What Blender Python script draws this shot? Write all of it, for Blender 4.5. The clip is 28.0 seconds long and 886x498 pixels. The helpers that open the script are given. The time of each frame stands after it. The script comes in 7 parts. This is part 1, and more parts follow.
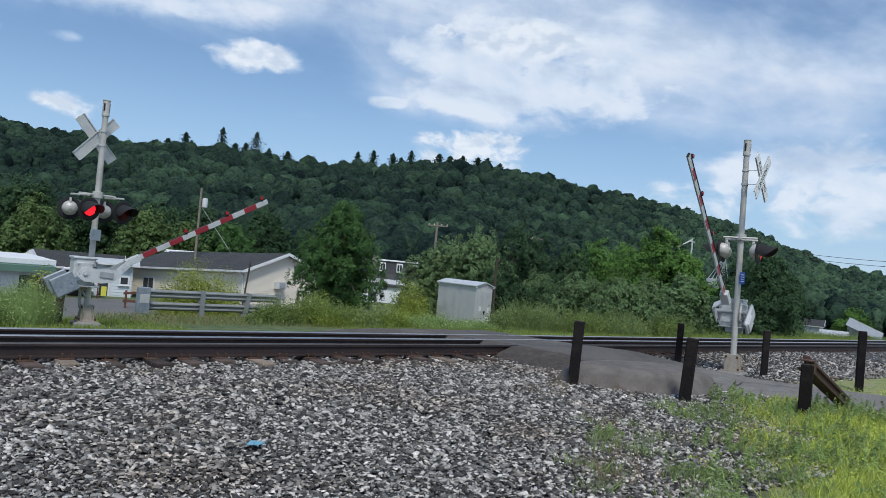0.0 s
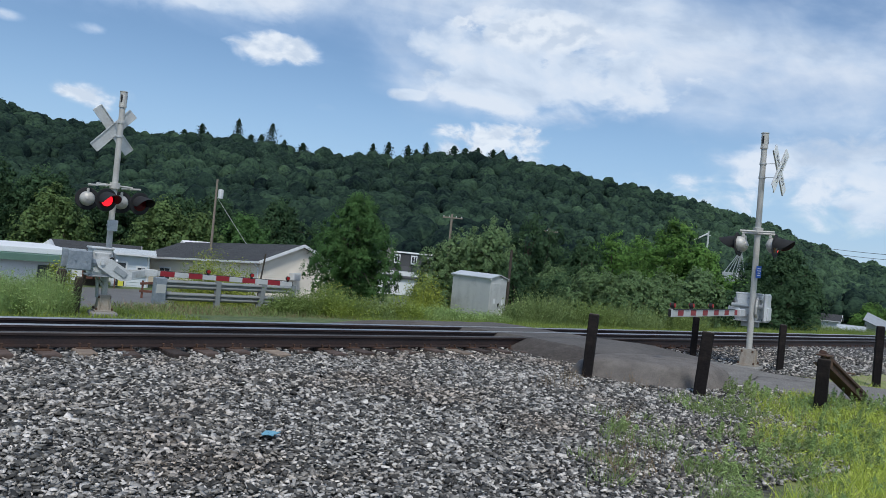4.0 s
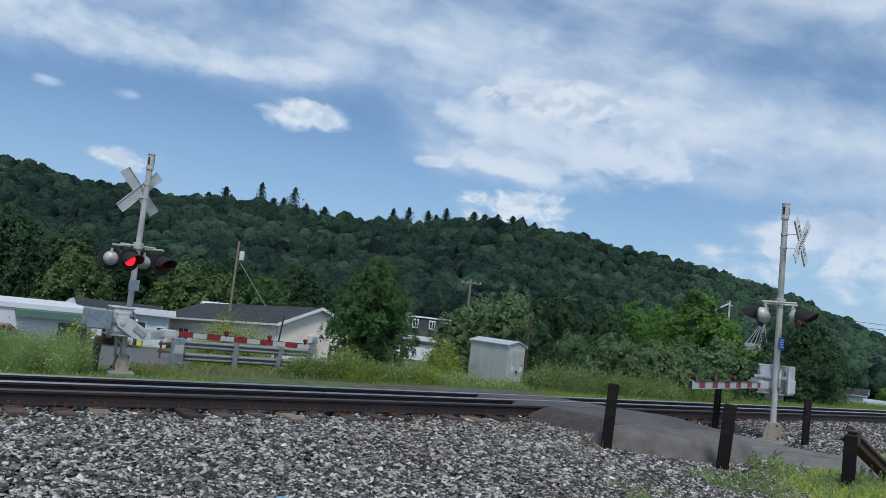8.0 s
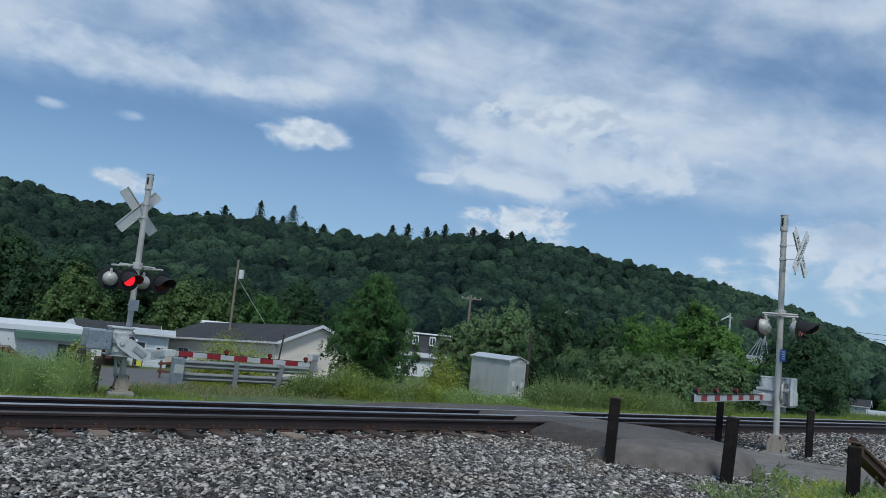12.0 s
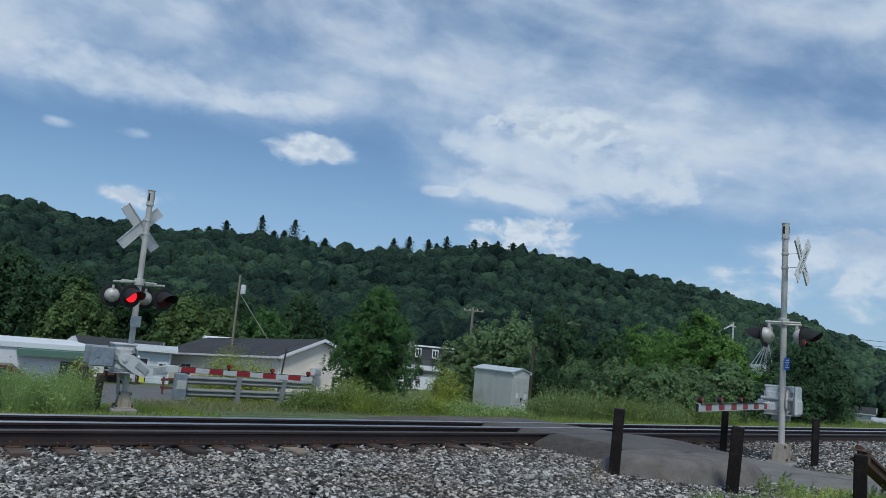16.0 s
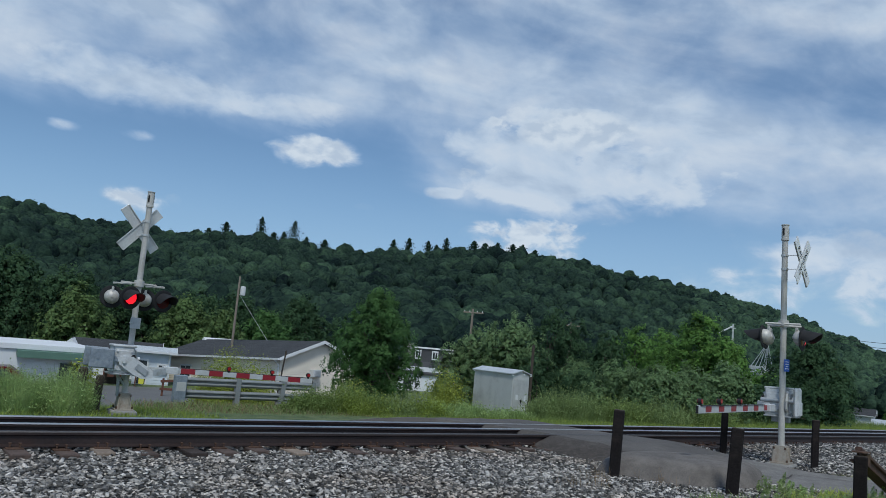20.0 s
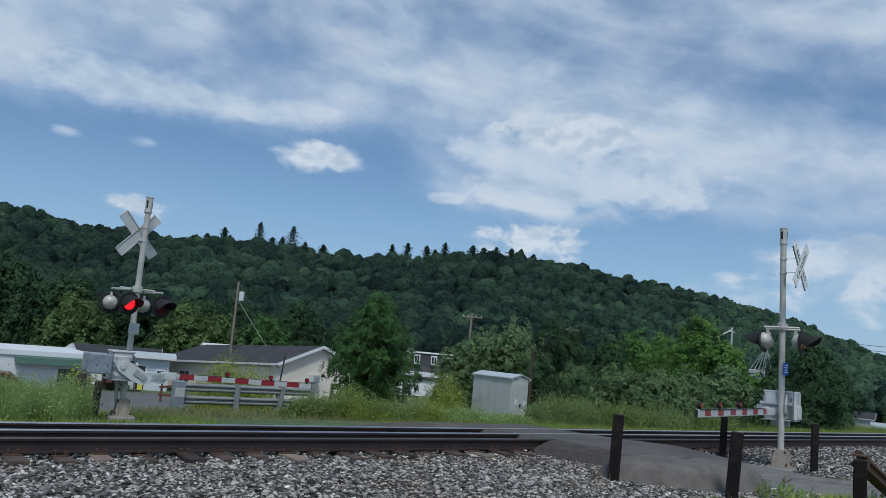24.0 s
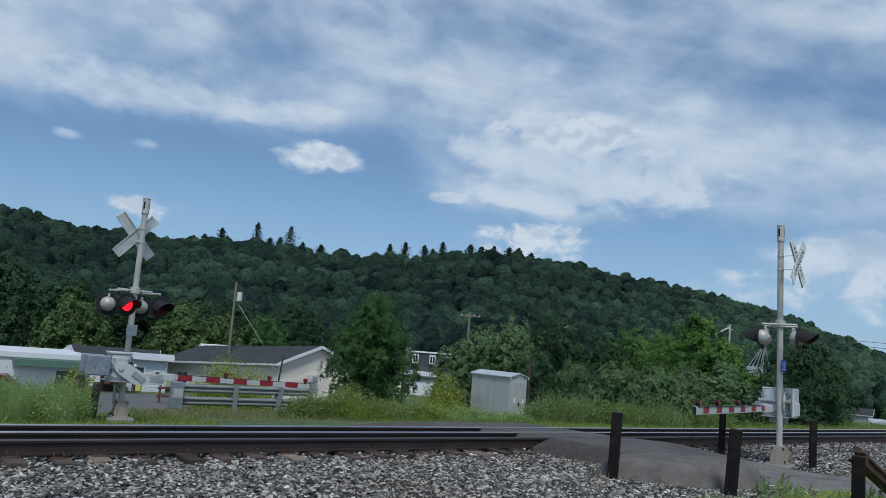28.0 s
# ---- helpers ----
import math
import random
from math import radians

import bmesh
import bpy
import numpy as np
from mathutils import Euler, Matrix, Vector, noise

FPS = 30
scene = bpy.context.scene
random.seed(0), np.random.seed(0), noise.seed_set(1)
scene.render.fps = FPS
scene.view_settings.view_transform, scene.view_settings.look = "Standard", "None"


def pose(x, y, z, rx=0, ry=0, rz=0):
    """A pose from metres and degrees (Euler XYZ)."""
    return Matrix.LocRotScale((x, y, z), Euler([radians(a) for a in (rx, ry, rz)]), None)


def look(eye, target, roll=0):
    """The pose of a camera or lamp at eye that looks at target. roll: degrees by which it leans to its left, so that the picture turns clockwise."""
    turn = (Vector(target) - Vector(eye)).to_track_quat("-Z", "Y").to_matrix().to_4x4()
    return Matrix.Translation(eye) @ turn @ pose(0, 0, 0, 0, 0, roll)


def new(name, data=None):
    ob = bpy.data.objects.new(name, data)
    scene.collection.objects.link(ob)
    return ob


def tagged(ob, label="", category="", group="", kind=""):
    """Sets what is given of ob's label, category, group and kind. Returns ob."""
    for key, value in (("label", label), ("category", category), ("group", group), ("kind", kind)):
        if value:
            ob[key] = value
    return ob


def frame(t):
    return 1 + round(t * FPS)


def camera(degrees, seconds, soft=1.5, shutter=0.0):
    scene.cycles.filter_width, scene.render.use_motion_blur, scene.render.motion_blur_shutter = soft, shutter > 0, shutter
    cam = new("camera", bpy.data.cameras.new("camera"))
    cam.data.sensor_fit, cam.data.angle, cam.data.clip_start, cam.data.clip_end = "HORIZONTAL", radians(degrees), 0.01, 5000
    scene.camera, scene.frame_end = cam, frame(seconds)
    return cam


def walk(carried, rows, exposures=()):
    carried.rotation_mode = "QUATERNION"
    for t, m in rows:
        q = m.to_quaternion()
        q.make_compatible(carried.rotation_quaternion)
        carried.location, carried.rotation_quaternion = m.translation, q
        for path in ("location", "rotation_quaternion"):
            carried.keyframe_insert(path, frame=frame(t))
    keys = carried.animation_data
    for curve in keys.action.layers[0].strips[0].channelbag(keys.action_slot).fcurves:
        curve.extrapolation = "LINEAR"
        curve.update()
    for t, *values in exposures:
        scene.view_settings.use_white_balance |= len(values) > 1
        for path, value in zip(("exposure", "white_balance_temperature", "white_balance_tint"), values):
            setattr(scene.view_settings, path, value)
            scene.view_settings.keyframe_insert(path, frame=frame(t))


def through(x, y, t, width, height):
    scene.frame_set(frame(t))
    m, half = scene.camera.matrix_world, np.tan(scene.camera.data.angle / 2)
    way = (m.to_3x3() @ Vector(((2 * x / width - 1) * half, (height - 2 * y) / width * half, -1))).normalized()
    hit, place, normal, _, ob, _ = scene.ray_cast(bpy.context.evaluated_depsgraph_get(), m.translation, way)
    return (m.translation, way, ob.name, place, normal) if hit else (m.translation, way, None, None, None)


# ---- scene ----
cam = camera(58.03, 28.0, soft=0.75)

# ---- the camera's turn: a hand-held camera that stands in one spot; world x runs along the track, y across it ----
EYE = (0.0, 0.0, 1.75)
PATH = [
    (0.0, 90.899, -5.282, -40.553), (0.5, 90.612, -5.460, -40.447), (1.0, 90.431, -5.564, -40.532), (1.5, 90.386, -5.609, -40.582),
    (2.0, 90.370, -5.597, -40.447), (2.5, 90.332, -5.615, -40.153), (3.0, 90.249, -5.701, -39.817), (3.5, 90.175, -5.683, -39.621),
    (5.5, 91.320, -5.380, -39.141), (6.0, 92.025, -5.610, -39.033), (6.5, 92.778, -5.927, -38.899), (7.0, 93.565, -6.218, -38.669),
    (7.5, 94.254, -6.457, -38.423), (8.0, 94.768, -6.615, -38.194), (8.5, 95.055, -6.635, -38.027), (9.0, 95.164, -6.620, -37.898),
    (9.5, 95.225, -6.409, -37.825), (10.0, 95.332, -6.108, -37.834), (10.5, 95.458, -5.891, -37.923), (11.0, 95.621, -5.804, -38.043),
    (11.5, 95.781, -5.810, -38.134), (12.0, 95.910, -5.872, -38.172), (12.5, 96.043, -5.923, -38.164), (14.5, 96.551, -5.595, -38.023),
    (15.0, 96.635, -5.423, -37.996), (15.5, 96.714, -5.266, -37.975), (16.0, 96.780, -5.165, -37.984), (16.5, 96.806, -5.173, -37.973),
    (17.0, 96.779, -5.238, -37.949), (17.5, 96.767, -5.280, -37.950), (18.0, 96.767, -5.280, -37.950), (18.5, 96.781, -5.224, -37.999),
    (19.0, 96.786, -5.146, -38.028), (19.5, 96.833, -5.130, -38.037), (20.0, 96.895, -5.163, -38.001), (20.5, 97.024, -5.249, -37.964),
    (21.0, 97.136, -5.308, -37.922), (21.5, 97.234, -5.335, -37.925), (23.5, 97.274, -4.951, -38.077), (24.0, 97.232, -4.975, -38.075),
    (24.5, 97.213, -4.951, -38.075), (25.0, 97.219, -4.933, -38.075), (25.5, 97.270, -4.812, -38.090), (26.0, 97.290, -4.747, -38.123),
    (26.5, 97.287, -4.660, -38.144), (27.0, 97.255, -4.627, -38.158), (27.5, 97.233, -4.625, -38.184), (28.0, 97.186, -4.587, -38.194),
]
EXPOSURES = [(0.0, 0.09, 6200, 8), (3.5, 0.08, 6200, 8), (6.5, 0.02, 6050, 7), (9.0, -0.14, 5980, 5.5), (14.5, -0.22, 5960, 5), (28.0, -0.24, 5960, 5)]
walk(cam, [(t, pose(*EYE, rx, ry, rz)) for t, rx, ry, rz in PATH], EXPOSURES)

# ---- sky, sun ----
world = bpy.data.worlds.new("sky")
scene.world = world
world.use_nodes = True
wn = world.node_tree.nodes
wl = world.node_tree.links
sky = wn.new("ShaderNodeTexSky")
sky.sky_type = "NISHITA"
sky.sun_disc = False
SUN_EL, SUN_BEARING = 58.0, 214.0     # bearing from +y towards +x
sky.sun_elevation = radians(SUN_EL)
sky.sun_rotation = radians(SUN_BEARING)
sky.air_density, sky.dust_density, sky.ozone_density = 1.0, 0.05, 4.0
wn["Background"].inputs[1].default_value = 0.098
wl.new(sky.outputs[0], wn["Background"].inputs[0])
sun_data = bpy.data.lights.new("sun", "SUN")
sun_data.energy, sun_data.angle, sun_data.color = 2.75, radians(12), (1.0, 0.95, 0.88)
sun = new("sun", sun_data)
b, e = radians(SUN_BEARING), radians(SUN_EL)
sun.matrix_world = look((math.sin(b) * math.cos(e) * 50, math.cos(b) * math.cos(e) * 50, math.sin(e) * 50), (0, 0, 0))


# ---- node helpers and materials ----
def nodes(m):
    return m.node_tree.nodes, m.node_tree.links


def noise_node(n, l, coord, scale, detail=4.0, rough=0.6):
    t = n.new("ShaderNodeTexNoise")
    t.inputs["Scale"].default_value = scale
    t.inputs["Detail"].default_value = detail
    t.inputs["Roughness"].default_value = rough
    l.new(coord, t.inputs["Vector"])
    return t.outputs["Fac"]


def ramp(n, l, fac, stops):
    r = n.new("ShaderNodeValToRGB")
    while len(r.color_ramp.elements) < len(stops):
        r.color_ramp.elements.new(0.5)
    for el, (p, c) in zip(r.color_ramp.elements, stops):
        el.position, el.color = p, (*c, 1)
    l.new(fac, r.inputs[0])
    return r.outputs[0]


def math_node(n, l, op, a, b=None, c=None):
    m = n.new("ShaderNodeMath")
    m.operation = op
    for k, v in enumerate((a, b, c)):
        if v is None:
            continue
        if isinstance(v, (int, float)):
            m.inputs[k].default_value = v
        else:
            l.new(v, m.inputs[k])
    return m.outputs[0]


def mix_color(n, l, fac, a, b, mode="MIX"):
    m = n.new("ShaderNodeMix")
    m.data_type, m.blend_type = "RGBA", mode
    for sock, v in ((m.inputs[0], fac), (m.inputs[6], a), (m.inputs[7], b)):
        if isinstance(v, (int, float)):
            sock.default_value = v
        elif isinstance(v, tuple):
            sock.default_value = (*v, 1)
        else:
            l.new(v, sock)
    return m.outputs[2]


def surface(name, dark, light, rough=0.7, metal=0.0, fine=40.0, coarse=3.0, bump=0.25, spread=0.0, island=0.0, stain=None, stain_scale=1.2, stain_amount=0.55, glow=None, through=0.0, gloss=0.5):
    """A worn surface: two colours mixed by fine and coarse noise, a stain colour, a bump, and variation from piece to piece."""
    m = bpy.data.materials.new(name)
    m.use_nodes = True
    n, l = nodes(m)
    p = n["Principled BSDF"]
    tc = n.new("ShaderNodeTexCoord").outputs["Object"]
    f, c = noise_node(n, l, tc, fine), noise_node(n, l, tc, coarse, 6.0)
    both = math_node(n, l, "ADD", math_node(n, l, "MULTIPLY", f, 0.5), math_node(n, l, "MULTIPLY", c, 0.5))
    col = ramp(n, l, both, [(0.32, dark), (0.68, light)])
    if stain:
        s = noise_node(n, l, tc, stain_scale, 8.0, 0.7)
        mask = n.new("ShaderNodeMapRange")
        mask.inputs[1].default_value, mask.inputs[2].default_value = 0.5, 0.68
        mask.inputs[3].default_value, mask.inputs[4].default_value = 0.0, stain_amount
        l.new(s, mask.inputs[0])
        col = mix_color(n, l, mask.outputs[0], col, stain)
    if spread or island:
        if island:
            r = n.new("ShaderNodeNewGeometry").outputs["Random Per Island"]
            amount = island
        else:
            r = n.new("ShaderNodeObjectInfo").outputs["Random"]
            amount = spread
        v = math_node(n, l, "MULTIPLY_ADD", r, 2 * amount, 1.0 - amount)
        h = n.new("ShaderNodeHueSaturation")
        l.new(v, h.inputs["Value"])
        l.new(col, h.inputs["Color"])
        col = h.outputs[0]
    l.new(col, p.inputs["Base Color"])
    p.inputs["Specular IOR Level"].default_value = gloss
    p.inputs["Roughness"].default_value = rough
    p.inputs["Metallic"].default_value = metal
    if bump:
        bp = n.new("ShaderNodeBump")
        bp.inputs["Strength"].default_value = bump
        bp.inputs["Distance"].default_value = 0.02
        l.new(both, bp.inputs["Height"])
        l.new(bp.outputs[0], p.inputs["Normal"])
    if through:
        t = n.new("ShaderNodeBsdfTranslucent")
        l.new(col, t.inputs[0])
        mx = n.new("ShaderNodeMixShader")
        mx.inputs[0].default_value = through
        l.new(p.outputs[0], mx.inputs[1])
        l.new(t.outputs[0], mx.inputs[2])
        l.new(mx.outputs[0], n["Material Output"].inputs[0])
    if glow:
        p.inputs["Emission Color"].default_value = (*glow[0], 1)
        p.inputs["Emission Strength"].default_value = glow[1]
    return m


GALV = surface("galvanised_steel", (0.30, 0.32, 0.33), (0.48, 0.50, 0.51), 0.5, 0.35, 60, 5, 0.1, stain=(0.22, 0.2, 0.18))
ALUMINIUM = surface("silver_painted_steel", (0.43, 0.41, 0.375), (0.62, 0.60, 0.56), 0.5, 0.2, 50, 4, 0.1, stain=(0.30, 0.26, 0.21), stain_amount=0.5)
SIGN_BACK = surface("dull_aluminium_sheet", (0.47, 0.475, 0.47), (0.64, 0.645, 0.63), 0.5, 0.3, 30, 4, 0.05)
CASE_WHITE = surface("pale_grey_enamel", (0.48, 0.49, 0.49), (0.66, 0.67, 0.67), 0.45, 0.05, 40, 3, 0.08, stain=(0.25, 0.22, 0.18), stain_amount=0.5, stain_scale=4)
SIGN_WHITE = surface("white_reflective_sheet", (0.66, 0.67, 0.66), (0.8, 0.8, 0.79), 0.4, 0.0, 50, 5, 0.02)
SIGN_RED = surface("red_reflective_sheet", (0.27, 0.012, 0.018), (0.38, 0.022, 0.03), 0.4, 0.0, 60, 6, 0.02)
SIGN_BLUE = surface("blue_sign_sheet", (0.01, 0.08, 0.42), (0.02, 0.12, 0.55), 0.4, 0.0, 60, 6, 0.02)
ARM_WHITE = surface("dull_white_arm_sheet", (0.42, 0.43, 0.43), (0.54, 0.55, 0.55), 0.45, 0.0, 50, 5, 0.02, stain=(0.30, 0.29, 0.27), stain_scale=3, stain_amount=0.4)
ARM_RED = surface("dull_red_arm_sheet", (0.21, 0.012, 0.02), (0.31, 0.020, 0.03), 0.45, 0.0, 60, 6, 0.02)
LETTER = surface("black_letter_film", (0.015, 0.015, 0.016), (0.03, 0.03, 0.03), 0.5, 0.0, 60, 6, 0.0)
BLACK = surface("matt_black_paint", (0.010, 0.010, 0.011), (0.022, 0.022, 0.024), 0.85, 0.0, 60, 6, 0.08)
LENS = surface("dark_red_lens", (0.055, 0.003, 0.004), (0.10, 0.004, 0.006), 0.15, 0.0, 200, 20, 0.05)
LAMP_ON = surface("lit_red_lens", (0.7, 0.01, 0.01), (0.8, 0.02, 0.02), 0.3, 0.0, 200, 20, 0.0, glow=((1.0, 0.014, 0.03), 1.25))
REFLECTOR = surface("small_red_lamp", (0.22, 0.01, 0.01), (0.4, 0.02, 0.02), 0.25, 0.0, 90, 9, 0.02)
CONCRETE = surface("weathered_concrete", (0.20, 0.193, 0.18), (0.33, 0.32, 0.30), 0.85, 0.0, 45, 4, 0.35, stain=(0.2, 0.19, 0.17))
RUST_BASE = surface("rust_streaked_base", (0.28, 0.24, 0.19), (0.45, 0.41, 0.35), 0.65, 0.2, 35, 5, 0.2, stain=(0.17, 0.085, 0.04), stain_scale=5)
RAIL = surface("rusty_rail_steel", (0.024, 0.016, 0.015), (0.055, 0.037, 0.034), 0.6, 0.3, 40, 1.5, 0.15, stain=(0.085, 0.042, 0.028), stain_scale=0.8, stain_amount=0.4)
RAIL_TOP = surface("polished_rail_head", (0.50, 0.48, 0.45), (0.68, 0.655, 0.62), 0.34, 1.0, 80, 2, 0.03)
RAIL_DULL = surface("dull_rail_head", (0.07, 0.063, 0.06), (0.15, 0.14, 0.135), 0.55, 0.7, 80, 2, 0.05)
TIE = surface("creosoted_timber", (0.030, 0.021, 0.018), (0.090, 0.062, 0.050), 0.85, 0.0, 30, 4, 0.5, spread=0.45, stain=(0.13, 0.09, 0.07), stain_scale=3)
TIE_PALE = surface("bleached_timber", (0.17, 0.125, 0.095), (0.32, 0.26, 0.20), 0.85, 0.0, 30, 4, 0.5, spread=0.2, stain=(0.14, 0.10, 0.075), stain_scale=3)
SPIKE = surface("rust_brown_iron", (0.055, 0.032, 0.022), (0.15, 0.085, 0.055), 0.75, 0.3, 60, 8, 0.2)
POST_STEEL = surface("dark_weathered_timber_post", (0.008, 0.007, 0.007), (0.024, 0.020, 0.020), 0.9, 0.0, 30, 3, 0.5, spread=0.2, gloss=0.15, stain=(0.05, 0.038, 0.032), stain_scale=4)
ASPHALT = surface("worn_asphalt", (0.062, 0.056, 0.052), (0.125, 0.114, 0.104), 0.9, 0.0, 120, 2.0, 0.5, stain=(0.15, 0.135, 0.12), stain_scale=1.1)
ASPHALT_OLD = surface("old_gritty_asphalt", (0.118, 0.111, 0.102), (0.255, 0.240, 0.221), 0.95, 0.0, 70, 5.0, 1.0, stain=(0.10, 0.092, 0.085), stain_scale=2.0)
ASPHALT_PIT = surface("pitted_asphalt_mound", (0.080, 0.071, 0.064), (0.215, 0.192, 0.172), 0.95, 0.0, 60, 4.0, 1.0, stain=(0.075, 0.066, 0.058), stain_scale=1.6)
ASPHALT_CRUMB = surface("crumbled_asphalt_edge", (0.030, 0.025, 0.022), (0.085, 0.072, 0.062), 0.95, 0.0, 40, 6.0, 1.0, stain=(0.13, 0.115, 0.10), stain_scale=5)
GALV_OLD = surface("dull_old_zinc", (0.20, 0.215, 0.215), (0.34, 0.355, 0.35), 0.6, 0.25, 50, 3, 0.12, stain=(0.16, 0.14, 0.12), stain_scale=3)
STREET = surface("street_asphalt", (0.10, 0.10, 0.10), (0.17, 0.168, 0.162), 0.9, 0.0, 90, 0.6, 0.3)
WOOD_GREY = surface("grey_pole_timber", (0.15, 0.122, 0.094), (0.30, 0.25, 0.20), 0.85, 0.0, 25, 3, 0.4)
WOOD_DARK = surface("dark_rotten_timber", (0.03, 0.024, 0.018), (0.085, 0.066, 0.05), 0.9, 0.0, 25, 3, 0.5)
FENCE_BROWN = surface("brown_stained_timber", (0.085, 0.030, 0.018), (0.16, 0.065, 0.04), 0.75, 0.0, 25, 3, 0.3)
SIDING = surface("cream_vinyl_siding", (0.74, 0.66, 0.54), (0.83, 0.76, 0.64), 0.6, 0.0, 20, 0.7, 0.03)
SIDING_WHITE = surface("white_siding", (0.66, 0.67, 0.68), (0.80, 0.81, 0.81), 0.6, 0.0, 20, 0.7, 0.05)
SIDING_BLUE = surface("pale_blue_siding", (0.56, 0.62, 0.67), (0.68, 0.73, 0.77), 0.6, 0.0, 20, 0.7, 0.05)
TRIM = surface("white_trim_paint", (0.70, 0.70, 0.69), (0.82, 0.82, 0.81), 0.55, 0.0, 30, 2, 0.03)
SHINGLE = surface("dark_asphalt_shingle", (0.036, 0.037, 0.039), (0.068, 0.070, 0.073), 0.9, 0.0, 14, 0.8, 0.4, spread=0.10)
GREEN_TIN = surface("green_metal_roof", (0.085, 0.165, 0.125), (0.125, 0.22, 0.165), 0.75, 0.0, 20, 1, 0.05)
TIN = surface("pale_tin_roof", (0.52, 0.54, 0.55), (0.68, 0.70, 0.71), 0.4, 0.3, 20, 1, 0.05)
WINDOW = surface("window_glass", (0.03, 0.035, 0.04), (0.06, 0.07, 0.08), 0.08, 0.0, 4, 1, 0.0)
CABINET = surface("brushed_aluminium_case", (0.48, 0.48, 0.46), (0.60, 0.60, 0.575), 0.55, 0.3, 50, 1.6, 0.08, stain=(0.34, 0.34, 0.33), stain_scale=2)
CAR_RED = surface("dark_red_car_paint", (0.11, 0.006, 0.010), (0.14, 0.010, 0.014), 0.2, 0.1, 30, 2, 0.0)
TYRE = surface("black_rubber", (0.012, 0.012, 0.012), (0.025, 0.025, 0.025), 0.8, 0.0, 60, 6, 0.2)
CLOTH = surface("faded_blue_plastic", (0.12, 0.30, 0.42), (0.20, 0.42, 0.52), 0.6, 0.0, 60, 6, 0.2)
CABLE = surface("black_cable", (0.02, 0.02, 0.02), (0.04, 0.04, 0.04), 0.6, 0.0, 30, 3, 0.0)
SOIL = surface("dry_stalks", (0.16, 0.11, 0.06), (0.30, 0.22, 0.13), 0.9, 0.0, 30, 3, 0.0, island=0.3)
YELLOW = surface("yellow_sheet", (0.62, 0.60, 0.05), (0.75, 0.72, 0.10), 0.5, 0.0, 30, 3, 0.0)


def soft_leaves(m):
    """Shades leaves by the swell of the bough that they grow on (the mesh's vector "swell"), as a mass of small tilted leaves does."""
    n, l = nodes(m)
    at = n.new("ShaderNodeAttribute")
    at.attribute_name = "swell"
    add = n.new("ShaderNodeVectorMath")
    add.operation = "MULTIPLY_ADD"
    l.new(n.new("ShaderNodeNewGeometry").outputs["Normal"], add.inputs[0])
    add.inputs[1].default_value = (0.35, 0.35, 0.35)
    l.new(at.outputs["Vector"], add.inputs[2])
    unit = n.new("ShaderNodeVectorMath")
    unit.operation = "NORMALIZE"
    l.new(add.outputs[0], unit.inputs[0])
    l.new(unit.outputs[0], n["Principled BSDF"].inputs["Normal"])
    return m


def leaves(name, dark, light, through=0.4, scale=0.7, island=0.24):
    m = surface(name, dark, light, 0.75, 0.0, 9.0, scale, 0.0, island=island, through=through)
    m.node_tree.nodes["Principled BSDF"].inputs["Specular IOR Level"].default_value = 0.12
    return soft_leaves(m)




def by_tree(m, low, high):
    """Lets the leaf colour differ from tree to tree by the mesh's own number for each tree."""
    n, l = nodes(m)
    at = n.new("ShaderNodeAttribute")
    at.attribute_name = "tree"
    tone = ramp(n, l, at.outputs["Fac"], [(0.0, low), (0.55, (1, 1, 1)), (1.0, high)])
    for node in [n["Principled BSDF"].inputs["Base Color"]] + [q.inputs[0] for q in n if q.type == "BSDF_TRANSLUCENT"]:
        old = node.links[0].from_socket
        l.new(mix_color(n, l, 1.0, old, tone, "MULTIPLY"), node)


# shade and sunlight among the leaves are mottled into the crowns' colour
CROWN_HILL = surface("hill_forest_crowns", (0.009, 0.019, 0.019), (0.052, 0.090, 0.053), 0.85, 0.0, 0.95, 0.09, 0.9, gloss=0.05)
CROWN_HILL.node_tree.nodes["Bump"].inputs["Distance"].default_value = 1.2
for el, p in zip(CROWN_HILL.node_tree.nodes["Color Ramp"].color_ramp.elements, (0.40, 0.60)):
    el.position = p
# the high tone also carries the valley's haze, painted as paler leaves
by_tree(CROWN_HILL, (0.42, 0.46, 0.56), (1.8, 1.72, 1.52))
STEEL_BLUE = surface("mottled_blue_grey_steel", (0.17, 0.20, 0.235), (0.33, 0.37, 0.41), 0.5, 0.3, 18, 4, 0.1, stain=(0.44, 0.47, 0.50), stain_scale=5, stain_amount=0.6)
LEAF_CONIFER = leaves("spruce_needles", (0.010, 0.024, 0.015), (0.022, 0.045, 0.024), 0.05, 0.2)
LEAF_TREE = leaves("maple_leaves", (0.052, 0.115, 0.040), (0.118, 0.225, 0.070), 0.35, 0.6)
LEAF_DARK = leaves("dark_tree_leaves", (0.036, 0.074, 0.038), (0.082, 0.145, 0.066), 0.35, 0.5)
LEAF_LIGHT = leaves("light_tree_leaves", (0.075, 0.165, 0.040), (0.175, 0.310, 0.075), 0.35, 0.5)
LEAF_OLIVE = leaves("olive_tree_leaves", (0.085, 0.140, 0.052), (0.170, 0.250, 0.090), 0.35, 0.5)
LEAF_SILVER = leaves("silvery_shrub_leaves", (0.103, 0.172, 0.078), (0.245, 0.352, 0.160), 0.4, 0.6)
LEAF_YELLOW = leaves("yellow_green_leaves", (0.20, 0.25, 0.045), (0.40, 0.44, 0.09), 0.3, 2.0)
GRASS = leaves("green_grass", (0.19, 0.25, 0.05), (0.37, 0.44, 0.095), 0.35, 0.8)
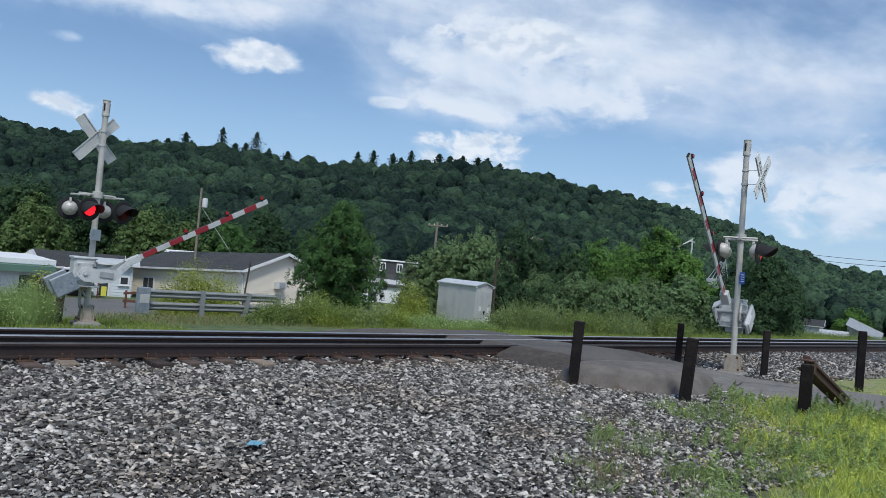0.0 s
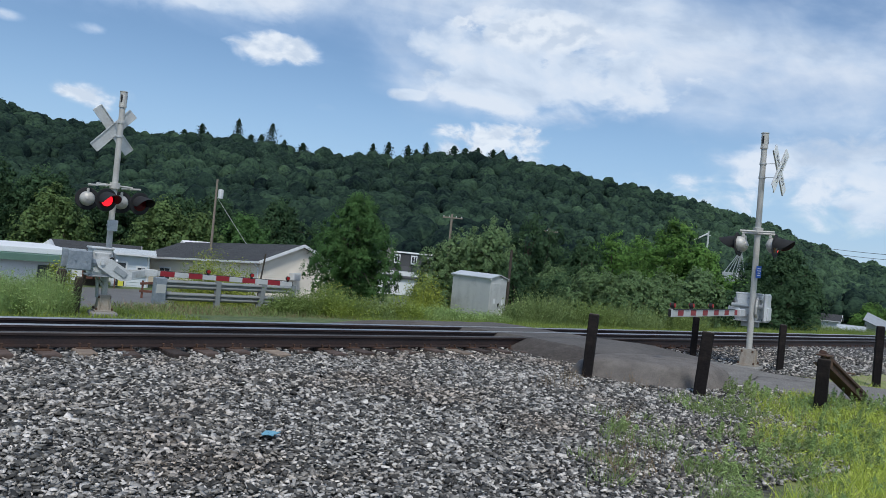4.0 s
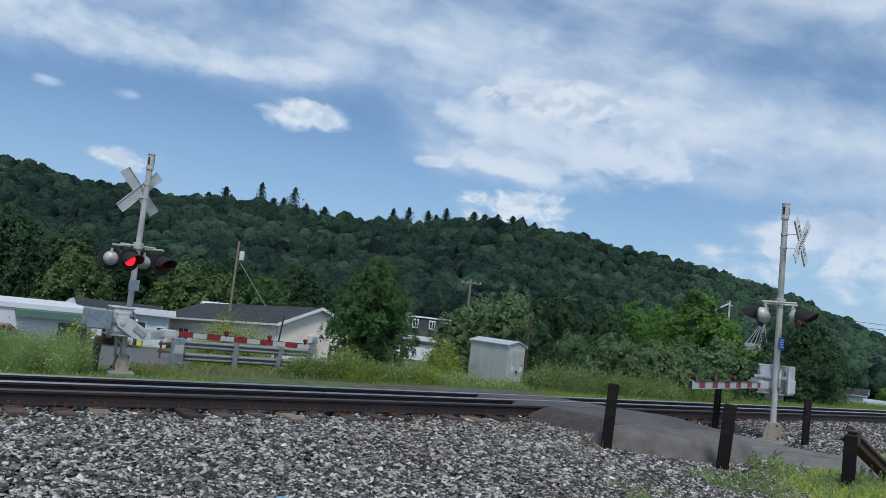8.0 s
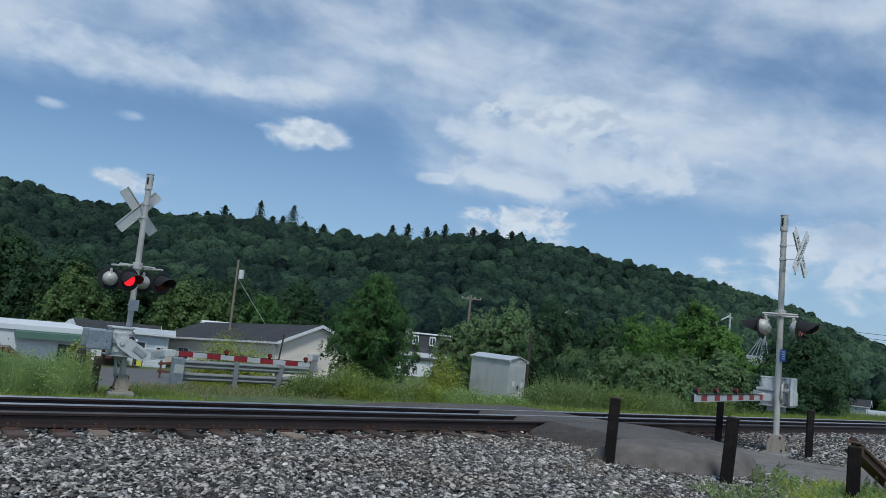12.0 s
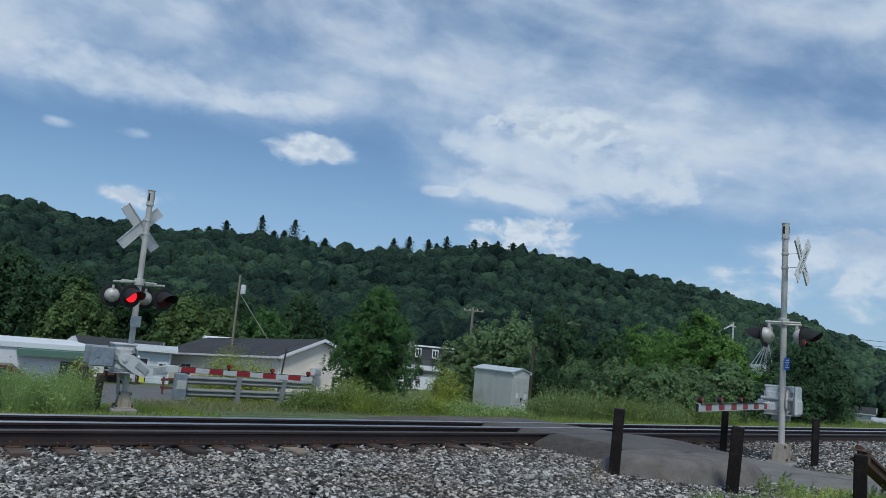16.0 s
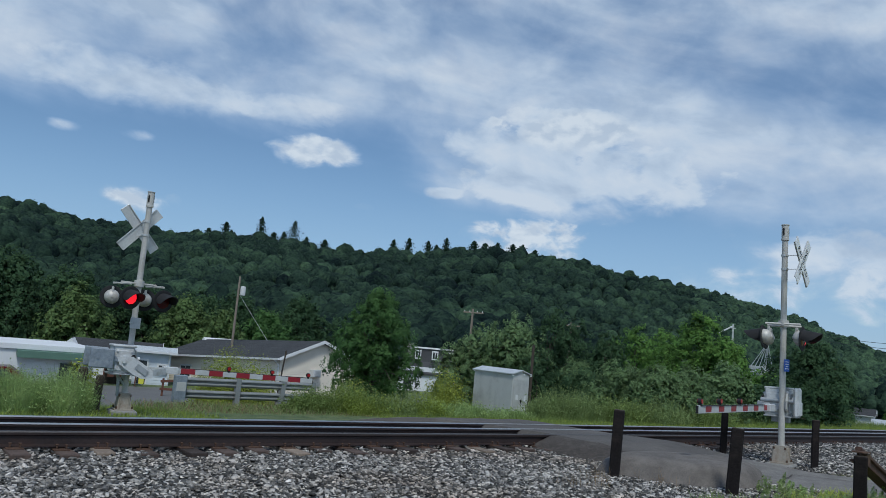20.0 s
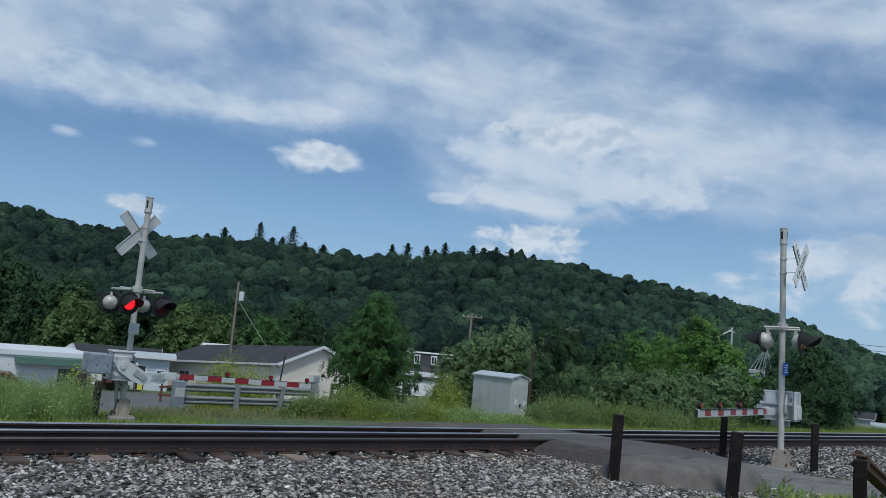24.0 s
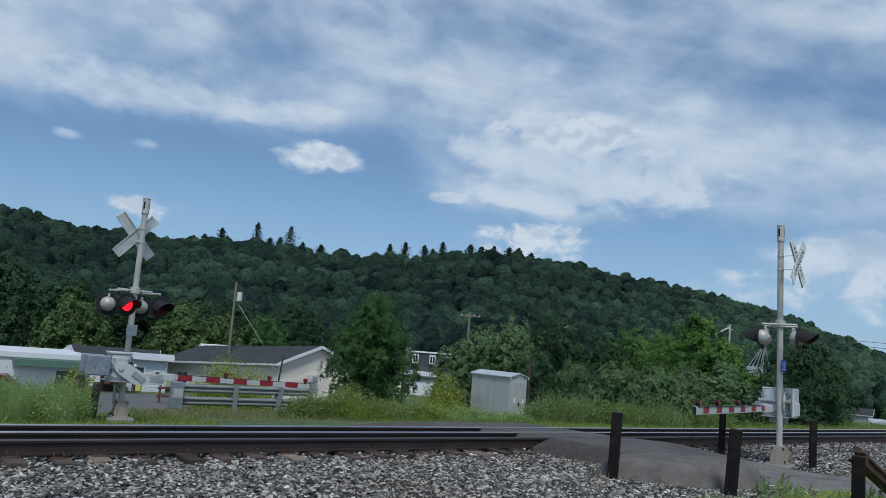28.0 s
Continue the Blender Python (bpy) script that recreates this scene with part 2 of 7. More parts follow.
GRASS_DRY = leaves("yellow_green_grass", (0.36, 0.43, 0.080), (0.64, 0.71, 0.16), 0.35, 1.0)
WEED = leaves("soft_weed_leaves", (0.165, 0.232, 0.085), (0.335, 0.415, 0.165), 0.35, 0.8)
GRASS_DEEP = leaves("deep_green_grass", (0.15, 0.21, 0.065), (0.30, 0.38, 0.12), 0.35, 0.8)
FEATHER = leaves("feathery_weed_leaves", (0.25, 0.36, 0.13), (0.43, 0.54, 0.22), 0.4, 0.8)
BARK = surface("grey_brown_bark", (0.045, 0.036, 0.028), (0.11, 0.092, 0.075), 0.9, 0.0, 20, 3, 0.5)


# ---- mesh helpers ----
class Shape:
    """Vertices and faces gathered for one mesh."""

    def __init__(self):
        self.v, self.f, self.m = [], [], []

    def add(self, verts, faces, mat=0):
        k = len(self.v)
        self.v += [tuple(p) for p in verts]
        self.f += [tuple(i + k for i in q) for q in faces]
        self.m += [mat] * len(faces)
        return self

    def box(self, size, at=(0, 0, 0), turn=None, cut=0.0, mat=0):
        """A box round at, its upright edges and rims chamfered by cut."""
        x, y, z = (s / 2 for s in size)
        c = min(cut, 0.45 * min(size))
        if c <= 0:
            vs = [Vector((i * x, j * y, k * z)) for k in (-1, 1) for i, j in ((-1, -1), (1, -1), (1, 1), (-1, 1))]
            fs = [(3, 2, 1, 0), (4, 5, 6, 7)] + [(k, (k + 1) % 4, 4 + (k + 1) % 4, 4 + k) for k in range(4)]
        else:
            def ring(ix, iy, h):
                return [Vector(p) for p in ((-ix + c, -iy, h), (ix - c, -iy, h), (ix, -iy + c, h), (ix, iy - c, h), (ix - c, iy, h), (-ix + c, iy, h), (-ix, iy - c, h), (-ix, -iy + c, h))]
            rings = [ring(x - c / 2, y - c / 2, -z), ring(x, y, -z + c), ring(x, y, z - c), ring(x - c / 2, y - c / 2, z)]
            vs = sum(rings, [])
            fs = [tuple(range(7, -1, -1)), tuple(range(24, 32))]
            fs += [(8 * r + k, 8 * r + (k + 1) % 8, 8 * r + 8 + (k + 1) % 8, 8 * r + 8 + k) for r in range(3) for k in range(8)]
        m = turn or Matrix.Identity(3)
        return self.add([m @ p + Vector(at) for p in vs], fs, mat)

    def tube(self, a, b, r, r2=None, sides=12, caps=True, mat=0):
        """A round bar from a to b."""
        a, b = Vector(a), Vector(b)
        r2 = r if r2 is None else r2
        q = (b - a).to_track_quat("Z", "Y").to_matrix()
        ring = [Vector((math.cos(2 * math.pi * k / sides), math.sin(2 * math.pi * k / sides), 0)) for k in range(sides)]
        vs = [a + q @ (p * r) for p in ring] + [b + q @ (p * r2) for p in ring]
        fs = [(k, (k + 1) % sides, sides + (k + 1) % sides, sides + k) for k in range(sides)]
        if caps:
            fs += [tuple(range(sides - 1, -1, -1)), tuple(range(sides, 2 * sides))]
        return self.add(vs, fs, mat)

    def pipe(self, points, r, sides=8, mat=0):
        for a, b in zip(points, points[1:]):
            self.tube(a, b, r, sides=sides, mat=mat)
        return self

    def lathe(self, profile, at=(0, 0, 0), turn=None, sides=20, mat=0):
        """A turned form about z; profile: (radius, height) pairs."""
        m = turn or Matrix.Identity(3)
        vs = [m @ Vector((r * math.cos(2 * math.pi * k / sides), r * math.sin(2 * math.pi * k / sides), h)) + Vector(at) for r, h in profile for k in range(sides)]
        fs = [(j * sides + k, j * sides + (k + 1) % sides, (j + 1) * sides + (k + 1) % sides, (j + 1) * sides + k) for j in range(len(profile) - 1) for k in range(sides)]
        if profile[0][0] > 1e-4:
            fs.append(tuple(range(sides - 1, -1, -1)))
        if profile[-1][0] > 1e-4:
            fs.append(tuple((len(profile) - 1) * sides + k for k in range(sides)))
        return self.add(vs, fs, mat)

    def sweep(self, outline, start, end, up=(0, 0, 1), mat=0, caps=True):
        """An outline of (sideways, up) pairs drawn along the line from start to end."""
        a, b = Vector(start), Vector(end)
        ahead = (b - a).normalized()
        side = ahead.cross(Vector(up)).normalized()
        top = side.cross(ahead)
        k = len(outline)
        vs = [p + side * s + top * h for p in (a, b) for s, h in outline]
        fs = [(i, (i + 1) % k, k + (i + 1) % k, k + i) for i in range(k)]
        if caps:
            fs += [tuple(range(k - 1, -1, -1)), tuple(range(k, 2 * k))]
        return self.add(vs, fs, mat)

    def mesh(self, name, *mats, smooth=False):
        me = bpy.data.meshes.new(name)
        me.from_pydata(self.v, [], self.f)
        for mt in mats:
            me.materials.append(mt)
        if len(mats) > 1:
            me.polygons.foreach_set("material_index", self.m)
        if smooth:
            me.shade_smooth()
            me.set_sharp_from_angle(angle=radians(38))
        me.update()
        return me


def thing(name, label, category, at=None, group="", kind=""):
    """A top-level thing: an Empty at its base."""
    ob = new(name)
    ob.empty_display_size = 0.2
    if at is not None:
        ob.matrix_basis = at
    return tagged(ob, label, category, group, kind)


def part(name, shape, mats, parent, label="", at=None, smooth=False):
    mats = mats if isinstance(mats, (tuple, list)) else (mats,)
    data = shape if isinstance(shape, bpy.types.Mesh) else shape.mesh(name, *mats, smooth=smooth)
    ob = new(name, data)
    ob.parent = parent
    if at is not None:
        ob.matrix_basis = at
    return tagged(ob, label)


def solo(name, shape, mats, label, category, at=None, group="", kind="", smooth=False):
    mats = mats if isinstance(mats, (tuple, list)) else (mats,)
    data = shape if isinstance(shape, bpy.types.Mesh) else shape.mesh(name, *mats, smooth=smooth)
    ob = new(name, data)
    if at is not None:
        ob.matrix_basis = at
    return tagged(ob, label, category, group, kind)


def quads_mesh(name, verts, mat, tree=None, swell=None):
    """A mesh of loose quads: verts is an array (n, 4, 3); tree: a number for each quad, the same all over one tree."""
    n = len(verts)
    me = bpy.data.meshes.new(name)
    me.vertices.add(4 * n)
    me.vertices.foreach_set("co", np.ascontiguousarray(verts, dtype=np.float32).ravel())
    me.loops.add(4 * n)
    me.loops.foreach_set("vertex_index", np.arange(4 * n, dtype=np.int32))
    me.polygons.add(n)
    me.polygons.foreach_set("loop_start", np.arange(0, 4 * n, 4, dtype=np.int32))
    me.materials.append(mat)
    me.update(calc_edges=True)
    if tree is not None:
        me.attributes.new("tree", "FLOAT", "FACE").data.foreach_set("value", np.asarray(tree, dtype=np.float32))
    if swell is not None:
        me.attributes.new("swell", "FLOAT_VECTOR", "POINT").data.foreach_set("vector", np.ascontiguousarray(swell, dtype=np.float32).ravel())
    return me


def swell_of(verts, centres, outward, share):
    """For each corner of the quads: the way out of its spray or bough, leaning by share towards the way out of the crown."""
    d = verts - centres[:, None]
    d /= np.linalg.norm(d, axis=2, keepdims=True) + 1e-6
    d = d * (1 - share) + outward[:, None] * share
    return d / (np.linalg.norm(d, axis=2, keepdims=True) + 1e-6)


def polar(bearing, dist, z=0.0):
    """A place by its bearing from +y towards +x, in degrees, and its distance from the camera's spot."""
    return (math.sin(radians(bearing)) * dist, math.cos(radians(bearing)) * dist, z)


def smooth_step(a, b, x):
    t = np.clip((x - a) / (b - a), 0, 1)
    return t * t * (3 - 2 * t)


# ---- the lie of the land ----
RIDGE_BEARING = [-180, -60, -10, 8, 10, 11.5, 15, 18, 22, 24.5, 30, 36, 40.5, 43.5, 48, 54, 57.7, 61, 64.6, 67, 75, 100, 180]
RIDGE_HEIGHT = [20, 50, 60, 56.5, 57, 52, 51.5, 51.5, 53.5, 54.5, 52, 55.5, 61, 61.6, 58.0, 49.9, 42.6, 34.7, 21.5, 12, 8, 6, 6]
NEAR_Y, MID_Y, FAR_Y, RAIL_Z = 10.70, 11.45, 12.20, 0.29


def land(x, y):
    """Height of the ground sheet."""
    x, y = np.asarray(x, float), np.asarray(y, float)
    r = np.hypot(x, y)
    bearing = np.degrees(np.arctan2(x, y))
    z = 0.03 * smooth_step(8.4, 10.0, y) * (1 - smooth_step(12.9, 14.3, y))
    z = z - 0.10 * smooth_step(13.0, 14.6, y)
    # past the lane the ballast lies level with the ties
    z = z + 0.08 * smooth_step(16.2, 17.8, x) * smooth_step(9.0, 10.2, y) * (1 - smooth_step(12.9, 13.8, y)) * (1 - smooth_step(55, 80, x))
    z = z - 2.5 * smooth_step(13.5, 41.0, y)
    z = z - 0.05 * (1 - smooth_step(5.0, 8.0, y))
    # the valley falls away down the line
    z = z - 4.0 * smooth_step(62.5, 65.5, bearing) * (1 - smooth_step(76, 84, bearing)) * smooth_step(45, 105, r) * (1 - smooth_step(250, 420, r))
    ridge = np.interp(bearing, RIDGE_BEARING, RIDGE_HEIGHT)
    z = z + ridge * smooth_step(140, 590, r) ** 1.15 * smooth_step(60, 140, y) - 0.01 * np.maximum(r - 640, 0)
    return z


def land_z(x, y):
    return float(land(x, y))


def spread_lines(lo, hi, step, far, grow=1.22):
    near = list(np.arange(lo, hi + step / 2, step))
    out, s = [near[-1]], step
    while out[-1] < far:
        s = min(s * grow, 60)
        out.append(out[-1] + s)
    back, s = [near[0]], step
    while back[-1] > -far:
        s = min(s * grow, 60)
        back.append(back[-1] - s)
    return np.array(back[:0:-1] + near + out[1:])


def ground_material():
    """Gravel by the track, grass and bare soil round it."""
    m = bpy.data.materials.new("gravel_and_turf")
    m.use_nodes = True
    n, l = nodes(m)
    p = n["Principled BSDF"]
    tc = n.new("ShaderNodeTexCoord").outputs["Object"]
    sep = n.new("ShaderNodeSeparateXYZ")
    l.new(tc, sep.inputs[0])
    x, y = sep.outputs[0], sep.outputs[1]
    wob = math_node(n, l, "MULTIPLY_ADD", noise_node(n, l, tc, 0.8, 5), 2.4, -1.2)
    v = n.new("ShaderNodeTexVoronoi")
    v.inputs["Scale"].default_value = 16
    l.new(tc, v.inputs["Vector"])
    # gravel near black, so shade in the gaps between stones is painted in
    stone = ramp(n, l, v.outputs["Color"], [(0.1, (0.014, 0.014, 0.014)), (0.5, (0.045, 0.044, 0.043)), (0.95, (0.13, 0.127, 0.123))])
    turf = ramp(n, l, noise_node(n, l, tc, 4, 10, 0.75), [(0.30, (0.09, 0.12, 0.035)), (0.44, (0.18, 0.22, 0.065)), (0.52, (0.27, 0.28, 0.10)), (0.60, (0.23, 0.20, 0.145)), (0.72, (0.30, 0.285, 0.255))])
    # the ballast lies along the track and widens over the yard before the crossing
    edge = math_node(n, l, "ADD", math_node(n, l, "MULTIPLY", x, 0.60), wob)
    near_side = math_node(n, l, "SUBTRACT", y, math_node(n, l, "MINIMUM", math_node(n, l, "ADD", edge, -0.6), 7.6))
    far_side = math_node(n, l, "SUBTRACT", 13.9, math_node(n, l, "ADD", y, math_node(n, l, "MULTIPLY", wob, 0.3)))
    inside = math_node(n, l, "MINIMUM", near_side, far_side)
    mask = n.new("ShaderNodeMapRange")
    mask.inputs[1].default_value, mask.inputs[2].default_value = -0.2, 0.35
    l.new(inside, mask.inputs[0])
    # past the rails, shade on the grass is put into a darker turf colour
    far_turf = n.new("ShaderNodeMapRange")
    far_turf.inputs[1].default_value, far_turf.inputs[2].default_value = 12.6, 14.2
    l.new(y, far_turf.inputs[0])
    shaded_turf = ramp(n, l, noise_node(n, l, tc, 3, 8, 0.7), [(0.35, (0.045, 0.07, 0.022)), (0.5, (0.09, 0.13, 0.04)), (0.66, (0.16, 0.17, 0.07))])
    turf = mix_color(n, l, far_turf.outputs[0], turf, shaded_turf)
    wood = n.new("ShaderNodeMapRange")
    wood.inputs[1].default_value, wood.inputs[2].default_value = 100, 125
    l.new(math_node(n, l, "SQRT", math_node(n, l, "ADD", math_node(n, l, "MULTIPLY", x, x), math_node(n, l, "MULTIPLY", y, y))), wood.inputs[0])
    litter = ramp(n, l, noise_node(n, l, tc, 0.3, 6), [(0.35, (0.025, 0.04, 0.014)), (0.65, (0.07, 0.10, 0.032))])
    turf = mix_color(n, l, wood.outputs[0], turf, litter)
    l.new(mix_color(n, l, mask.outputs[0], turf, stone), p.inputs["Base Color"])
    p.inputs["Roughness"].default_value = 0.9
    bp = n.new("ShaderNodeBump")
    bp.inputs["Strength"].default_value, bp.inputs["Distance"].default_value = 0.7, 0.03
    l.new(v.outputs["Distance"], bp.inputs["Height"])
    l.new(bp.outputs[0], p.inputs["Normal"])
    return m


def build_ground():
    xs, ys = spread_lines(-8, 32, 0.5, 2600), spread_lines(-2, 30, 0.4, 2600)
    gx, gy = np.meshgrid(xs, ys)
    gz = land(gx, gy)
    nx, ny = len(xs), len(ys)
    i = np.arange((ny - 1) * (nx - 1))
    a = (i // (nx - 1)) * nx + i % (nx - 1)
    faces = np.stack([a, a + 1, a + nx + 1, a + nx], 1)
    me = bpy.data.meshes.new("ground")
    me.from_pydata(np.stack([gx.ravel(), gy.ravel(), gz.ravel()], 1).tolist(), [], faces.tolist())
    me.materials.append(ground_material())
    me.shade_smooth()
    solo("ground", me, (), "gravel and patchy grass ground rising to a wooded hill", "ground", kind="structure")


build_ground()


# ---- clouds: a thin shell round the place that drifts with the wind ----
def build_clouds():
    m = bpy.data.materials.new("drifting_clouds")
    m.use_nodes = True
    n, l = nodes(m)
    n.remove(n["Principled BSDF"])
    tc = n.new("ShaderNodeTexCoord").outputs["Object"]
    unit = n.new("ShaderNodeVectorMath")
    unit.operation = "NORMALIZE"
    l.new(tc, unit.inputs[0])
    sep = n.new("ShaderNodeSeparateXYZ")
    l.new(unit.outputs[0], sep.inputs[0])
    bear = math_node(n, l, "MULTIPLY", math_node(n, l, "ARCTAN2", sep.outputs[0], sep.outputs[1]), 180 / math.pi)
    elev = math_node(n, l, "MULTIPLY", math_node(n, l, "ARCSINE", sep.outputs[2]), 180 / math.pi)

    def field(scale, detail, rough, sx, sy, shear=0.0, warp=0.0, across=0.0, up=0.0):
        c = n.new("ShaderNodeCombineXYZ")
        l.new(math_node(n, l, "ADD", math_node(n, l, "MULTIPLY_ADD", elev, shear, math_node(n, l, "MULTIPLY", bear, sx)), across), c.inputs[0])
        l.new(math_node(n, l, "MULTIPLY", math_node(n, l, "ADD", elev, up), sy), c.inputs[1])
        t = n.new("ShaderNodeTexNoise")
        t.inputs["Scale"].default_value, t.inputs["Detail"].default_value, t.inputs["Roughness"].default_value = scale, detail, rough
        t.inputs["Distortion"].default_value = warp
        l.new(c.outputs[0], t.inputs["Vector"])
        return t.outputs["Fac"]

    streaks = field(0.065, 6, 0.50, 0.7, 2.0, 1.1, 0.6)
    lumps = field(0.15, 8, 0.55, 1.0, 1.5, 0.3, 0.3)
    # the lower edge of the cloud deck, higher towards the left of the hill
    deck = n.new("ShaderNodeFloatCurve")
    cur = deck.mapping.curves[0]
    for p, (bx, ey) in zip(range(9), [(-180, 12), (-40, 12), (8, 13.2), (28, 14.2), (33, 12.3), (37, 10.3), (50, 9.8), (66, 8.6), (180, 9)]):
        if p < 2:
            cur.points[p].location = ((bx + 180) / 360, ey / 30)
        else:
            cur.points.new((bx + 180) / 360, ey / 30)
    cur.points[0].location, cur.points[1].location = (0, 0.4), (140 / 360, 0.4)
    deck.mapping.update()
    l.new(math_node(n, l, "MULTIPLY_ADD", bear, 1 / 360, 0.5), deck.inputs["Value"])
    over = math_node(n, l, "SUBTRACT", elev, math_node(n, l, "MULTIPLY", deck.outputs[0], 30))
    base = math_node(n, l, "MINIMUM", math_node(n, l, "MAXIMUM", math_node(n, l, "MULTIPLY", over, 0.10), -0.34), 0.20)
    total = math_node(n, l, "ADD", math_node(n, l, "ADD", math_node(n, l, "MULTIPLY", streaks, 0.75), math_node(n, l, "MULTIPLY", lumps, 0.45)), base)
    # overhead, out of view, the deck is thinned so the sun gets through
    thin = n.new("ShaderNodeMapRange")
    thin.interpolation_type = "SMOOTHSTEP"
    thin.inputs[1].default_value, thin.inputs[2].default_value, thin.inputs[4].default_value = 28.0, 50.0, 0.34
    l.new(elev, thin.inputs[0])
    total = math_node(n, l, "SUBTRACT", total, thin.outputs[0])
    puffs = None
    ragged = math_node(n, l, "MULTIPLY_ADD", field(0.36, 7, 0.52, 1.0, 1.6, 0.0, 0.3), 2.5, -1.25)
    # single fair-weather clouds: bearing, elevation, half width, half height, weight
    for bx, ey, wx, wy, k in [(26.1, 12.8, 3.3, 1.3, 0.66), (25.0, 6.5, 5.5, 1.0, 0.30), (41.8, 7.4, 5.2, 2.1, 0.9), (14.8, 8.0, 3.4, 1.1, 0.7), (9.4, 11.9, 1.4, 0.5, 0.34), (14.2, 12.1, 1.5, 0.45, 0.31), (30.0, 9.3, 1.3, 0.5, 0.30), (35.5, 10.9, 1.6, 0.5, 0.32),
                               (41.0, 14.2, 5.5, 2.2, 0.32), (46.0, 12.4, 9.0, 3.0, 0.40), (54.0, 5.4, 8.0, 2.2, 0.34), (65.0, 6.8, 11.0, 3.4, 0.38), (44.5, 16.0, 5.5, 1.6, 0.50), (14.0, 15.5, 8.0, 1.8, 0.22), (24.0, 15.4, 4.0, 1.2, 0.20), (70.0, 5.0, 9.0, 3.0, 0.3), (0.0, 9.0, 4.0, 1.2, 0.4)]:
        dx = math_node(n, l, "DIVIDE", math_node(n, l, "SUBTRACT", bear, bx), wx)
        dy = math_node(n, l, "DIVIDE", math_node(n, l, "SUBTRACT", elev, ey), wy)
        d = math_node(n, l, "ADD", math_node(n, l, "ADD", math_node(n, l, "MULTIPLY", dx, dx), math_node(n, l, "MULTIPLY", dy, dy)), ragged)
        hump = math_node(n, l, "MULTIPLY", math_node(n, l, "MAXIMUM", math_node(n, l, "SUBTRACT", 1.0, d), 0.0), k)
        total = math_node(n, l, "ADD", total, hump)
        if k >= 0.5:
            puffs = hump if puffs is None else math_node(n, l, "ADD", puffs, hump)
    dens = n.new("ShaderNodeMapRange")
    dens.interpolation_type = "SMOOTHSTEP"
    dens.inputs[1].default_value, dens.inputs[2].default_value = 0.46, 0.98
    dens.inputs[3].default_value, dens.inputs[4].default_value = 0.04, 0.93
    l.new(total, dens.inputs[0])
    # lit tops and grey undersides: the heaps' own relief against the same heaps a little higher up
    heap, above = field(0.16, 8, 0.52, 1.0, 1.7, 0.3, 0.3), field(0.16, 8, 0.52, 1.0, 1.7, 0.3, 0.3, -0.7, 1.1)
    shade = math_node(n, l, "MULTIPLY_ADD", math_node(n, l, "SUBTRACT", heap, above), 1.5, math_node(n, l, "MULTIPLY_ADD", field(0.10, 5, 0.5, 1.0, 2.0, 0.5, 0.3), 0.7, 0.17))
    col = ramp(n, l, shade, [(0.30, (0.50, 0.57, 0.68)), (0.50, (0.63, 0.69, 0.78)), (0.70, (0.72, 0.75, 0.805))])
    fluff = math_node(n, l, "MULTIPLY_ADD", math_node(n, l, "SUBTRACT", field(0.5, 6, 0.5, 1.0, 1.5, 0.0, 0.3), field(0.5, 6, 0.5, 1.0, 1.5, 0.0, 0.3, -0.3, 0.5)), 1.6, 0.5)
    col = mix_color(n, l, math_node(n, l, "MINIMUM", math_node(n, l, "MULTIPLY", puffs, 2.2), 0.85), col, ramp(n, l, fluff, [(0.30, (0.58, 0.63, 0.71)), (0.60, (0.80, 0.815, 0.84))]))
    # a thin veil that thickens towards the horizon
    veil = n.new("ShaderNodeMapRange")
    veil.interpolation_type = "SMOOTHSTEP"
    veil.inputs[1].default_value, veil.inputs[2].default_value, veil.inputs[3].default_value, veil.inputs[4].default_value = 14.0, 1.0, 0.04, 0.62
    l.new(elev, veil.inputs[0])
    col = mix_color(n, l, dens.outputs[0], (0.30, 0.45, 0.70), col)
    cover = math_node(n, l, "MAXIMUM", dens.outputs[0], veil.outputs[0])
    em = n.new("ShaderNodeEmission")
    em.inputs[1].default_value = 1.06
    l.new(col, em.inputs[0])
    tr = n.new("ShaderNodeBsdfTransparent")
    mx = n.new("ShaderNodeMixShader")
    l.new(cover, mx.inputs[0])
    l.new(tr.outputs[0], mx.inputs[1])
    l.new(em.outputs[0], mx.inputs[2])
    l.new(mx.outputs[0], n["Material Output"].inputs[0])
    m.cycles.emission_sampling = "NONE"
    s = Shape()
    s.lathe([(3600 * math.cos(radians(a)), 3600 * math.sin(radians(a))) for a in range(-4, 90, 6)] + [(0.0, 3600)], sides=64)
    return solo("backdrop_sky", s, m, "broken white and grey clouds in a blue sky", "sky", kind="structure", smooth=True)


clouds = build_clouds()


# ---- the asphalt crossing ----
ROAD = [(24.0, -9.0, 1.5), (18.6, 0.0, 1.5), (15.9, 4.6, 1.35), (14.6, 6.4, 1.25), (13.6, 7.6, 1.45), (12.75, 8.9, 1.35), (12.35, 10.0, 1.08), (12.2, 10.75, 0.98), (12.0, 11.45, 1.0), (11.8, 12.2, 1.1),
        (11.4, 13.2, 1.3), (9.8, 14.6, 2.0), (9.4, 15.0, 2.1)]


def road_rise(y):
    return 0.285 * smooth_step(7.6, 10.45, y) * (1 - smooth_step(12.4, 15.0, y))


def on_road(x, y, grow=0.0):
    ys = [p[1] for p in ROAD]
    cx, half = np.interp(y, ys, [p[0] for p in ROAD]), np.interp(y, ys, [p[2] for p in ROAD])
    return np.abs(x - cx) < half * 1.12 + grow


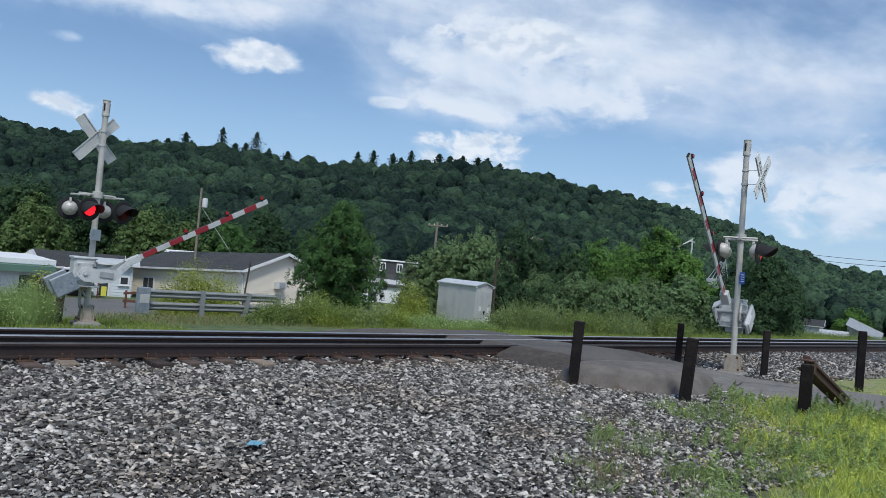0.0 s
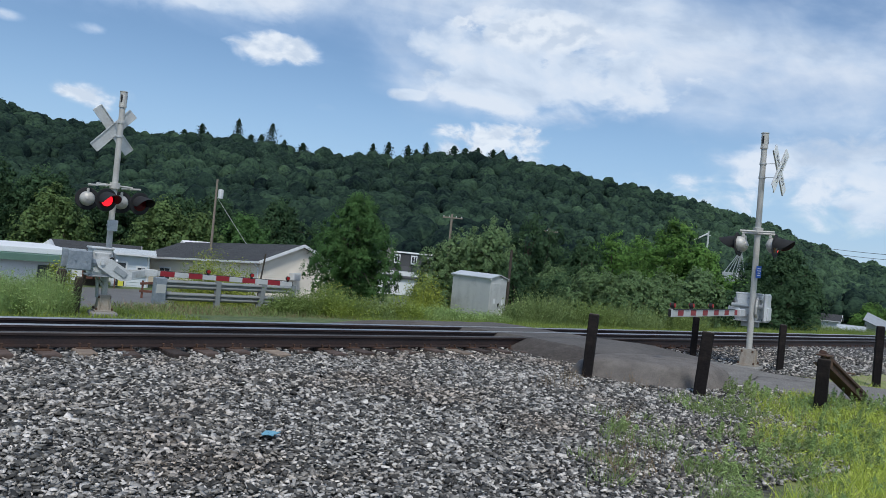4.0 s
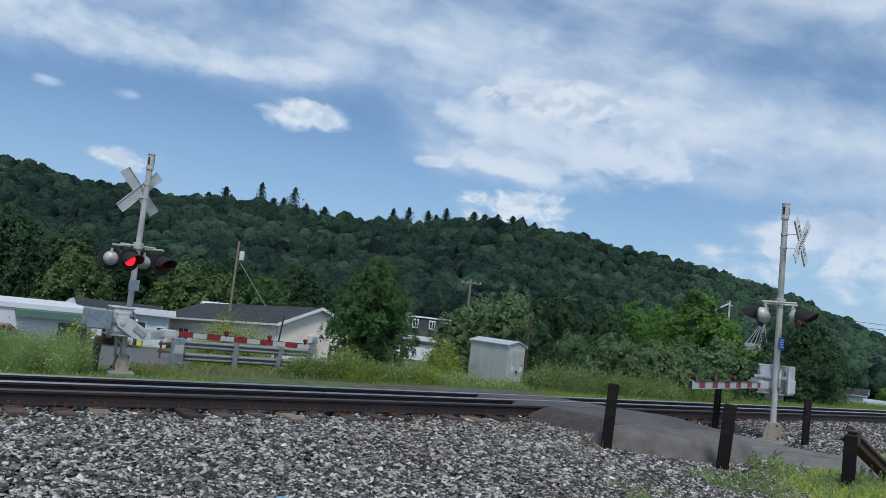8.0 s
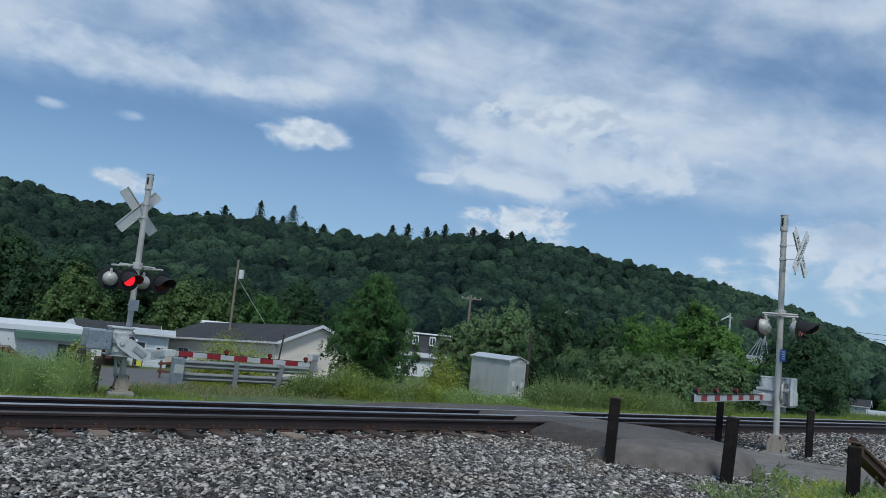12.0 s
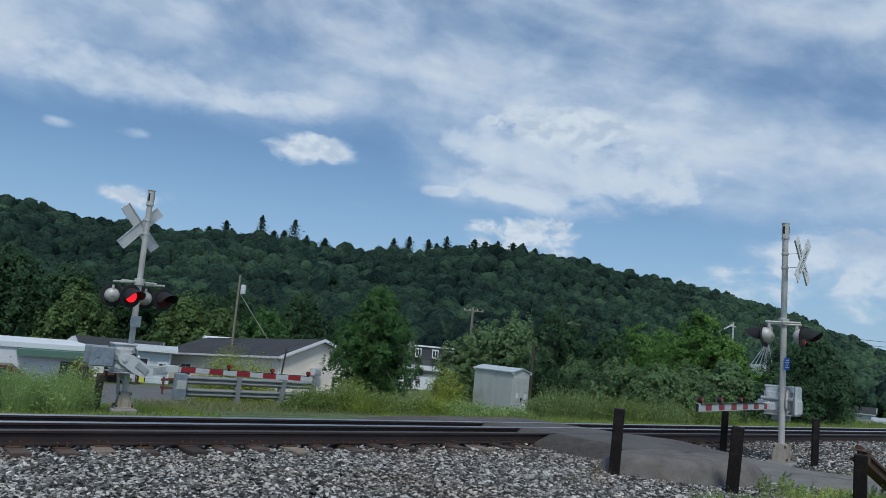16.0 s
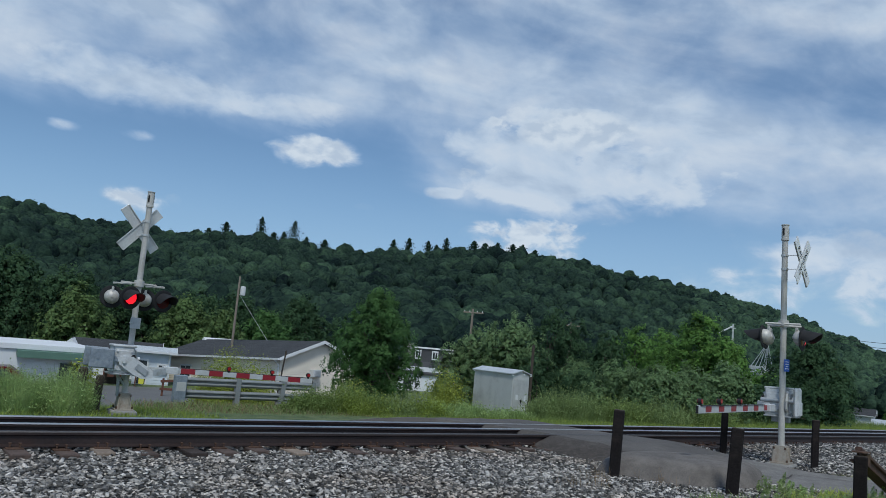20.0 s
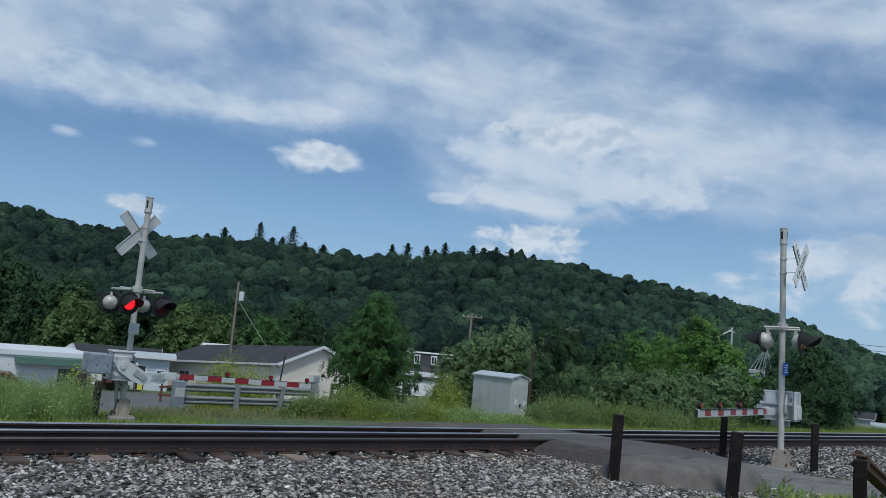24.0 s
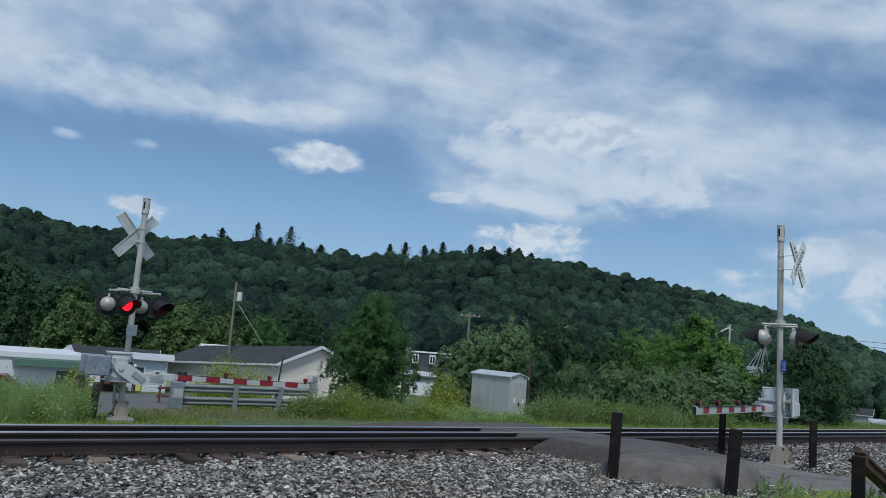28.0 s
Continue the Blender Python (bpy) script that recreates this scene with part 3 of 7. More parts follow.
def build_road():
    s = Shape()
    ys = np.concatenate([np.arange(-9, 5, 1.0), np.arange(5, 15.01, 0.22)])
    ky = [p[1] for p in ROAD]
    across = [-1.22, -1.0, -0.86, -0.6, -0.3, 0.0, 0.3, 0.6, 0.86, 1.0, 1.22]
    rows = []
    for y in ys:
        cx, half = np.interp(y, ky, [p[0] for p in ROAD]), np.interp(y, ky, [p[2] for p in ROAD])
        row = []
        for k, w in enumerate(across):
            x = cx + w * half + 0.12 * noise.noise((w * 3, y * 1.3, 4.0)) * (abs(w) > 0.8)
            yy = y + (w * half) * 0.28 * (1 - float(smooth_step(10.2, 10.5, y) * (1 - smooth_step(12.3, 12.6, y))))
            g = land_z(x, yy)
            z = g + 0.035 + float(road_rise(yy)) + 0.012 * noise.noise((x * 1.5, yy * 1.5, 0)) - 0.03 * (abs(w) > 0.9)
            z = min(z, RAIL_Z - 0.004)
            if abs(w) > 1.1:
                z = g - 0.06
            row.append((x, yy, z))
        rows.append(row)
    k = len(across)
    s.add([p for r in rows for p in r], [(a * k + c, a * k + c + 1, a * k + k + c + 1, a * k + k + c) for a in range(len(rows) - 1) for c in range(k - 1)])
    for i, q in enumerate(s.f):
        s.m[i] = 1 if s.v[q[0]][1] < 8.6 else 0
    solo("road", s, (ASPHALT, ASPHALT_OLD), "narrow patched asphalt lane humped over the rails", "road", kind="structure", smooth=True)
    # crumbled dark edge that slopes from the lane to the ballast
    e = Shape()
    rows = []
    for y in np.arange(7.9, 10.63, 0.15):
        cx, half = np.interp(y, ky, [q[0] for q in ROAD]), np.interp(y, ky, [q[2] for q in ROAD])
        row = []
        for j, w in enumerate((0.0, 0.3, 0.6, 0.9)):
            x = cx - half * 0.93 - w + 0.10 * noise.noise((w * 5, y * 2.5, 3.0)) * (j > 0)
            yy = y - half * 0.26 * (1 - float(smooth_step(10.2, 10.5, y)))
            top = land_z(x, yy) + float(road_rise(yy)) * (1, 0.82, 0.42, -0.1)[j] + (0.022, 0.03, 0.02, -0.05)[j] + 0.03 * noise.noise((x * 5, yy * 5, 1.0)) * (j > 0)
            row.append((x, yy, min(top, RAIL_Z - 0.01)))
        rows.append(row)
    e.add([q for r in rows for q in r], [(a * 4 + c + 1, a * 4 + c, a * 4 + 4 + c, a * 4 + 5 + c) for a in range(len(rows) - 1) for c in range(3)])
    solo("crumbled_edge", e, ASPHALT_CRUMB, "dark crumbled asphalt slope at the lane's edge", "road", kind="structure", smooth=True)
    # a later patch that bulges beside the lane
    p = Shape()
    n1, n2 = 36, 8
    vs, fs = [(11.3, 7.85, 0.34)], []
    for j in range(1, n2 + 1):
        q = j / n2
        for i in range(n1):
            a = 2 * math.pi * i / n1
            rx, ry = 1.5 * (1 + 0.08 * math.sin(3 * a + 1)), 1.02 * (1 + 0.10 * math.sin(2 * a))
            x, y = 11.3 + rx * q * math.cos(a) - 0.35 * ry * q * math.sin(a), 7.85 + ry * q * math.sin(a) - 0.10 * rx * q * math.cos(a)
            z = land_z(x, y) + 0.34 * (1 - q ** 8) - 0.04 * (q > 0.99) + 0.006 * noise.noise((x * 4, y * 4, 2))
            vs.append((x, y, z))
    for i in range(n1):
        fs.append((0, 1 + i, 1 + (i + 1) % n1))
        for j in range(n2 - 1):
            o = 1 + j * n1
            fs.append((o + i, o + n1 + i, o + n1 + (i + 1) % n1, o + (i + 1) % n1))
    p.add(vs, fs)
    solo("asphalt_patch", p, ASPHALT_PIT, "rounded mound of grey asphalt beside the lane", "road", kind="structure", smooth=True)
    # the dark joint round the patch, and a crack across the lane
    for name, label, line, wide in (("patch_joint", "dark open joint between the patch and the lane", [(11.3 + 1.55 * math.cos(a) - 0.36 * math.sin(a), 7.85 + 1.06 * math.sin(a) - 0.155 * math.cos(a)) for a in np.linspace(0.25, 2.75, 22)], 0.035),
                                    ("lane_crack", "dark wandering crack across the lane", [(12.75, 7.0), (13.1, 7.22), (13.55, 7.36), (13.95, 7.52), (14.2, 7.28), (14.45, 7.1), (14.75, 6.8), (15.2, 6.55)], 0.03)):
        j = Shape()
        vs = []
        for i, (x, y) in enumerate(line):
            (ax, ay), (bx, by) = line[max(i - 1, 0)], line[min(i + 1, len(line) - 1)]
            d = math.hypot(bx - ax, by - ay)
            w = wide * (0.6 + 0.5 * abs(math.sin(2.3 * i)))
            for sgn in (-1, 1):
                px, py = x - sgn * (by - ay) / d * w / 2, y + sgn * (bx - ax) / d * w / 2
                vs.append((px, py, min(land_z(px, py) + 0.035 + float(road_rise(py)) + 0.016, RAIL_Z + 0.01)))
        n = len(vs)
        j.add(vs + [(x, y, z - 0.03) for x, y, z in vs], [(2 * i, 2 * i + 2, 2 * i + 3, 2 * i + 1) for i in range(n // 2 - 1)] + [(n + 2 * i, 2 * i, 2 * i + 1, n + 2 * i + 1) for i in (0, n // 2 - 1)])
        solo(name, j, ASPHALT_CRUMB, label, "crack", kind="structure")
    # behind the rails the lane bends along the track
    ln = Shape()
    xs = np.arange(-40, 8.1, 1.0)
    rows = [[(x, y, land_z(x, y) + 0.03) for x in xs] for y in (13.9, 14.2, 14.6, 14.9)]
    k = len(xs)
    ln.add([q for r in rows for q in r], [(a * k + c, a * k + c + 1, a * k + k + c + 1, a * k + k + c) for a in range(len(rows) - 1) for c in range(k - 1)])
    solo("lane_bend", ln, ASPHALT, "worn asphalt lane running along the far side of the track", "road", kind="structure", smooth=True)
    # the village street beyond
    st = Shape()
    xs = np.arange(-60, 61, 2.0)
    rows = [[(x, y, land_z(x, y) + 0.05) for x in xs] for y in np.arange(34.0, 52.1, 1.5)]
    k = len(xs)
    st.add([q for r in rows for q in r], [(a * k + c, a * k + c + 1, a * k + k + c + 1, a * k + k + c) for a in range(len(rows) - 1) for c in range(k - 1)])
    solo("street", st, STREET, "grey asphalt village street beyond the track", "street", kind="structure", smooth=True)


build_road()


# ---- the track ----
RAIL_OUTLINE = [(-0.076, 0), (0.076, 0), (0.076, 0.012), (0.014, 0.032), (0.010, 0.128), (0.037, 0.142), (0.037, 0.170), (0.029, 0.184), (-0.029, 0.184), (-0.037, 0.170), (-0.037, 0.142), (-0.010, 0.128), (-0.014, 0.032), (-0.076, 0.012)]
TIE_TOP = 0.098


def build_track():
    track = thing("railroad_track", "railroad track of rusty rails on timber ties", "track", kind="structure")
    for y, top, x0 in ((NEAR_Y, RAIL_DULL, -70.0), (MID_Y, RAIL_TOP, -70.0), (FAR_Y, RAIL_TOP, -70.0)):
        cuts = [x0] + list(np.arange(-60, 60, 11.9) + y % 3) + [80, 140, 300, 600]
        for a, c in zip(cuts, cuts[1:]):
            s = Shape().sweep(RAIL_OUTLINE, (a, y, RAIL_Z - 0.184), (c - 0.006, y, RAIL_Z - 0.184))
            s.m[-16 + 7] = s.m[-16 + 6] = s.m[-16 + 8] = 1
            part("rail", s, (RAIL, top), track, "dark rail with a dull worn head" if top is RAIL_DULL else "rail with a bright polished head")
    # fishplates at a few joints of the near rail
    for x in (-2.0,):
        s = Shape().box((0.62, 0.022, 0.085), (x, NEAR_Y - 0.030, RAIL_Z - 0.10), cut=0.006)
        for k in range(6):
            s.tube((x - 0.25 + 0.1 * k, NEAR_Y - 0.065, RAIL_Z - 0.10), (x - 0.25 + 0.1 * k, NEAR_Y - 0.035, RAIL_Z - 0.10), 0.014, sides=6)
        part("joint_bar", s, SPIKE, track, "bolted iron joint bar")
    # plate with spikes: one mesh shared by all ties
    fit = Shape()
    for y in (NEAR_Y - 11.45, FAR_Y - 11.45):
        fit.box((0.19, 0.34, 0.016), (0, y, TIE_TOP + 0.006), cut=0.004)
        for dx, dy in ((-0.05, -0.105), (0.05, 0.105), (0.055, -0.13), (-0.055, 0.13)):
            fit.box((0.018, 0.018, 0.05), (dx, y + dy, TIE_TOP + 0.035))
            fit.box((0.034, 0.042, 0.014), (dx, y + dy * 0.93, TIE_TOP + 0.062), cut=0.004)
    plates = fit.mesh("tie_plates", SPIKE)
    ties = [Shape().box((0.225, 2.50, 0.17), (0, 0, TIE_TOP - 0.085), cut=0.012).mesh("tie", mt) for mt in (TIE, TIE_PALE)]
    rnd = random.Random(5)
    for k in range(118):
        x = -3.0 + 0.505 * k
        pale = k in (9, 12, 17, 24) or rnd.random() < 0.05
        dx, dy, dz, turn = rnd.uniform(-0.03, 0.03), rnd.uniform(-0.10, 0.10), rnd.uniform(-0.022, 0.004), rnd.uniform(-1.6, 1.6)
        t = part("tie", ties[pale], (), track, "bleached timber tie" if pale else "", at=pose(x + dx, 11.45 + dy, dz, 0, 0, turn))
        p = part("tie_plates", plates, (), t)
        p.matrix_basis = pose(0, -dy, 0, 0, 0, -turn)
    rest = Shape()
    for x in np.arange(57, 260, 0.52):
        rest.box((0.22, 2.6, 0.12), (x, 11.45, TIE_TOP - 0.06))
    tagged(part("tie_row", rest, TIE, track), kind="stuff")


build_track()


# ---- ballast: real stones over the gravel ----
def build_ballast():
    rng = np.random.default_rng(3)
    base = np.array([(i, j, k) for k in (-1, 1) for i, j in ((-1, -1), (1, -1), (1, 1), (-1, 1))]) * 0.72
    tri = np.array([(4, 5, 6), (4, 6, 7), (0, 1, 5), (0, 5, 4), (1, 2, 6), (1, 6, 5), (2, 3, 7), (2, 7, 6), (3, 0, 4), (3, 4, 7)])
    spots = []
    for x0, x1, y0, y1, per in ((0.0, 9.0, 3.5, 7.4, 1250), (9.0, 14.5, 4.4, 7.4, 850), (0.5, 14.0, 7.4, 10.4, 980), (14.0, 24.0, 7.3, 10.4, 300), (24.0, 42.0, 7.6, 10.4, 70), (1.0, 24.0, 10.4, 13.9, 130)):
        k = int((x1 - x0) * (y1 - y0) * per)
        spots.append(np.stack([rng.uniform(x0, x1, k), rng.uniform(y0, y1, k)], 1))
    p = np.concatenate(spots)
    wob = np.array([noise.noise((x * 0.8, y * 0.8, 7.0)) for x, y in p])
    edge = np.minimum(0.60 * p[:, 0] + 0.8, 7.7) + 0.9 * wob
    thin = rng.random(len(p)) < smooth_step(-3.9, 0.0, p[:, 1] - edge)
    keep = thin & ~on_road(p[:, 0], p[:, 1] - 0.0, 0.05) & (((p[:, 0] - 11.3) / 1.22) ** 2 + ((p[:, 1] - 7.85) / 0.80) ** 2 > 1.0)
    p = p[keep & (np.hypot(p[:, 0], p[:, 1]) > 4.9)]
    # keep the ties' tops and rails mostly clear
    band = (p[:, 1] > 10.12) & (p[:, 1] < 12.8)
    tie_gap = np.abs((p[:, 0] + 3.0 + 0.2525) % 0.505 - 0.2525) < 0.12
    covered = np.array([noise.noise((x * 1.7, 3.0, 1.0)) for x in p[:, 0]]) > -0.06
    p = p[~(band & tie_gap & ~((p[:, 1] < 10.50) & covered))]
    n = len(p)
    size = rng.uniform(0.011, 0.029, n) * (1 + 0.35 * (rng.random(n) < 0.12)) * (0.84 + 0.16 * smooth_step(5.8, 7.0, p[:, 1]))
    shape = rng.uniform(0.65, 1.35, (n, 3)) * np.array([1.45, 1.0, 0.42])
    a, bq, c = rng.uniform(0, 2 * np.pi, n), rng.normal(0, 0.30, n), rng.normal(0, 0.30, n)
    ca, sa, cb, sb, cc, sc = np.cos(a), np.sin(a), np.cos(bq), np.sin(bq), np.cos(c), np.sin(c)
    turn = np.zeros((n, 3, 3))
    turn[:, 0, 0], turn[:, 0, 1], turn[:, 0, 2] = ca * cb, ca * sb * sc - sa * cc, ca * sb * cc + sa * sc
    turn[:, 1, 0], turn[:, 1, 1], turn[:, 1, 2] = sa * cb, sa * sb * sc + ca * cc, sa * sb * cc - ca * sc
    turn[:, 2, 0], turn[:, 2, 1], turn[:, 2, 2] = -sb, cb * sc, cb * cc
    v = base[None] * (1 + rng.uniform(-0.55, 0.45, (n, 8, 3))) * shape[:, None] * size[:, None, None]
    v = np.einsum("nij,nkj->nki", turn, v)
    shoulder = -0.015 * smooth_step(8.9, 10.0, p[:, 1]) * (1 - smooth_step(12.9, 13.6, p[:, 1]))
    z = land(p[:, 0], p[:, 1]) + shoulder + rng.uniform(-0.004, 0.044, n) + 0.040 * smooth_step(10.0, 10.7, p[:, 1]) * (1 - smooth_step(12.7, 12.9, p[:, 1])) * (1 - smooth_step(16.2, 17.8, p[:, 0]))
    v += np.stack([p[:, 0], p[:, 1], z], 1)[:, None]
    faces = (tri[None] + 8 * np.arange(n)[:, None, None]).reshape(-1, 3)
    me = bpy.data.meshes.new("ballast")
    me.vertices.add(8 * n)
    me.vertices.foreach_set("co", v.astype(np.float32).ravel())
    me.loops.add(3 * len(faces))
    me.loops.foreach_set("vertex_index", faces.astype(np.int32).ravel())
    me.polygons.add(len(faces))
    me.polygons.foreach_set("loop_start", np.arange(0, 3 * len(faces), 3, dtype=np.int32))
    m = surface("crushed_stone", (0.092, 0.087, 0.080), (0.262, 0.250, 0.234), 0.75, 0.0, 60, 9, 0.2)
    n2, l2 = nodes(m)
    rnd = n2.new("ShaderNodeNewGeometry").outputs["Random Per Island"]
    tone = ramp(n2, l2, rnd, [(0.0, (0.11, 0.11, 0.108)), (0.35, (0.52, 0.52, 0.51)), (0.62, (1.55, 1.54, 1.51)), (0.84, (2.65, 2.62, 2.58)), (1.0, (4.0, 3.93, 3.86))])
    pr = n2["Principled BSDF"]
    # brown dust in patches
    dust = n2.new("ShaderNodeMapRange")
    dust.inputs[1].default_value, dust.inputs[2].default_value, dust.inputs[4].default_value = 0.50, 0.66, 0.55
    l2.new(noise_node(n2, l2, n2.new("ShaderNodeTexCoord").outputs["Object"], 0.55, 4), dust.inputs[0])
    tone = mix_color(n2, l2, dust.outputs[0], tone, mix_color(n2, l2, 1.0, tone, (0.80, 0.66, 0.54), "MULTIPLY"))
    old = pr.inputs["Base Color"].links[0].from_socket
    l2.new(mix_color(n2, l2, 1.0, old, tone, "MULTIPLY"), pr.inputs["Base Color"])
    me.materials.append(m)
    me.update(calc_edges=True)
    solo("ballast", me, (), "grey crushed stone ballast along the track", "ballast", kind="stuff")


build_ballast()


# ---- crossing gates: canonical one faces -y, its arm reaches towards -x ----
def blade_letters(word, parent, z_off, turn):
    curve = bpy.data.curves.new("letters", "FONT")
    curve.body = word
    curve.size, curve.align_x, curve.align_y = 0.14, "CENTER", "CENTER"
    curve.extrude = 0.0015
    curve.space_character = 1.12
    ob = bpy.data.objects.new("letters", curve)
    scene.collection.objects.link(ob)
    bpy.context.view_layer.update()
    me = bpy.data.meshes.new_from_object(ob.evaluated_get(bpy.context.evaluated_depsgraph_get()))
    bpy.data.objects.remove(ob)
    me.materials.clear()
    me.materials.append(LETTER)
    return part("lettering", me, (), parent, "black letters", at=turn)


def build_signal_lamp(gate, x, z, front, turned, aim=0.0):
    """A flashing lamp hung from the cross arm; front: +1 faces the road user, -1 faces back over the track. Returns its bulb."""
    side = -1.0 if front > 0 else 1.0
    hub = part("signal_lamp", Shape().lathe([(0.0, -0.145), (0.03, -0.143), (0.034, -0.132), (0.075, -0.122), (0.115, -0.092), (0.138, -0.05), (0.146, 0.0), (0.146, 0.02)], sides=24)
               .tube((0, 0.02, -0.10), (0, 0.20, -0.08), 0.022, sides=8).box((0.05, 0.06, 0.05), (0, 0.16, -0.08), cut=0.01), ALUMINIUM, gate, "silver lamp housing", smooth=True)
    # lamp space: +z is where it shines, +y up
    look_to = Matrix(((side * -1.0, 0, 0), (0, 0, side), (0, 1, 0))).to_4x4()
    hub.matrix_basis = turned @ Matrix.Translation((x, side * 0.32, z)) @ pose(0, 0, 0, 0, 0, aim) @ look_to @ pose(0, 0, 0, 3)
    part("background_disc", Shape().lathe([(0.0, 0.0), (0.216, 0.0), (0.228, 0.010), (0.228, 0.016), (0.216, 0.020), (0.0, 0.020)], sides=36), BLACK, hub, "round black background plate", at=pose(0, 0, 0.02))
    hood = Shape()
    segs, r0 = 22, 0.165
    outer, inner = [], []
    for k in range(segs + 1):
        a = radians(-14 + 208 * k / segs)
        reach = 0.36 * (0.38 + 0.62 * max(0.0, math.sin(radians(180 * k / segs))) ** 0.7)
        outer.append([(r0 * math.cos(a), r0 * math.sin(a), 0.03), (r0 * 1.02 * math.cos(a), r0 * 1.02 * math.sin(a) - 0.13 * reach, 0.03 + reach)])
        inner.append([((r0 - 0.006) * math.cos(a), (r0 - 0.006) * math.sin(a), 0.03), ((r0 - 0.006) * 1.02 * math.cos(a), (r0 - 0.006) * 1.02 * math.sin(a) - 0.13 * reach, 0.03 + reach)])
    for ring, flip in ((outer, False), (inner, True)):
        vs = [p for pair in ring for p in pair]
        hood.add(vs, [(2 * k, 2 * k + 2, 2 * k + 3, 2 * k + 1) if not flip else (2 * k + 1, 2 * k + 3, 2 * k + 2, 2 * k) for k in range(segs)])
    vs = [q for o, i in zip(outer, inner) for q in (o[1], i[1])]
    hood.add(vs, [(2 * k, 2 * k + 2, 2 * k + 3, 2 * k + 1) for k in range(segs)])
    part("visor", hood, BLACK, hub, "black sheet visor", smooth=True)
    part("lens", Shape().lathe([(0.150, 0.042), (0.13, 0.052), (0.08, 0.060), (0.0, 0.063)], sides=28), LENS, hub, "dark red glass lens", smooth=True)
    return part("bulb", Shape().lathe([(0.122, 0.008), (0.10, 0.016), (0.06, 0.022), (0.0, 0.024)], sides=28), LAMP_ON, hub, "glowing red light", at=pose(0, 0, 0.012), smooth=True)


def build_gate(label, at, foot, arm_z, lamp_turn, sign_turn, weight_mat, drop, lamp_z, weight_x, away, first, start, case_x=0.0, case_y=0.0):
    low = pose(case_x, case_y, -drop)
    lane_side = first < 0
    gate = thing("crossing_gate", label, "crossing gate", at=at, group="railroad crossing gates")
    # mast with its cap
    part("mast", Shape().tube((0, 0, foot + 0.3), (0, 0, 4.13), 0.060, 0.057, 20), ALUMINIUM, gate, "silver steel mast", smooth=True)
    cap = Shape().lathe([(0.062, 4.10), (0.075, 4.105), (0.075, 4.15), (0.070, 4.155), (0.070, 4.41), (0.078, 4.415), (0.078, 4.43), (0.0, 4.435)], sides=20)
    part("mast_cap", cap, ALUMINIUM, gate, "slotted cylinder cap", smooth=True)
    for a in (-150, -40, 80):
        q = Matrix.Rotation(radians(a), 3, "Z")
        part("cap_slot", Shape().box((0.035, 0.012, 0.15), q @ Vector((0, 0.0675, 4.28)), q), BLACK, gate)
    # foot casting and concrete
    base = Shape()
    for w0, w1, z0, z1 in ((0.36, 0.36, foot, foot + 0.03), (0.27, 0.21, foot + 0.03, foot + 0.34)):
        vs = [(i * w / 2, j * w / 2, z) for w, z in ((w0, z0), (w1, z1)) for i, j in ((-1, -1), (1, -1), (1, 1), (-1, 1))]
        base.add(vs, [(3, 2, 1, 0), (4, 5, 6, 7)] + [(k, (k + 1) % 4, 4 + (k + 1) % 4, 4 + k) for k in range(4)])
    for i in (-1, 1):
        base.box((0.02, 0.30, 0.28), (i * 0.085, 0, foot + 0.17), cut=0.004)
    part("mast_base", base, RUST_BASE, gate, "rust-streaked cast base")
    for i, j in ((-1, -1), (1, -1), (1, 1), (-1, 1)):
        for h in (0.035, 0.27):
            w = 0.15 if h < 0.1 else 0.105
            part("bolt", Shape().tube((i * w, j * w, foot + h), (i * w, j * w, foot + h + 0.045), 0.020, sides=6), SPIKE, gate)
    part("foundation", Shape().box((0.50, 0.50, 0.5), (0, 0, foot - 0.25), cut=0.03), CONCRETE, gate, "concrete foundation block")
    # crossbuck
    for k, (tilt, word) in enumerate(((-48, "RAILROAD"), (48, "CROSSING"))):
        s = Shape().box((1.11, 0.012, 0.21), cut=0.005)
        for i in range(len(s.f)):
            c = sum((Vector(s.v[j]) for j in s.f[i]), Vector()) / len(s.f[i])
            s.m[i] = 0 if c.y < -0.003 else 1
        for dz in (-0.10, 0.10):
            s.box((1.09, 0.020, 0.018), (0, 0.014, dz), mat=1)
        b = part("crossbuck_blade", s, (SIGN_WHITE, SIGN_BACK), gate, "white blade with an aluminium back")
        b.matrix_basis = pose(0, 0, 0, 0, 0, sign_turn) @ pose(0, -0.34 - 0.016 * k, 3.66) @ pose(0, 0, 0, 0, -tilt, 0)
        blade_letters(word, b, 0, pose(0, -0.0075, 0, 90, 0, 0))
    for z in (3.52, 3.80):
        br = Shape().box((0.04, 0.28, 0.006), (0, -0.19, z)).lathe([(0.064, z - 0.02), (0.069, z - 0.02), (0.069, z + 0.02), (0.064, z + 0.02)], sides=16).box((0.03, 0.07, 0.035), (0.075, 0, z))
        part("sign_bracket", br, SIGN_BACK, gate, at=pose(0, 0, 0, 0, 0, sign_turn))
    # lamps on their cross arm, which look down the slanting lane
    turned = pose(0, 0, 0, 0, 0, lamp_turn)
    arm = Shape().tube((-0.39, 0, 2.52), (0.39, 0, 2.52), 0.022, sides=10).lathe([(0.062, 2.45), (0.10, 2.46), (0.10, 2.58), (0.062, 2.59)], sides=16)
    for x in (-0.37, 0.37):
        arm.pipe([(x, 0, 2.53), (x, 0, 2.47)], 0.035)
        arm.pipe([(x, -0.32, 2.49), (x, 0.32, 2.49)], 0.022)
    part("lamp_arm", arm, ALUMINIUM, gate, "pipe cross arm", at=turned @ Matrix.Translation((0, 0, lamp_z - 2.23 if lane_side else 0.0)), smooth=True)
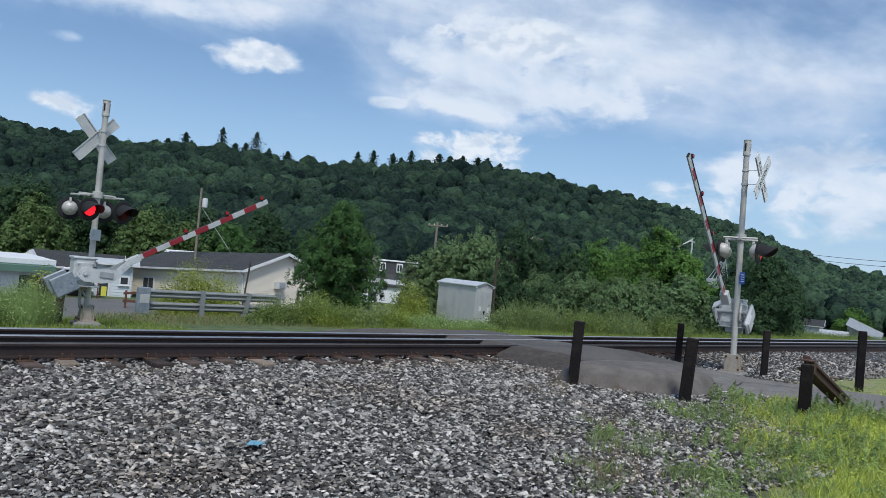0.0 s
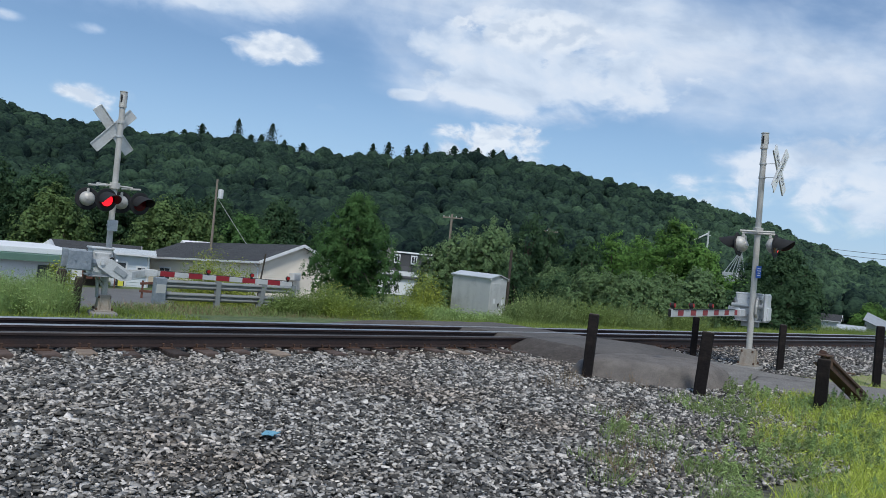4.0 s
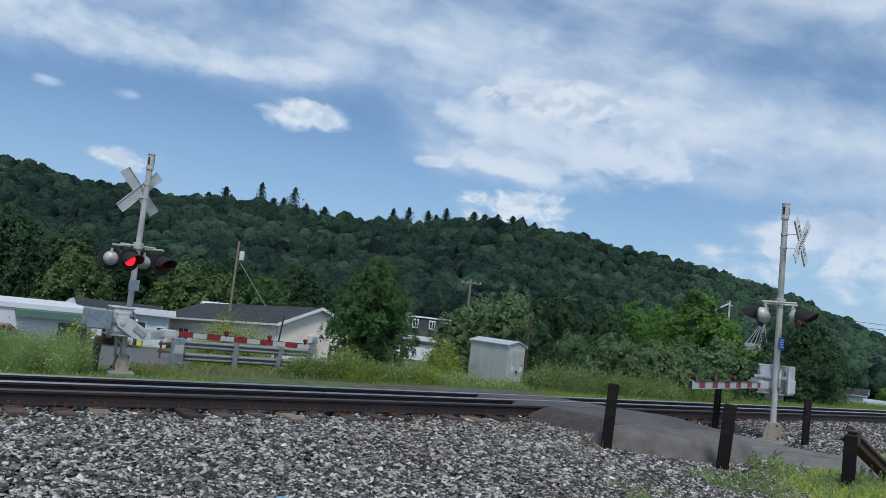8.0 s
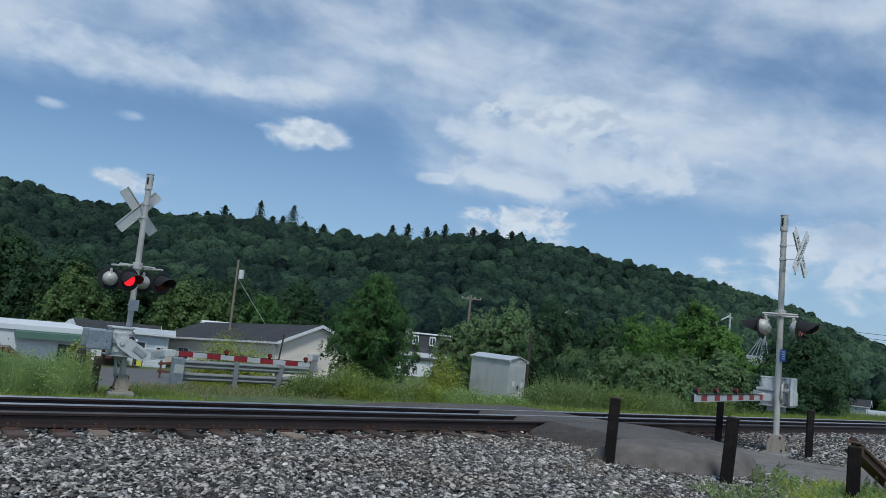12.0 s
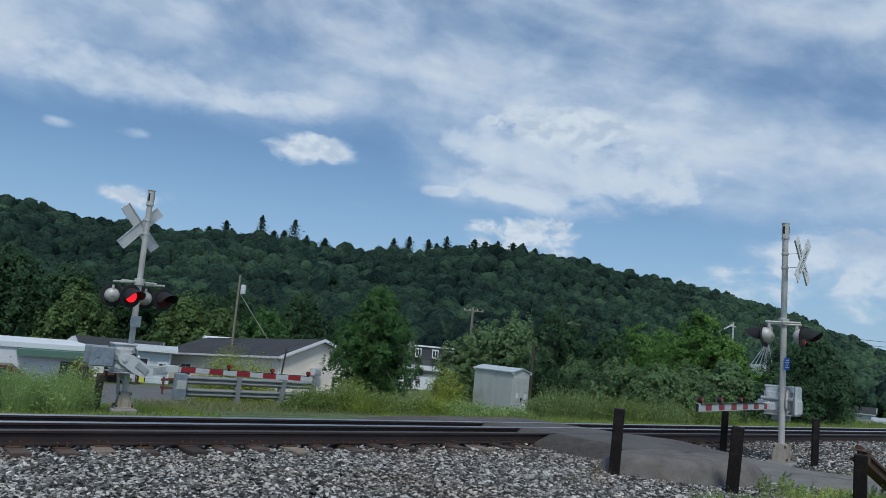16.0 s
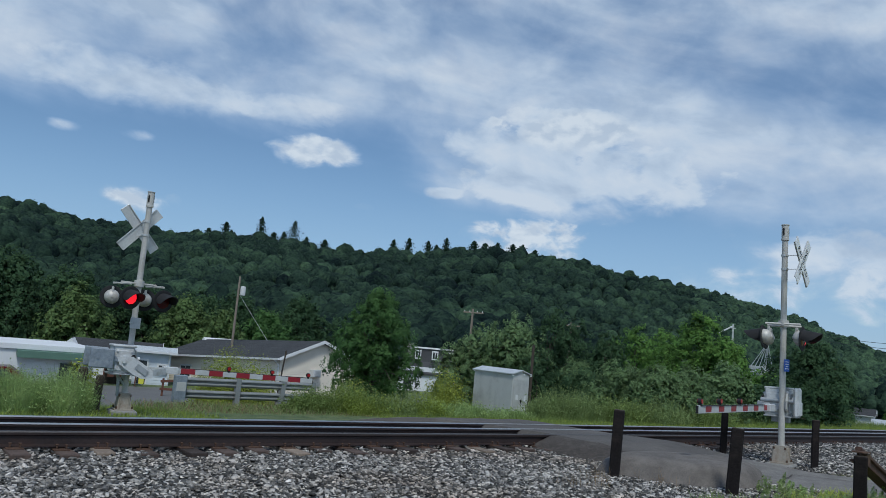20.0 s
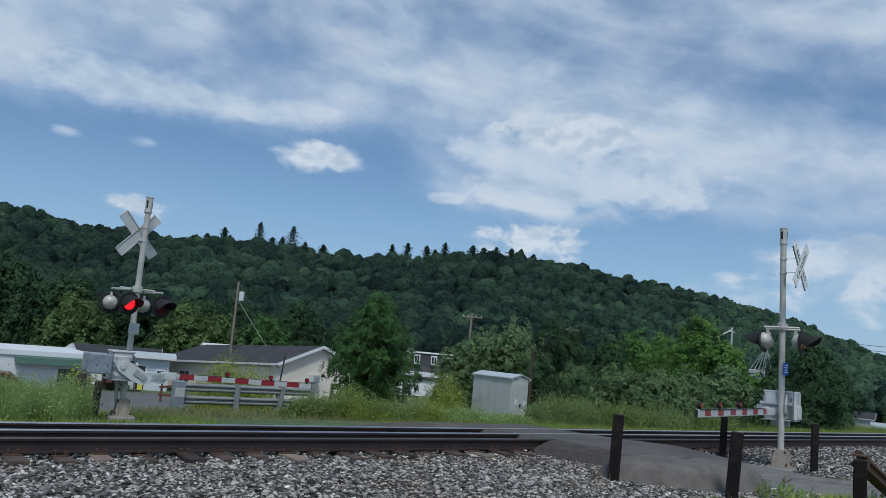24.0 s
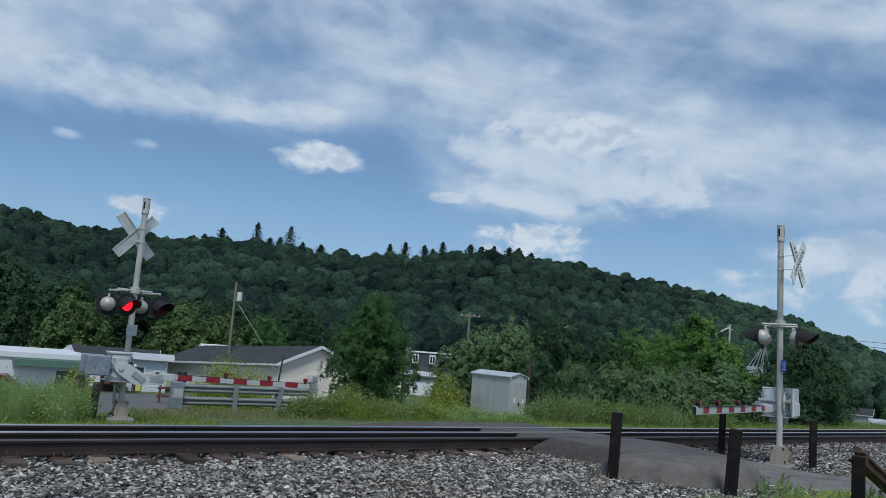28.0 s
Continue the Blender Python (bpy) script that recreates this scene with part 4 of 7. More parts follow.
    bulbs = [build_signal_lamp(gate, x, lamp_z, f, turned, away if f > 0 else (-12.0 if lane_side else 0.0)) for f in (1, -1) for x in (-0.37, 0.37)]
    # junction box and small plate
    if not lane_side:
        part("junction_box", Shape().box((0.17, 0.12, 0.20), (0.0, 0.10, 1.72), cut=0.015).box((0.19, 0.02, 0.22), (0, 0.165, 1.72), cut=0.008).box((0.15, 0.14, 0.03), (0, 0.02, 1.72)), CASE_WHITE, gate)
    # gate mechanism, strapped to the field side of the mast
    lid, shelf = ((0.405, 0.465), (0.46, 0.52)) if lane_side else ((0.44, 0.50), (0.52, 0.62))
    case = Shape().box((0.40, 0.46, 0.54), (0.17, 0.12, 1.08), cut=0.035).box((*lid, 0.04), (0.17, 0.12, 1.345), cut=0.012).box((0.32, 0.03, 0.40), (0.17, 0.36, 1.06), cut=0.012).box((0.30, 0.03, 0.40), (0.17, -0.12, 1.06), cut=0.012)
    part("mechanism_case", case, CASE_WHITE, gate, "pale grey gate mechanism case", at=low)
    if not lane_side:
        part("gasket", Shape().box((0.408, 0.468, 0.014), (0.17, 0.12, 1.333)).box((0.335, 0.012, 0.415), (0.17, -0.113, 1.06)).box((0.012, 0.38, 0.40), (-0.032, 0.12, 1.06)), BLACK, gate, "dark rubber seams", at=low)
    part("side_cover", Shape().box((0.02, 0.34, 0.36), (-0.042, 0.12, 1.06), cut=0.008), CASE_WHITE, gate, at=low)
    part("crank_hub", Shape().tube((0.17, 0.36, 1.06), (0.17, 0.42, 1.06), 0.10, sides=18).tube((0.17, 0.42, 1.06), (0.17, 0.45, 1.06), 0.045, sides=12), CASE_WHITE, gate, smooth=True, at=low)
    part("hub_cap", Shape().tube((0.0, 0.372, 1.14), (0.0, 0.40, 1.14), 0.045, sides=12), BLACK, gate, "black round cap", at=low)
    for dx, dz in ((-0.13, 0.17), (0.13, 0.17), (-0.13, -0.17), (0.13, -0.17)):
        part("cover_bolt", Shape().tube((0.17 + dx, 0.36, 1.06 + dz), (0.17 + dx, 0.39, 1.06 + dz), 0.018, sides=6), GALV, gate, at=low)
        part("cover_bolt", Shape().tube((0.17 + dx, -0.13, 1.06 + dz), (0.17 + dx, -0.16, 1.06 + dz), 0.018, sides=6), GALV, gate, at=low)
    det = Shape().box((*shelf, 0.025), (0.14, 0.08, 0.795), cut=0.006).box((0.05, 0.36, 0.12), (0.05, 0.04, 0.74), cut=0.01).tube((0.22, 0.10, 0.80), (0.03, 0.02, 0.55), 0.025, sides=8)
    part("mechanism_bracket", det, GALV, gate, "steel shelf of the mechanism", at=low)
    for z in (0.92, 1.26):
        part("mast_strap", Shape().lathe([(0.060, z - 0.02), (0.068, z - 0.02), (0.068, z + 0.02), (0.060, z + 0.02)], sides=16).box((0.05, 0.16, 0.03), (-0.06, 0, z)), GALV, gate, at=low)
    part("handle_loop", Shape().pipe([(-0.02, -0.10, 1.28), (-0.14, -0.12, 1.24), (-0.17, -0.12, 1.10), (-0.15, -0.11, 0.95), (-0.03, -0.10, 0.90)], 0.022), ALUMINIUM, gate, "bent pipe guard", smooth=True, at=low)
    part("cable_conduit", Shape().pipe([(0.20, 0.06, 0.78), (0.16, 0.05, 0.55), (0.14, 0.04, foot + 0.28)], 0.032), GALV, gate, smooth=True)
    # the arm, which turns about an axis along y
    pivot = part("gate_arm", Shape().tube((0, -0.30, 0), (0, 0.32, 0), 0.045, sides=14), GALV, gate, "gate arm striped red and white", smooth=True)
    pivot.matrix_basis = pose(0.05, 0.10, arm_z)
    yoke, end = Shape(), -0.80 - 0.296 * first
    if lane_side:
        # one bent steel strap leads from the guard side of the case to the arm
        for a, c in (((0.12, 0.30), (-0.26, 0.30)), ((-0.26, 0.30), (end + 0.06, 0.03))):
            yoke.sweep([(-0.012, -0.075), (0.012, -0.075), (0.012, 0.075), (-0.012, 0.075)], (a[0], a[1], -0.10), (c[0], c[1], -0.125))
    else:
        # two deep gusset plates that narrow to the arm
        for y in (-0.31, 0.31):
            side = [(0.26, 0.06), (-0.04, 0.09), (-0.16, 0.02), (-0.46, -0.16), (-0.46, -0.30), (-0.26, -0.33), (-0.08, -0.26), (0.20, -0.08)]
            k = len(side)
            yoke.add([(px, y + w, pz) for w in (-0.012, 0.012) for px, pz in side], [tuple(range(k)), tuple(range(2 * k - 1, k - 1, -1))] + [(i, (i + 1) % k, k + (i + 1) % k, k + i) for i in range(k)])
            yoke.sweep([(-0.012, -0.07), (0.012, -0.07), (0.012, 0.07), (-0.012, 0.07)], (-0.44, y, -0.20), (end, y * 0.12, -0.15))
        yoke.tube((-0.30, -0.31, -0.24), (-0.30, 0.31, -0.24), 0.03, sides=10)
    yoke.box((0.30, 0.16, 0.14), (end - 0.06, 0, -0.135), cut=0.01)
    part("arm_yoke", yoke, CASE_WHITE, pivot, "pale grey forked arm support")
    if not lane_side:
        for y in (-0.335, 0.335):
            part("yoke_cover", Shape().sweep([(-0.055, -0.006), (0.055, -0.006), (0.055, 0.006), (-0.055, 0.006)], (-0.12, y, -0.08), (-0.34, y, -0.22), up=(0, 1, 0)), GALV, pivot, "dull steel cover plate")
    weight = Shape()
    if lane_side:
        weight.box((weight_x + 0.03, 0.02, 0.10), (weight_x / 2, -0.28, 0.02), cut=0.006)
        weight.box((0.34, 0.08, 0.58), (0.16, -0.33, -0.02), cut=0.04).box((0.24, 0.03, 0.26), (0.16, -0.38, -0.14), cut=0.01)
        weight.tube((0.16, -0.33, 0.02), (0.16, 0.0, 0.02), 0.035, sides=10)
    else:
        for y in (-0.31, 0.31):
            weight.box((weight_x + 0.03, 0.02, 0.10), (weight_x / 2, y, 0.02), cut=0.006)
        weight.box((0.44, 0.10, 0.38), (weight_x + 0.02, 0.33, 0.02), cut=0.02).box((0.44, 0.10, 0.38), (weight_x + 0.02, -0.33, 0.02), cut=0.02)
        for dx in (-0.1, 0.1):
            weight.tube((weight_x + dx, -0.40, 0.02), (weight_x + dx, 0.40, 0.02), 0.018, sides=8)
    part("counterweight", weight, weight_mat, pivot, "grey steel counterweight plates")
    stripe = 0.296
    for k in range(first, 11):
        red = k % 2 == 1
        tall = (0.098 if red else 0.13) if lane_side else 0.105
        s = Shape().box((stripe * (0.86 if red and lane_side else 1.0), 0.036 if red else 0.032, tall), (-start - stripe * (k + 0.5), 0, -0.135), cut=0.004)
        if red and lane_side:
            s.box((stripe, 0.030, 0.13), (-start - stripe * (k + 0.5), 0, -0.135), cut=0.004, mat=1)
        part("stripe", s, (ARM_RED, ARM_WHITE) if red else ARM_WHITE, pivot, "red stripe" if red else "white stripe")
    part("end_cap", Shape().box((0.012, 0.045, 0.12), (-start - stripe * 11 - 0.006, 0, -0.135), cut=0.004), BLACK, pivot)
    part("lamp_cable", Shape().pipe([(-start + 0.02, -0.022, -0.075), (-start - stripe * 10.6, -0.022, -0.075)], 0.009, 6), CABLE, pivot)
    for d in (1.30, 2.28, 3.14):
        a = part("arm_lamp", Shape().box((0.05, 0.05, 0.05), (-start - d, 0, -0.065), cut=0.01).tube((-start - d, -0.03, -0.01), (-start - d, 0.03, -0.01), 0.045, sides=14), BLACK, pivot, "small twin-faced arm lamp")
        part("lamp_lens", Shape().tube((-start - d, -0.04, -0.01), (-start - d, 0.04, -0.01), 0.037, sides=14), REFLECTOR, a, "red lens")
    return gate, pivot, bulbs


# counterweight colours carry the light: bluish mottled reflection far, pale lit grey near
gate_far, arm_far, bulbs_far = build_gate("silver crossing gate with red lamps, seen from behind its crossbuck", pose(5.06, 16.69, -0.08, 0, 0, 175), -0.02, 0.97, 20, 10, STEEL_BLUE, 0.09, 2.21, 0.52, -28, 0, 0.79)
gate_near, arm_near, bulbs_near = build_gate("silver crossing gate with lettered crossbuck beside the lane", Matrix.Translation((15.2, 8.44, 0.37)) @ Matrix.Rotation(radians(-1.05), 4, Vector((0.875, 0.485, 0))) @ pose(0, 0, 0, 0, 0, 13), -0.30, 0.90, 14, -3, CASE_WHITE, 0.20, 2.14, 0.42, -13, -1, 0.90, 0.10, 0.02)
# a blue notice on the mast beside the lane
bl = part("blue_notice", Shape().box((0.15, 0.008, 0.24), cut=0.003), SIGN_BLUE, gate_near, "small blue notice plate", at=pose(-0.035, -0.085, 1.60, 0, 0, -22))
for k, w in enumerate((0.09, 0.11, 0.07, 0.10)):
    part("text_bar", Shape().box((w, 0.003, 0.016), (0, -0.006, 0.07 - 0.045 * k)), SIGN_WHITE, bl)


# ---- posts of old rail and timber by the lane ----
def build_posts():
    for x, y, h, w, d, rx, ry, rz in ((9.75, 8.04, 1.02, 0.20, 0.16, 0, 1.5, 32), (10.66, 6.64, 0.97, 0.23, 0.14, 0, 3.0, 28), (15.81, 8.08, 0.95, 0.17, 0.16, 0, 0, 36),
                                    (15.42, 9.85, 0.85, 0.17, 0.16, 0, 0.6, 40), (16.47, 6.47, 1.17, 0.19, 0.17, 0, -0.5, 30), (11.73, 5.34, 0.79, 0.23, 0.16, 0, 0, 24)):
        w, d = w * 0.76, d * 0.80
        z = land_z(x, y)
        p = thing("bollard", "dark weathered timber post set in the gravel", "post", at=pose(x, y, z, rx, ry, rz - 90), group="posts by the lane")
        s = Shape()
        s.box((w, d, h + 0.4), (0, 0, (h - 0.4) / 2), cut=0.014)
        part("post", s, POST_STEEL, p)
        part("post_top", Shape().box((w * 0.9, d * 0.9, 0.012), (0, 0, h + 0.002), cut=0.005), WOOD_DARK, p, "worn sawn top")
    brace = thing("rail_brace", "rusty steel rail leaning from a post to the ground", "brace")
    a, c = Vector((11.80, 5.42, 0.74)), Vector((13.95, 5.64, -0.03))
    part("rail_length", Shape().sweep([(x * 1.25, h * 1.15 - 0.08) for x, h in RAIL_OUTLINE], a, c), surface("orange_rust_rail", (0.045, 0.026, 0.020), (0.12, 0.062, 0.040), 0.7, 0.3, 30, 4, 0.3), brace)
    part("strap", Shape().box((0.22, 0.17, 0.02), (11.78, 5.36, 0.80), cut=0.005).box((0.10, 0.02, 0.16), (11.86, 5.30, 0.70)), SPIKE, brace, "rusty iron strap on the post")
    solo("steel_scrap", Shape().box((0.7, 0.08, 0.05), (0, 0, 0.02), cut=0.01), SPIKE, "rusty scrap of flat iron on the gravel", "scrap", at=pose(17.3, 7.5, land_z(17.3, 7.5) + 0.03, 0, 3, -20))


build_posts()


# ---- plants ----
def cards(rng, centres, normals, size, jitter=0.5, stretch=1.0):
    """Leaf-sized quads at the centres, facing roughly along the normals."""
    n = len(centres)
    nn = normals + rng.normal(0, jitter, (n, 3))
    nn /= np.linalg.norm(nn, axis=1, keepdims=True)
    ref = rng.normal(0, 1, (n, 3))
    u = np.cross(nn, ref)
    u /= np.linalg.norm(u, axis=1, keepdims=True)
    v = np.cross(nn, u)
    s = (np.asarray(size) * rng.uniform(0.6, 1.3, n))[:, None]
    bend = nn * s * rng.uniform(-0.25, 0.05, (n, 1))
    a, c = u * s * 0.5 * stretch, v * s * 0.5
    return np.stack([centres - a * 1.0 + bend, centres - c * 0.9, centres + a * 1.0 + bend, centres + c * 0.9], 1)


def clump_cards(rng, centres, out, radius, per, size, jitter=0.25):
    """Leaves on small rounded sprays: each spray has a centre, a way out of the crown and a radius."""
    n = len(centres)
    which = np.repeat(np.arange(n), per)
    d = rng.normal(0, 1, (n * per, 3))
    d /= np.linalg.norm(d, axis=1, keepdims=True)
    d += out[which] * 1.1 + np.array([0, 0, 0.35])
    d /= np.linalg.norm(d, axis=1, keepdims=True)
    c = centres[which] + d * (radius[which] * rng.uniform(0.45, 1.1, n * per))[:, None] * np.array([0.9, 0.9, 1.45])
    q = cards(rng, c, d, np.asarray(size)[which] if np.ndim(size) else np.full(n * per, size), jitter)
    return q, swell_of(q, centres[which], out[which], 0.5)


def blob_cards(rng, blobs, total, size, jitter=0.30, low=-0.45):
    """Leaf sprays over the rounded boughs of a crown; blobs: rows of centre and radii."""
    blobs = np.asarray(blobs, float)
    per = 46
    k = max(12, total // per)
    area = blobs[:, 3] * blobs[:, 5]
    which = rng.choice(len(blobs), k, p=area / area.sum())
    d = rng.normal(0, 1, (k, 3))
    d /= np.linalg.norm(d, axis=1, keepdims=True)
    d[:, 2] = np.where(d[:, 2] < low, -d[:, 2], d[:, 2])
    c = blobs[which, :3] + d * blobs[which, 3:6] * rng.uniform(0.80, 1.12, k)[:, None]
    return clump_cards(rng, c, d, size * rng.uniform(2.2, 4.2, k), per, size, jitter)


def inner_sprays(rng, blobs, per=150, depth=0.66, size=0.16):
    """The deeper leaf layer of each bough, in broad sprays."""
    n = len(blobs)
    which = np.repeat(np.arange(n), per)
    d = rng.normal(0, 1, (n * per, 3))
    d /= np.linalg.norm(d, axis=1, keepdims=True)
    d[:, 2] = np.where(d[:, 2] < -0.6, -d[:, 2], d[:, 2])
    c = blobs[which, :3] + d * blobs[which, 3:6] * (depth * rng.uniform(0.86, 1.06, n * per))[:, None]
    q = cards(rng, c, d, blobs[which, 3] * size, 0.4)
    return q, swell_of(q, blobs[which, :3], d, 0.5)


def limbs(s, rng, base, top, r, tips):
    base, top = Vector(base), Vector(top)
    mid = base.lerp(top, 0.5) + Vector((rng.uniform(-1, 1), rng.uniform(-1, 1), 0)) * r * 1.5
    s.tube(base, mid, r, r * 0.75, 9)
    s.tube(mid, top, r * 0.75, r * 0.3, 8)
    for t in tips:
        k = rng.uniform(0.35, 0.85)
        a = base.lerp(mid, k * 2) if k < 0.5 else mid.lerp(top, k * 2 - 1)
        e2 = a.lerp(Vector(t), 0.55) + Vector((0, 0, 0.12 * (Vector(t) - a).length))
        s.tube(a, e2, r * 0.35, r * 0.22, 6)
        s.tube(e2, t, r * 0.22, r * 0.08, 5)


OVAL = ((0.0, 0.45), (0.2, 0.86), (0.42, 1.0), (0.65, 0.86), (0.85, 0.55), (1.0, 0.16))
DOME = ((0.0, 0.80), (0.25, 1.0), (0.5, 0.95), (0.75, 0.72), (1.0, 0.24))


def build_tree(name, label, at, height, width, blobs_n, leaf_n, leaf_size, mat, seed, trunk_r=0.12, low=0.12, group="", outline=OVAL, rough=1.0):
    """A tree with trunk, limbs and a crown of separate boughs; outline: (height, half width) pairs of the crown as shares."""
    rng = np.random.default_rng(seed)
    tree = thing(name, label, "tree" if "tree" in name else "shrub", at=at, group=group)
    blobs = []
    for k in range(blobs_n):
        h = ((k + 0.5) / blobs_n) ** 0.92
        reach = width / 2 * float(np.interp(h, *zip(*outline)))
        rr = width * rng.uniform(0.095, 0.165) * (1.15 - 0.35 * h)
        a = 2.399963 * k + rng.uniform(-0.4, 0.4)
        out = max(0.0, reach - rr * 0.8) * rng.uniform(0.72, 1.0 + 0.16 * rough)
        blobs.append((math.cos(a) * out, math.sin(a) * out, height * (low + (1 - low) * h) - rr * 0.6, rr, rr, rr * rng.uniform(0.75, 1.0)))
    # fuller boughs about the stem close the crown's middle
    core = []
    for k in range(max(4, blobs_n // 6)):
        h = (k + 0.5) / max(4, blobs_n // 6) * 0.82
        rr = width / 2 * float(np.interp(h, *zip(*outline))) * 0.62
        core.append((rng.normal(0, 0.05) * width, rng.normal(0, 0.05) * width, height * (low + (1 - low) * h), rr, rr, max(rr, 0.12 * height)))
    wood = Shape()
    limbs(wood, rng, (0, 0, -0.2), (0, 0, height * 0.8), trunk_r, [b[:3] for b in blobs[::3]])
    part("trunk", wood, BARK, tree)
    layers = [inner_sprays(rng, np.array(core), 240, 0.9, 0.15), inner_sprays(rng, np.array(blobs), 90, 0.70, 0.16), blob_cards(rng, blobs, leaf_n, leaf_size)]
    part("crown", quads_mesh("crown", np.concatenate([q for q, _ in layers]), mat, swell=np.concatenate([w for _, w in layers])), (), tree)
    return tree


def bough_swell(u, ways, wide):
    """How far a crown reaches in the directions u (n, k, 3), as a share: rounded boughs about ways (n, b, 3) with dark clefts between."""
    best = np.zeros(u.shape[:2])
    for b0 in range(ways.shape[1]):
        dot = (u * ways[:, b0, None]).sum(2)
        best = np.maximum(best, np.sqrt(np.clip(1 - (1 - dot) / wide[:, b0, None], 0, 1)))
    return 0.62 + 0.40 * best


def heaped_crowns(rng, x, y, z, rad, tall, boughs, subdivisions, leaf_count, leaf):
    """Crowns of rounded boughs: the bodies' vertices and triangles, then leaf sprays lying over them."""
    ico = bmesh.new()
    bmesh.ops.create_icosphere(ico, subdivisions=subdivisions, radius=1.0)
    bmesh.ops.delete(ico, geom=[v for v in ico.verts if v.co.z < -0.30], context="VERTS")
    ico.verts.index_update()
    unit = np.array([v.co[:] for v in ico.verts])
    tri = np.array([[v.index for v in f.verts] for f in ico.faces])
    ico.free()
    n = len(x)
    ways = rng.normal(0, 1, (n, boughs, 3))
    ways[:, :, 2] = np.abs(ways[:, :, 2]) - 0.25
    ways /= np.linalg.norm(ways, axis=2, keepdims=True)
    wide = rng.uniform(0.10, 0.24, (n, boughs)) * (20 / boughs) ** 0.8
    axes, centre = np.stack([rad, rad, tall], 1), np.stack([x, y, z], 1)
    u = np.repeat(unit[None], n, 0)
    body = u * bough_swell(u, ways, wide)[..., None] * axes[:, None] + centre[:, None]
    faces = (tri[None] + len(unit) * np.arange(n)[:, None, None]).reshape(-1, 3)
    # leaf sprays
    pick = rng.integers(0, boughs, (n, leaf_count))
    way = np.take_along_axis(ways, pick[..., None], 1)
    w = way + rng.normal(0, 0.27, (n, leaf_count, 3))
    w /= np.linalg.norm(w, axis=2, keepdims=True)
    at = w * (bough_swell(w, ways, wide) * (0.985 + 0.10 * rng.random((n, leaf_count)) ** 3))[..., None] * axes[:, None]
    heart = way * 0.66 * axes[:, None]
    out = (at - heart) / (np.linalg.norm(at - heart, axis=2, keepdims=True) + 1e-6) * 0.72 + w * 0.28
    k = n * leaf_count
    c, out = (at + centre[:, None]).reshape(k, 3), out.reshape(k, 3)
    nn = out + rng.normal(0, 0.13, (k, 3))
    nn /= np.linalg.norm(nn, axis=1, keepdims=True)
    a = np.cross(nn, rng.normal(0, 1, (k, 3)))
    a /= np.linalg.norm(a, axis=1, keepdims=True)
    b0 = np.cross(nn, a)
    s = np.repeat(leaf, leaf_count)
    corners = []
    for i, j in ((1, 0), (0, 1), (-1, 0), (0, -1)):
        q = (s * rng.uniform(0.25, 0.80, k))[:, None]
        corners.append(c + a * q * i + b0 * q * j - nn * q * 0.12)
    return body.reshape(-1, 3), faces, len(tri), np.stack(corners, 1)


def triangle_mesh(name, v, faces, mat, tree=None):
    me = bpy.data.meshes.new(name)
    me.vertices.add(len(v))
    me.vertices.foreach_set("co", v.astype(np.float32).ravel())
    me.loops.add(3 * len(faces))
    me.loops.foreach_set("vertex_index", faces.astype(np.int32).ravel())
    me.polygons.add(len(faces))
    me.polygons.foreach_set("loop_start", np.arange(0, 3 * len(faces), 3, dtype=np.int32))
    me.materials.append(mat)
    me.update(calc_edges=True)
    me.shade_smooth()
    if tree is not None:
        me.attributes.new("tree", "FLOAT", "FACE").data.foreach_set("value", np.asarray(tree, dtype=np.float32))
    return me


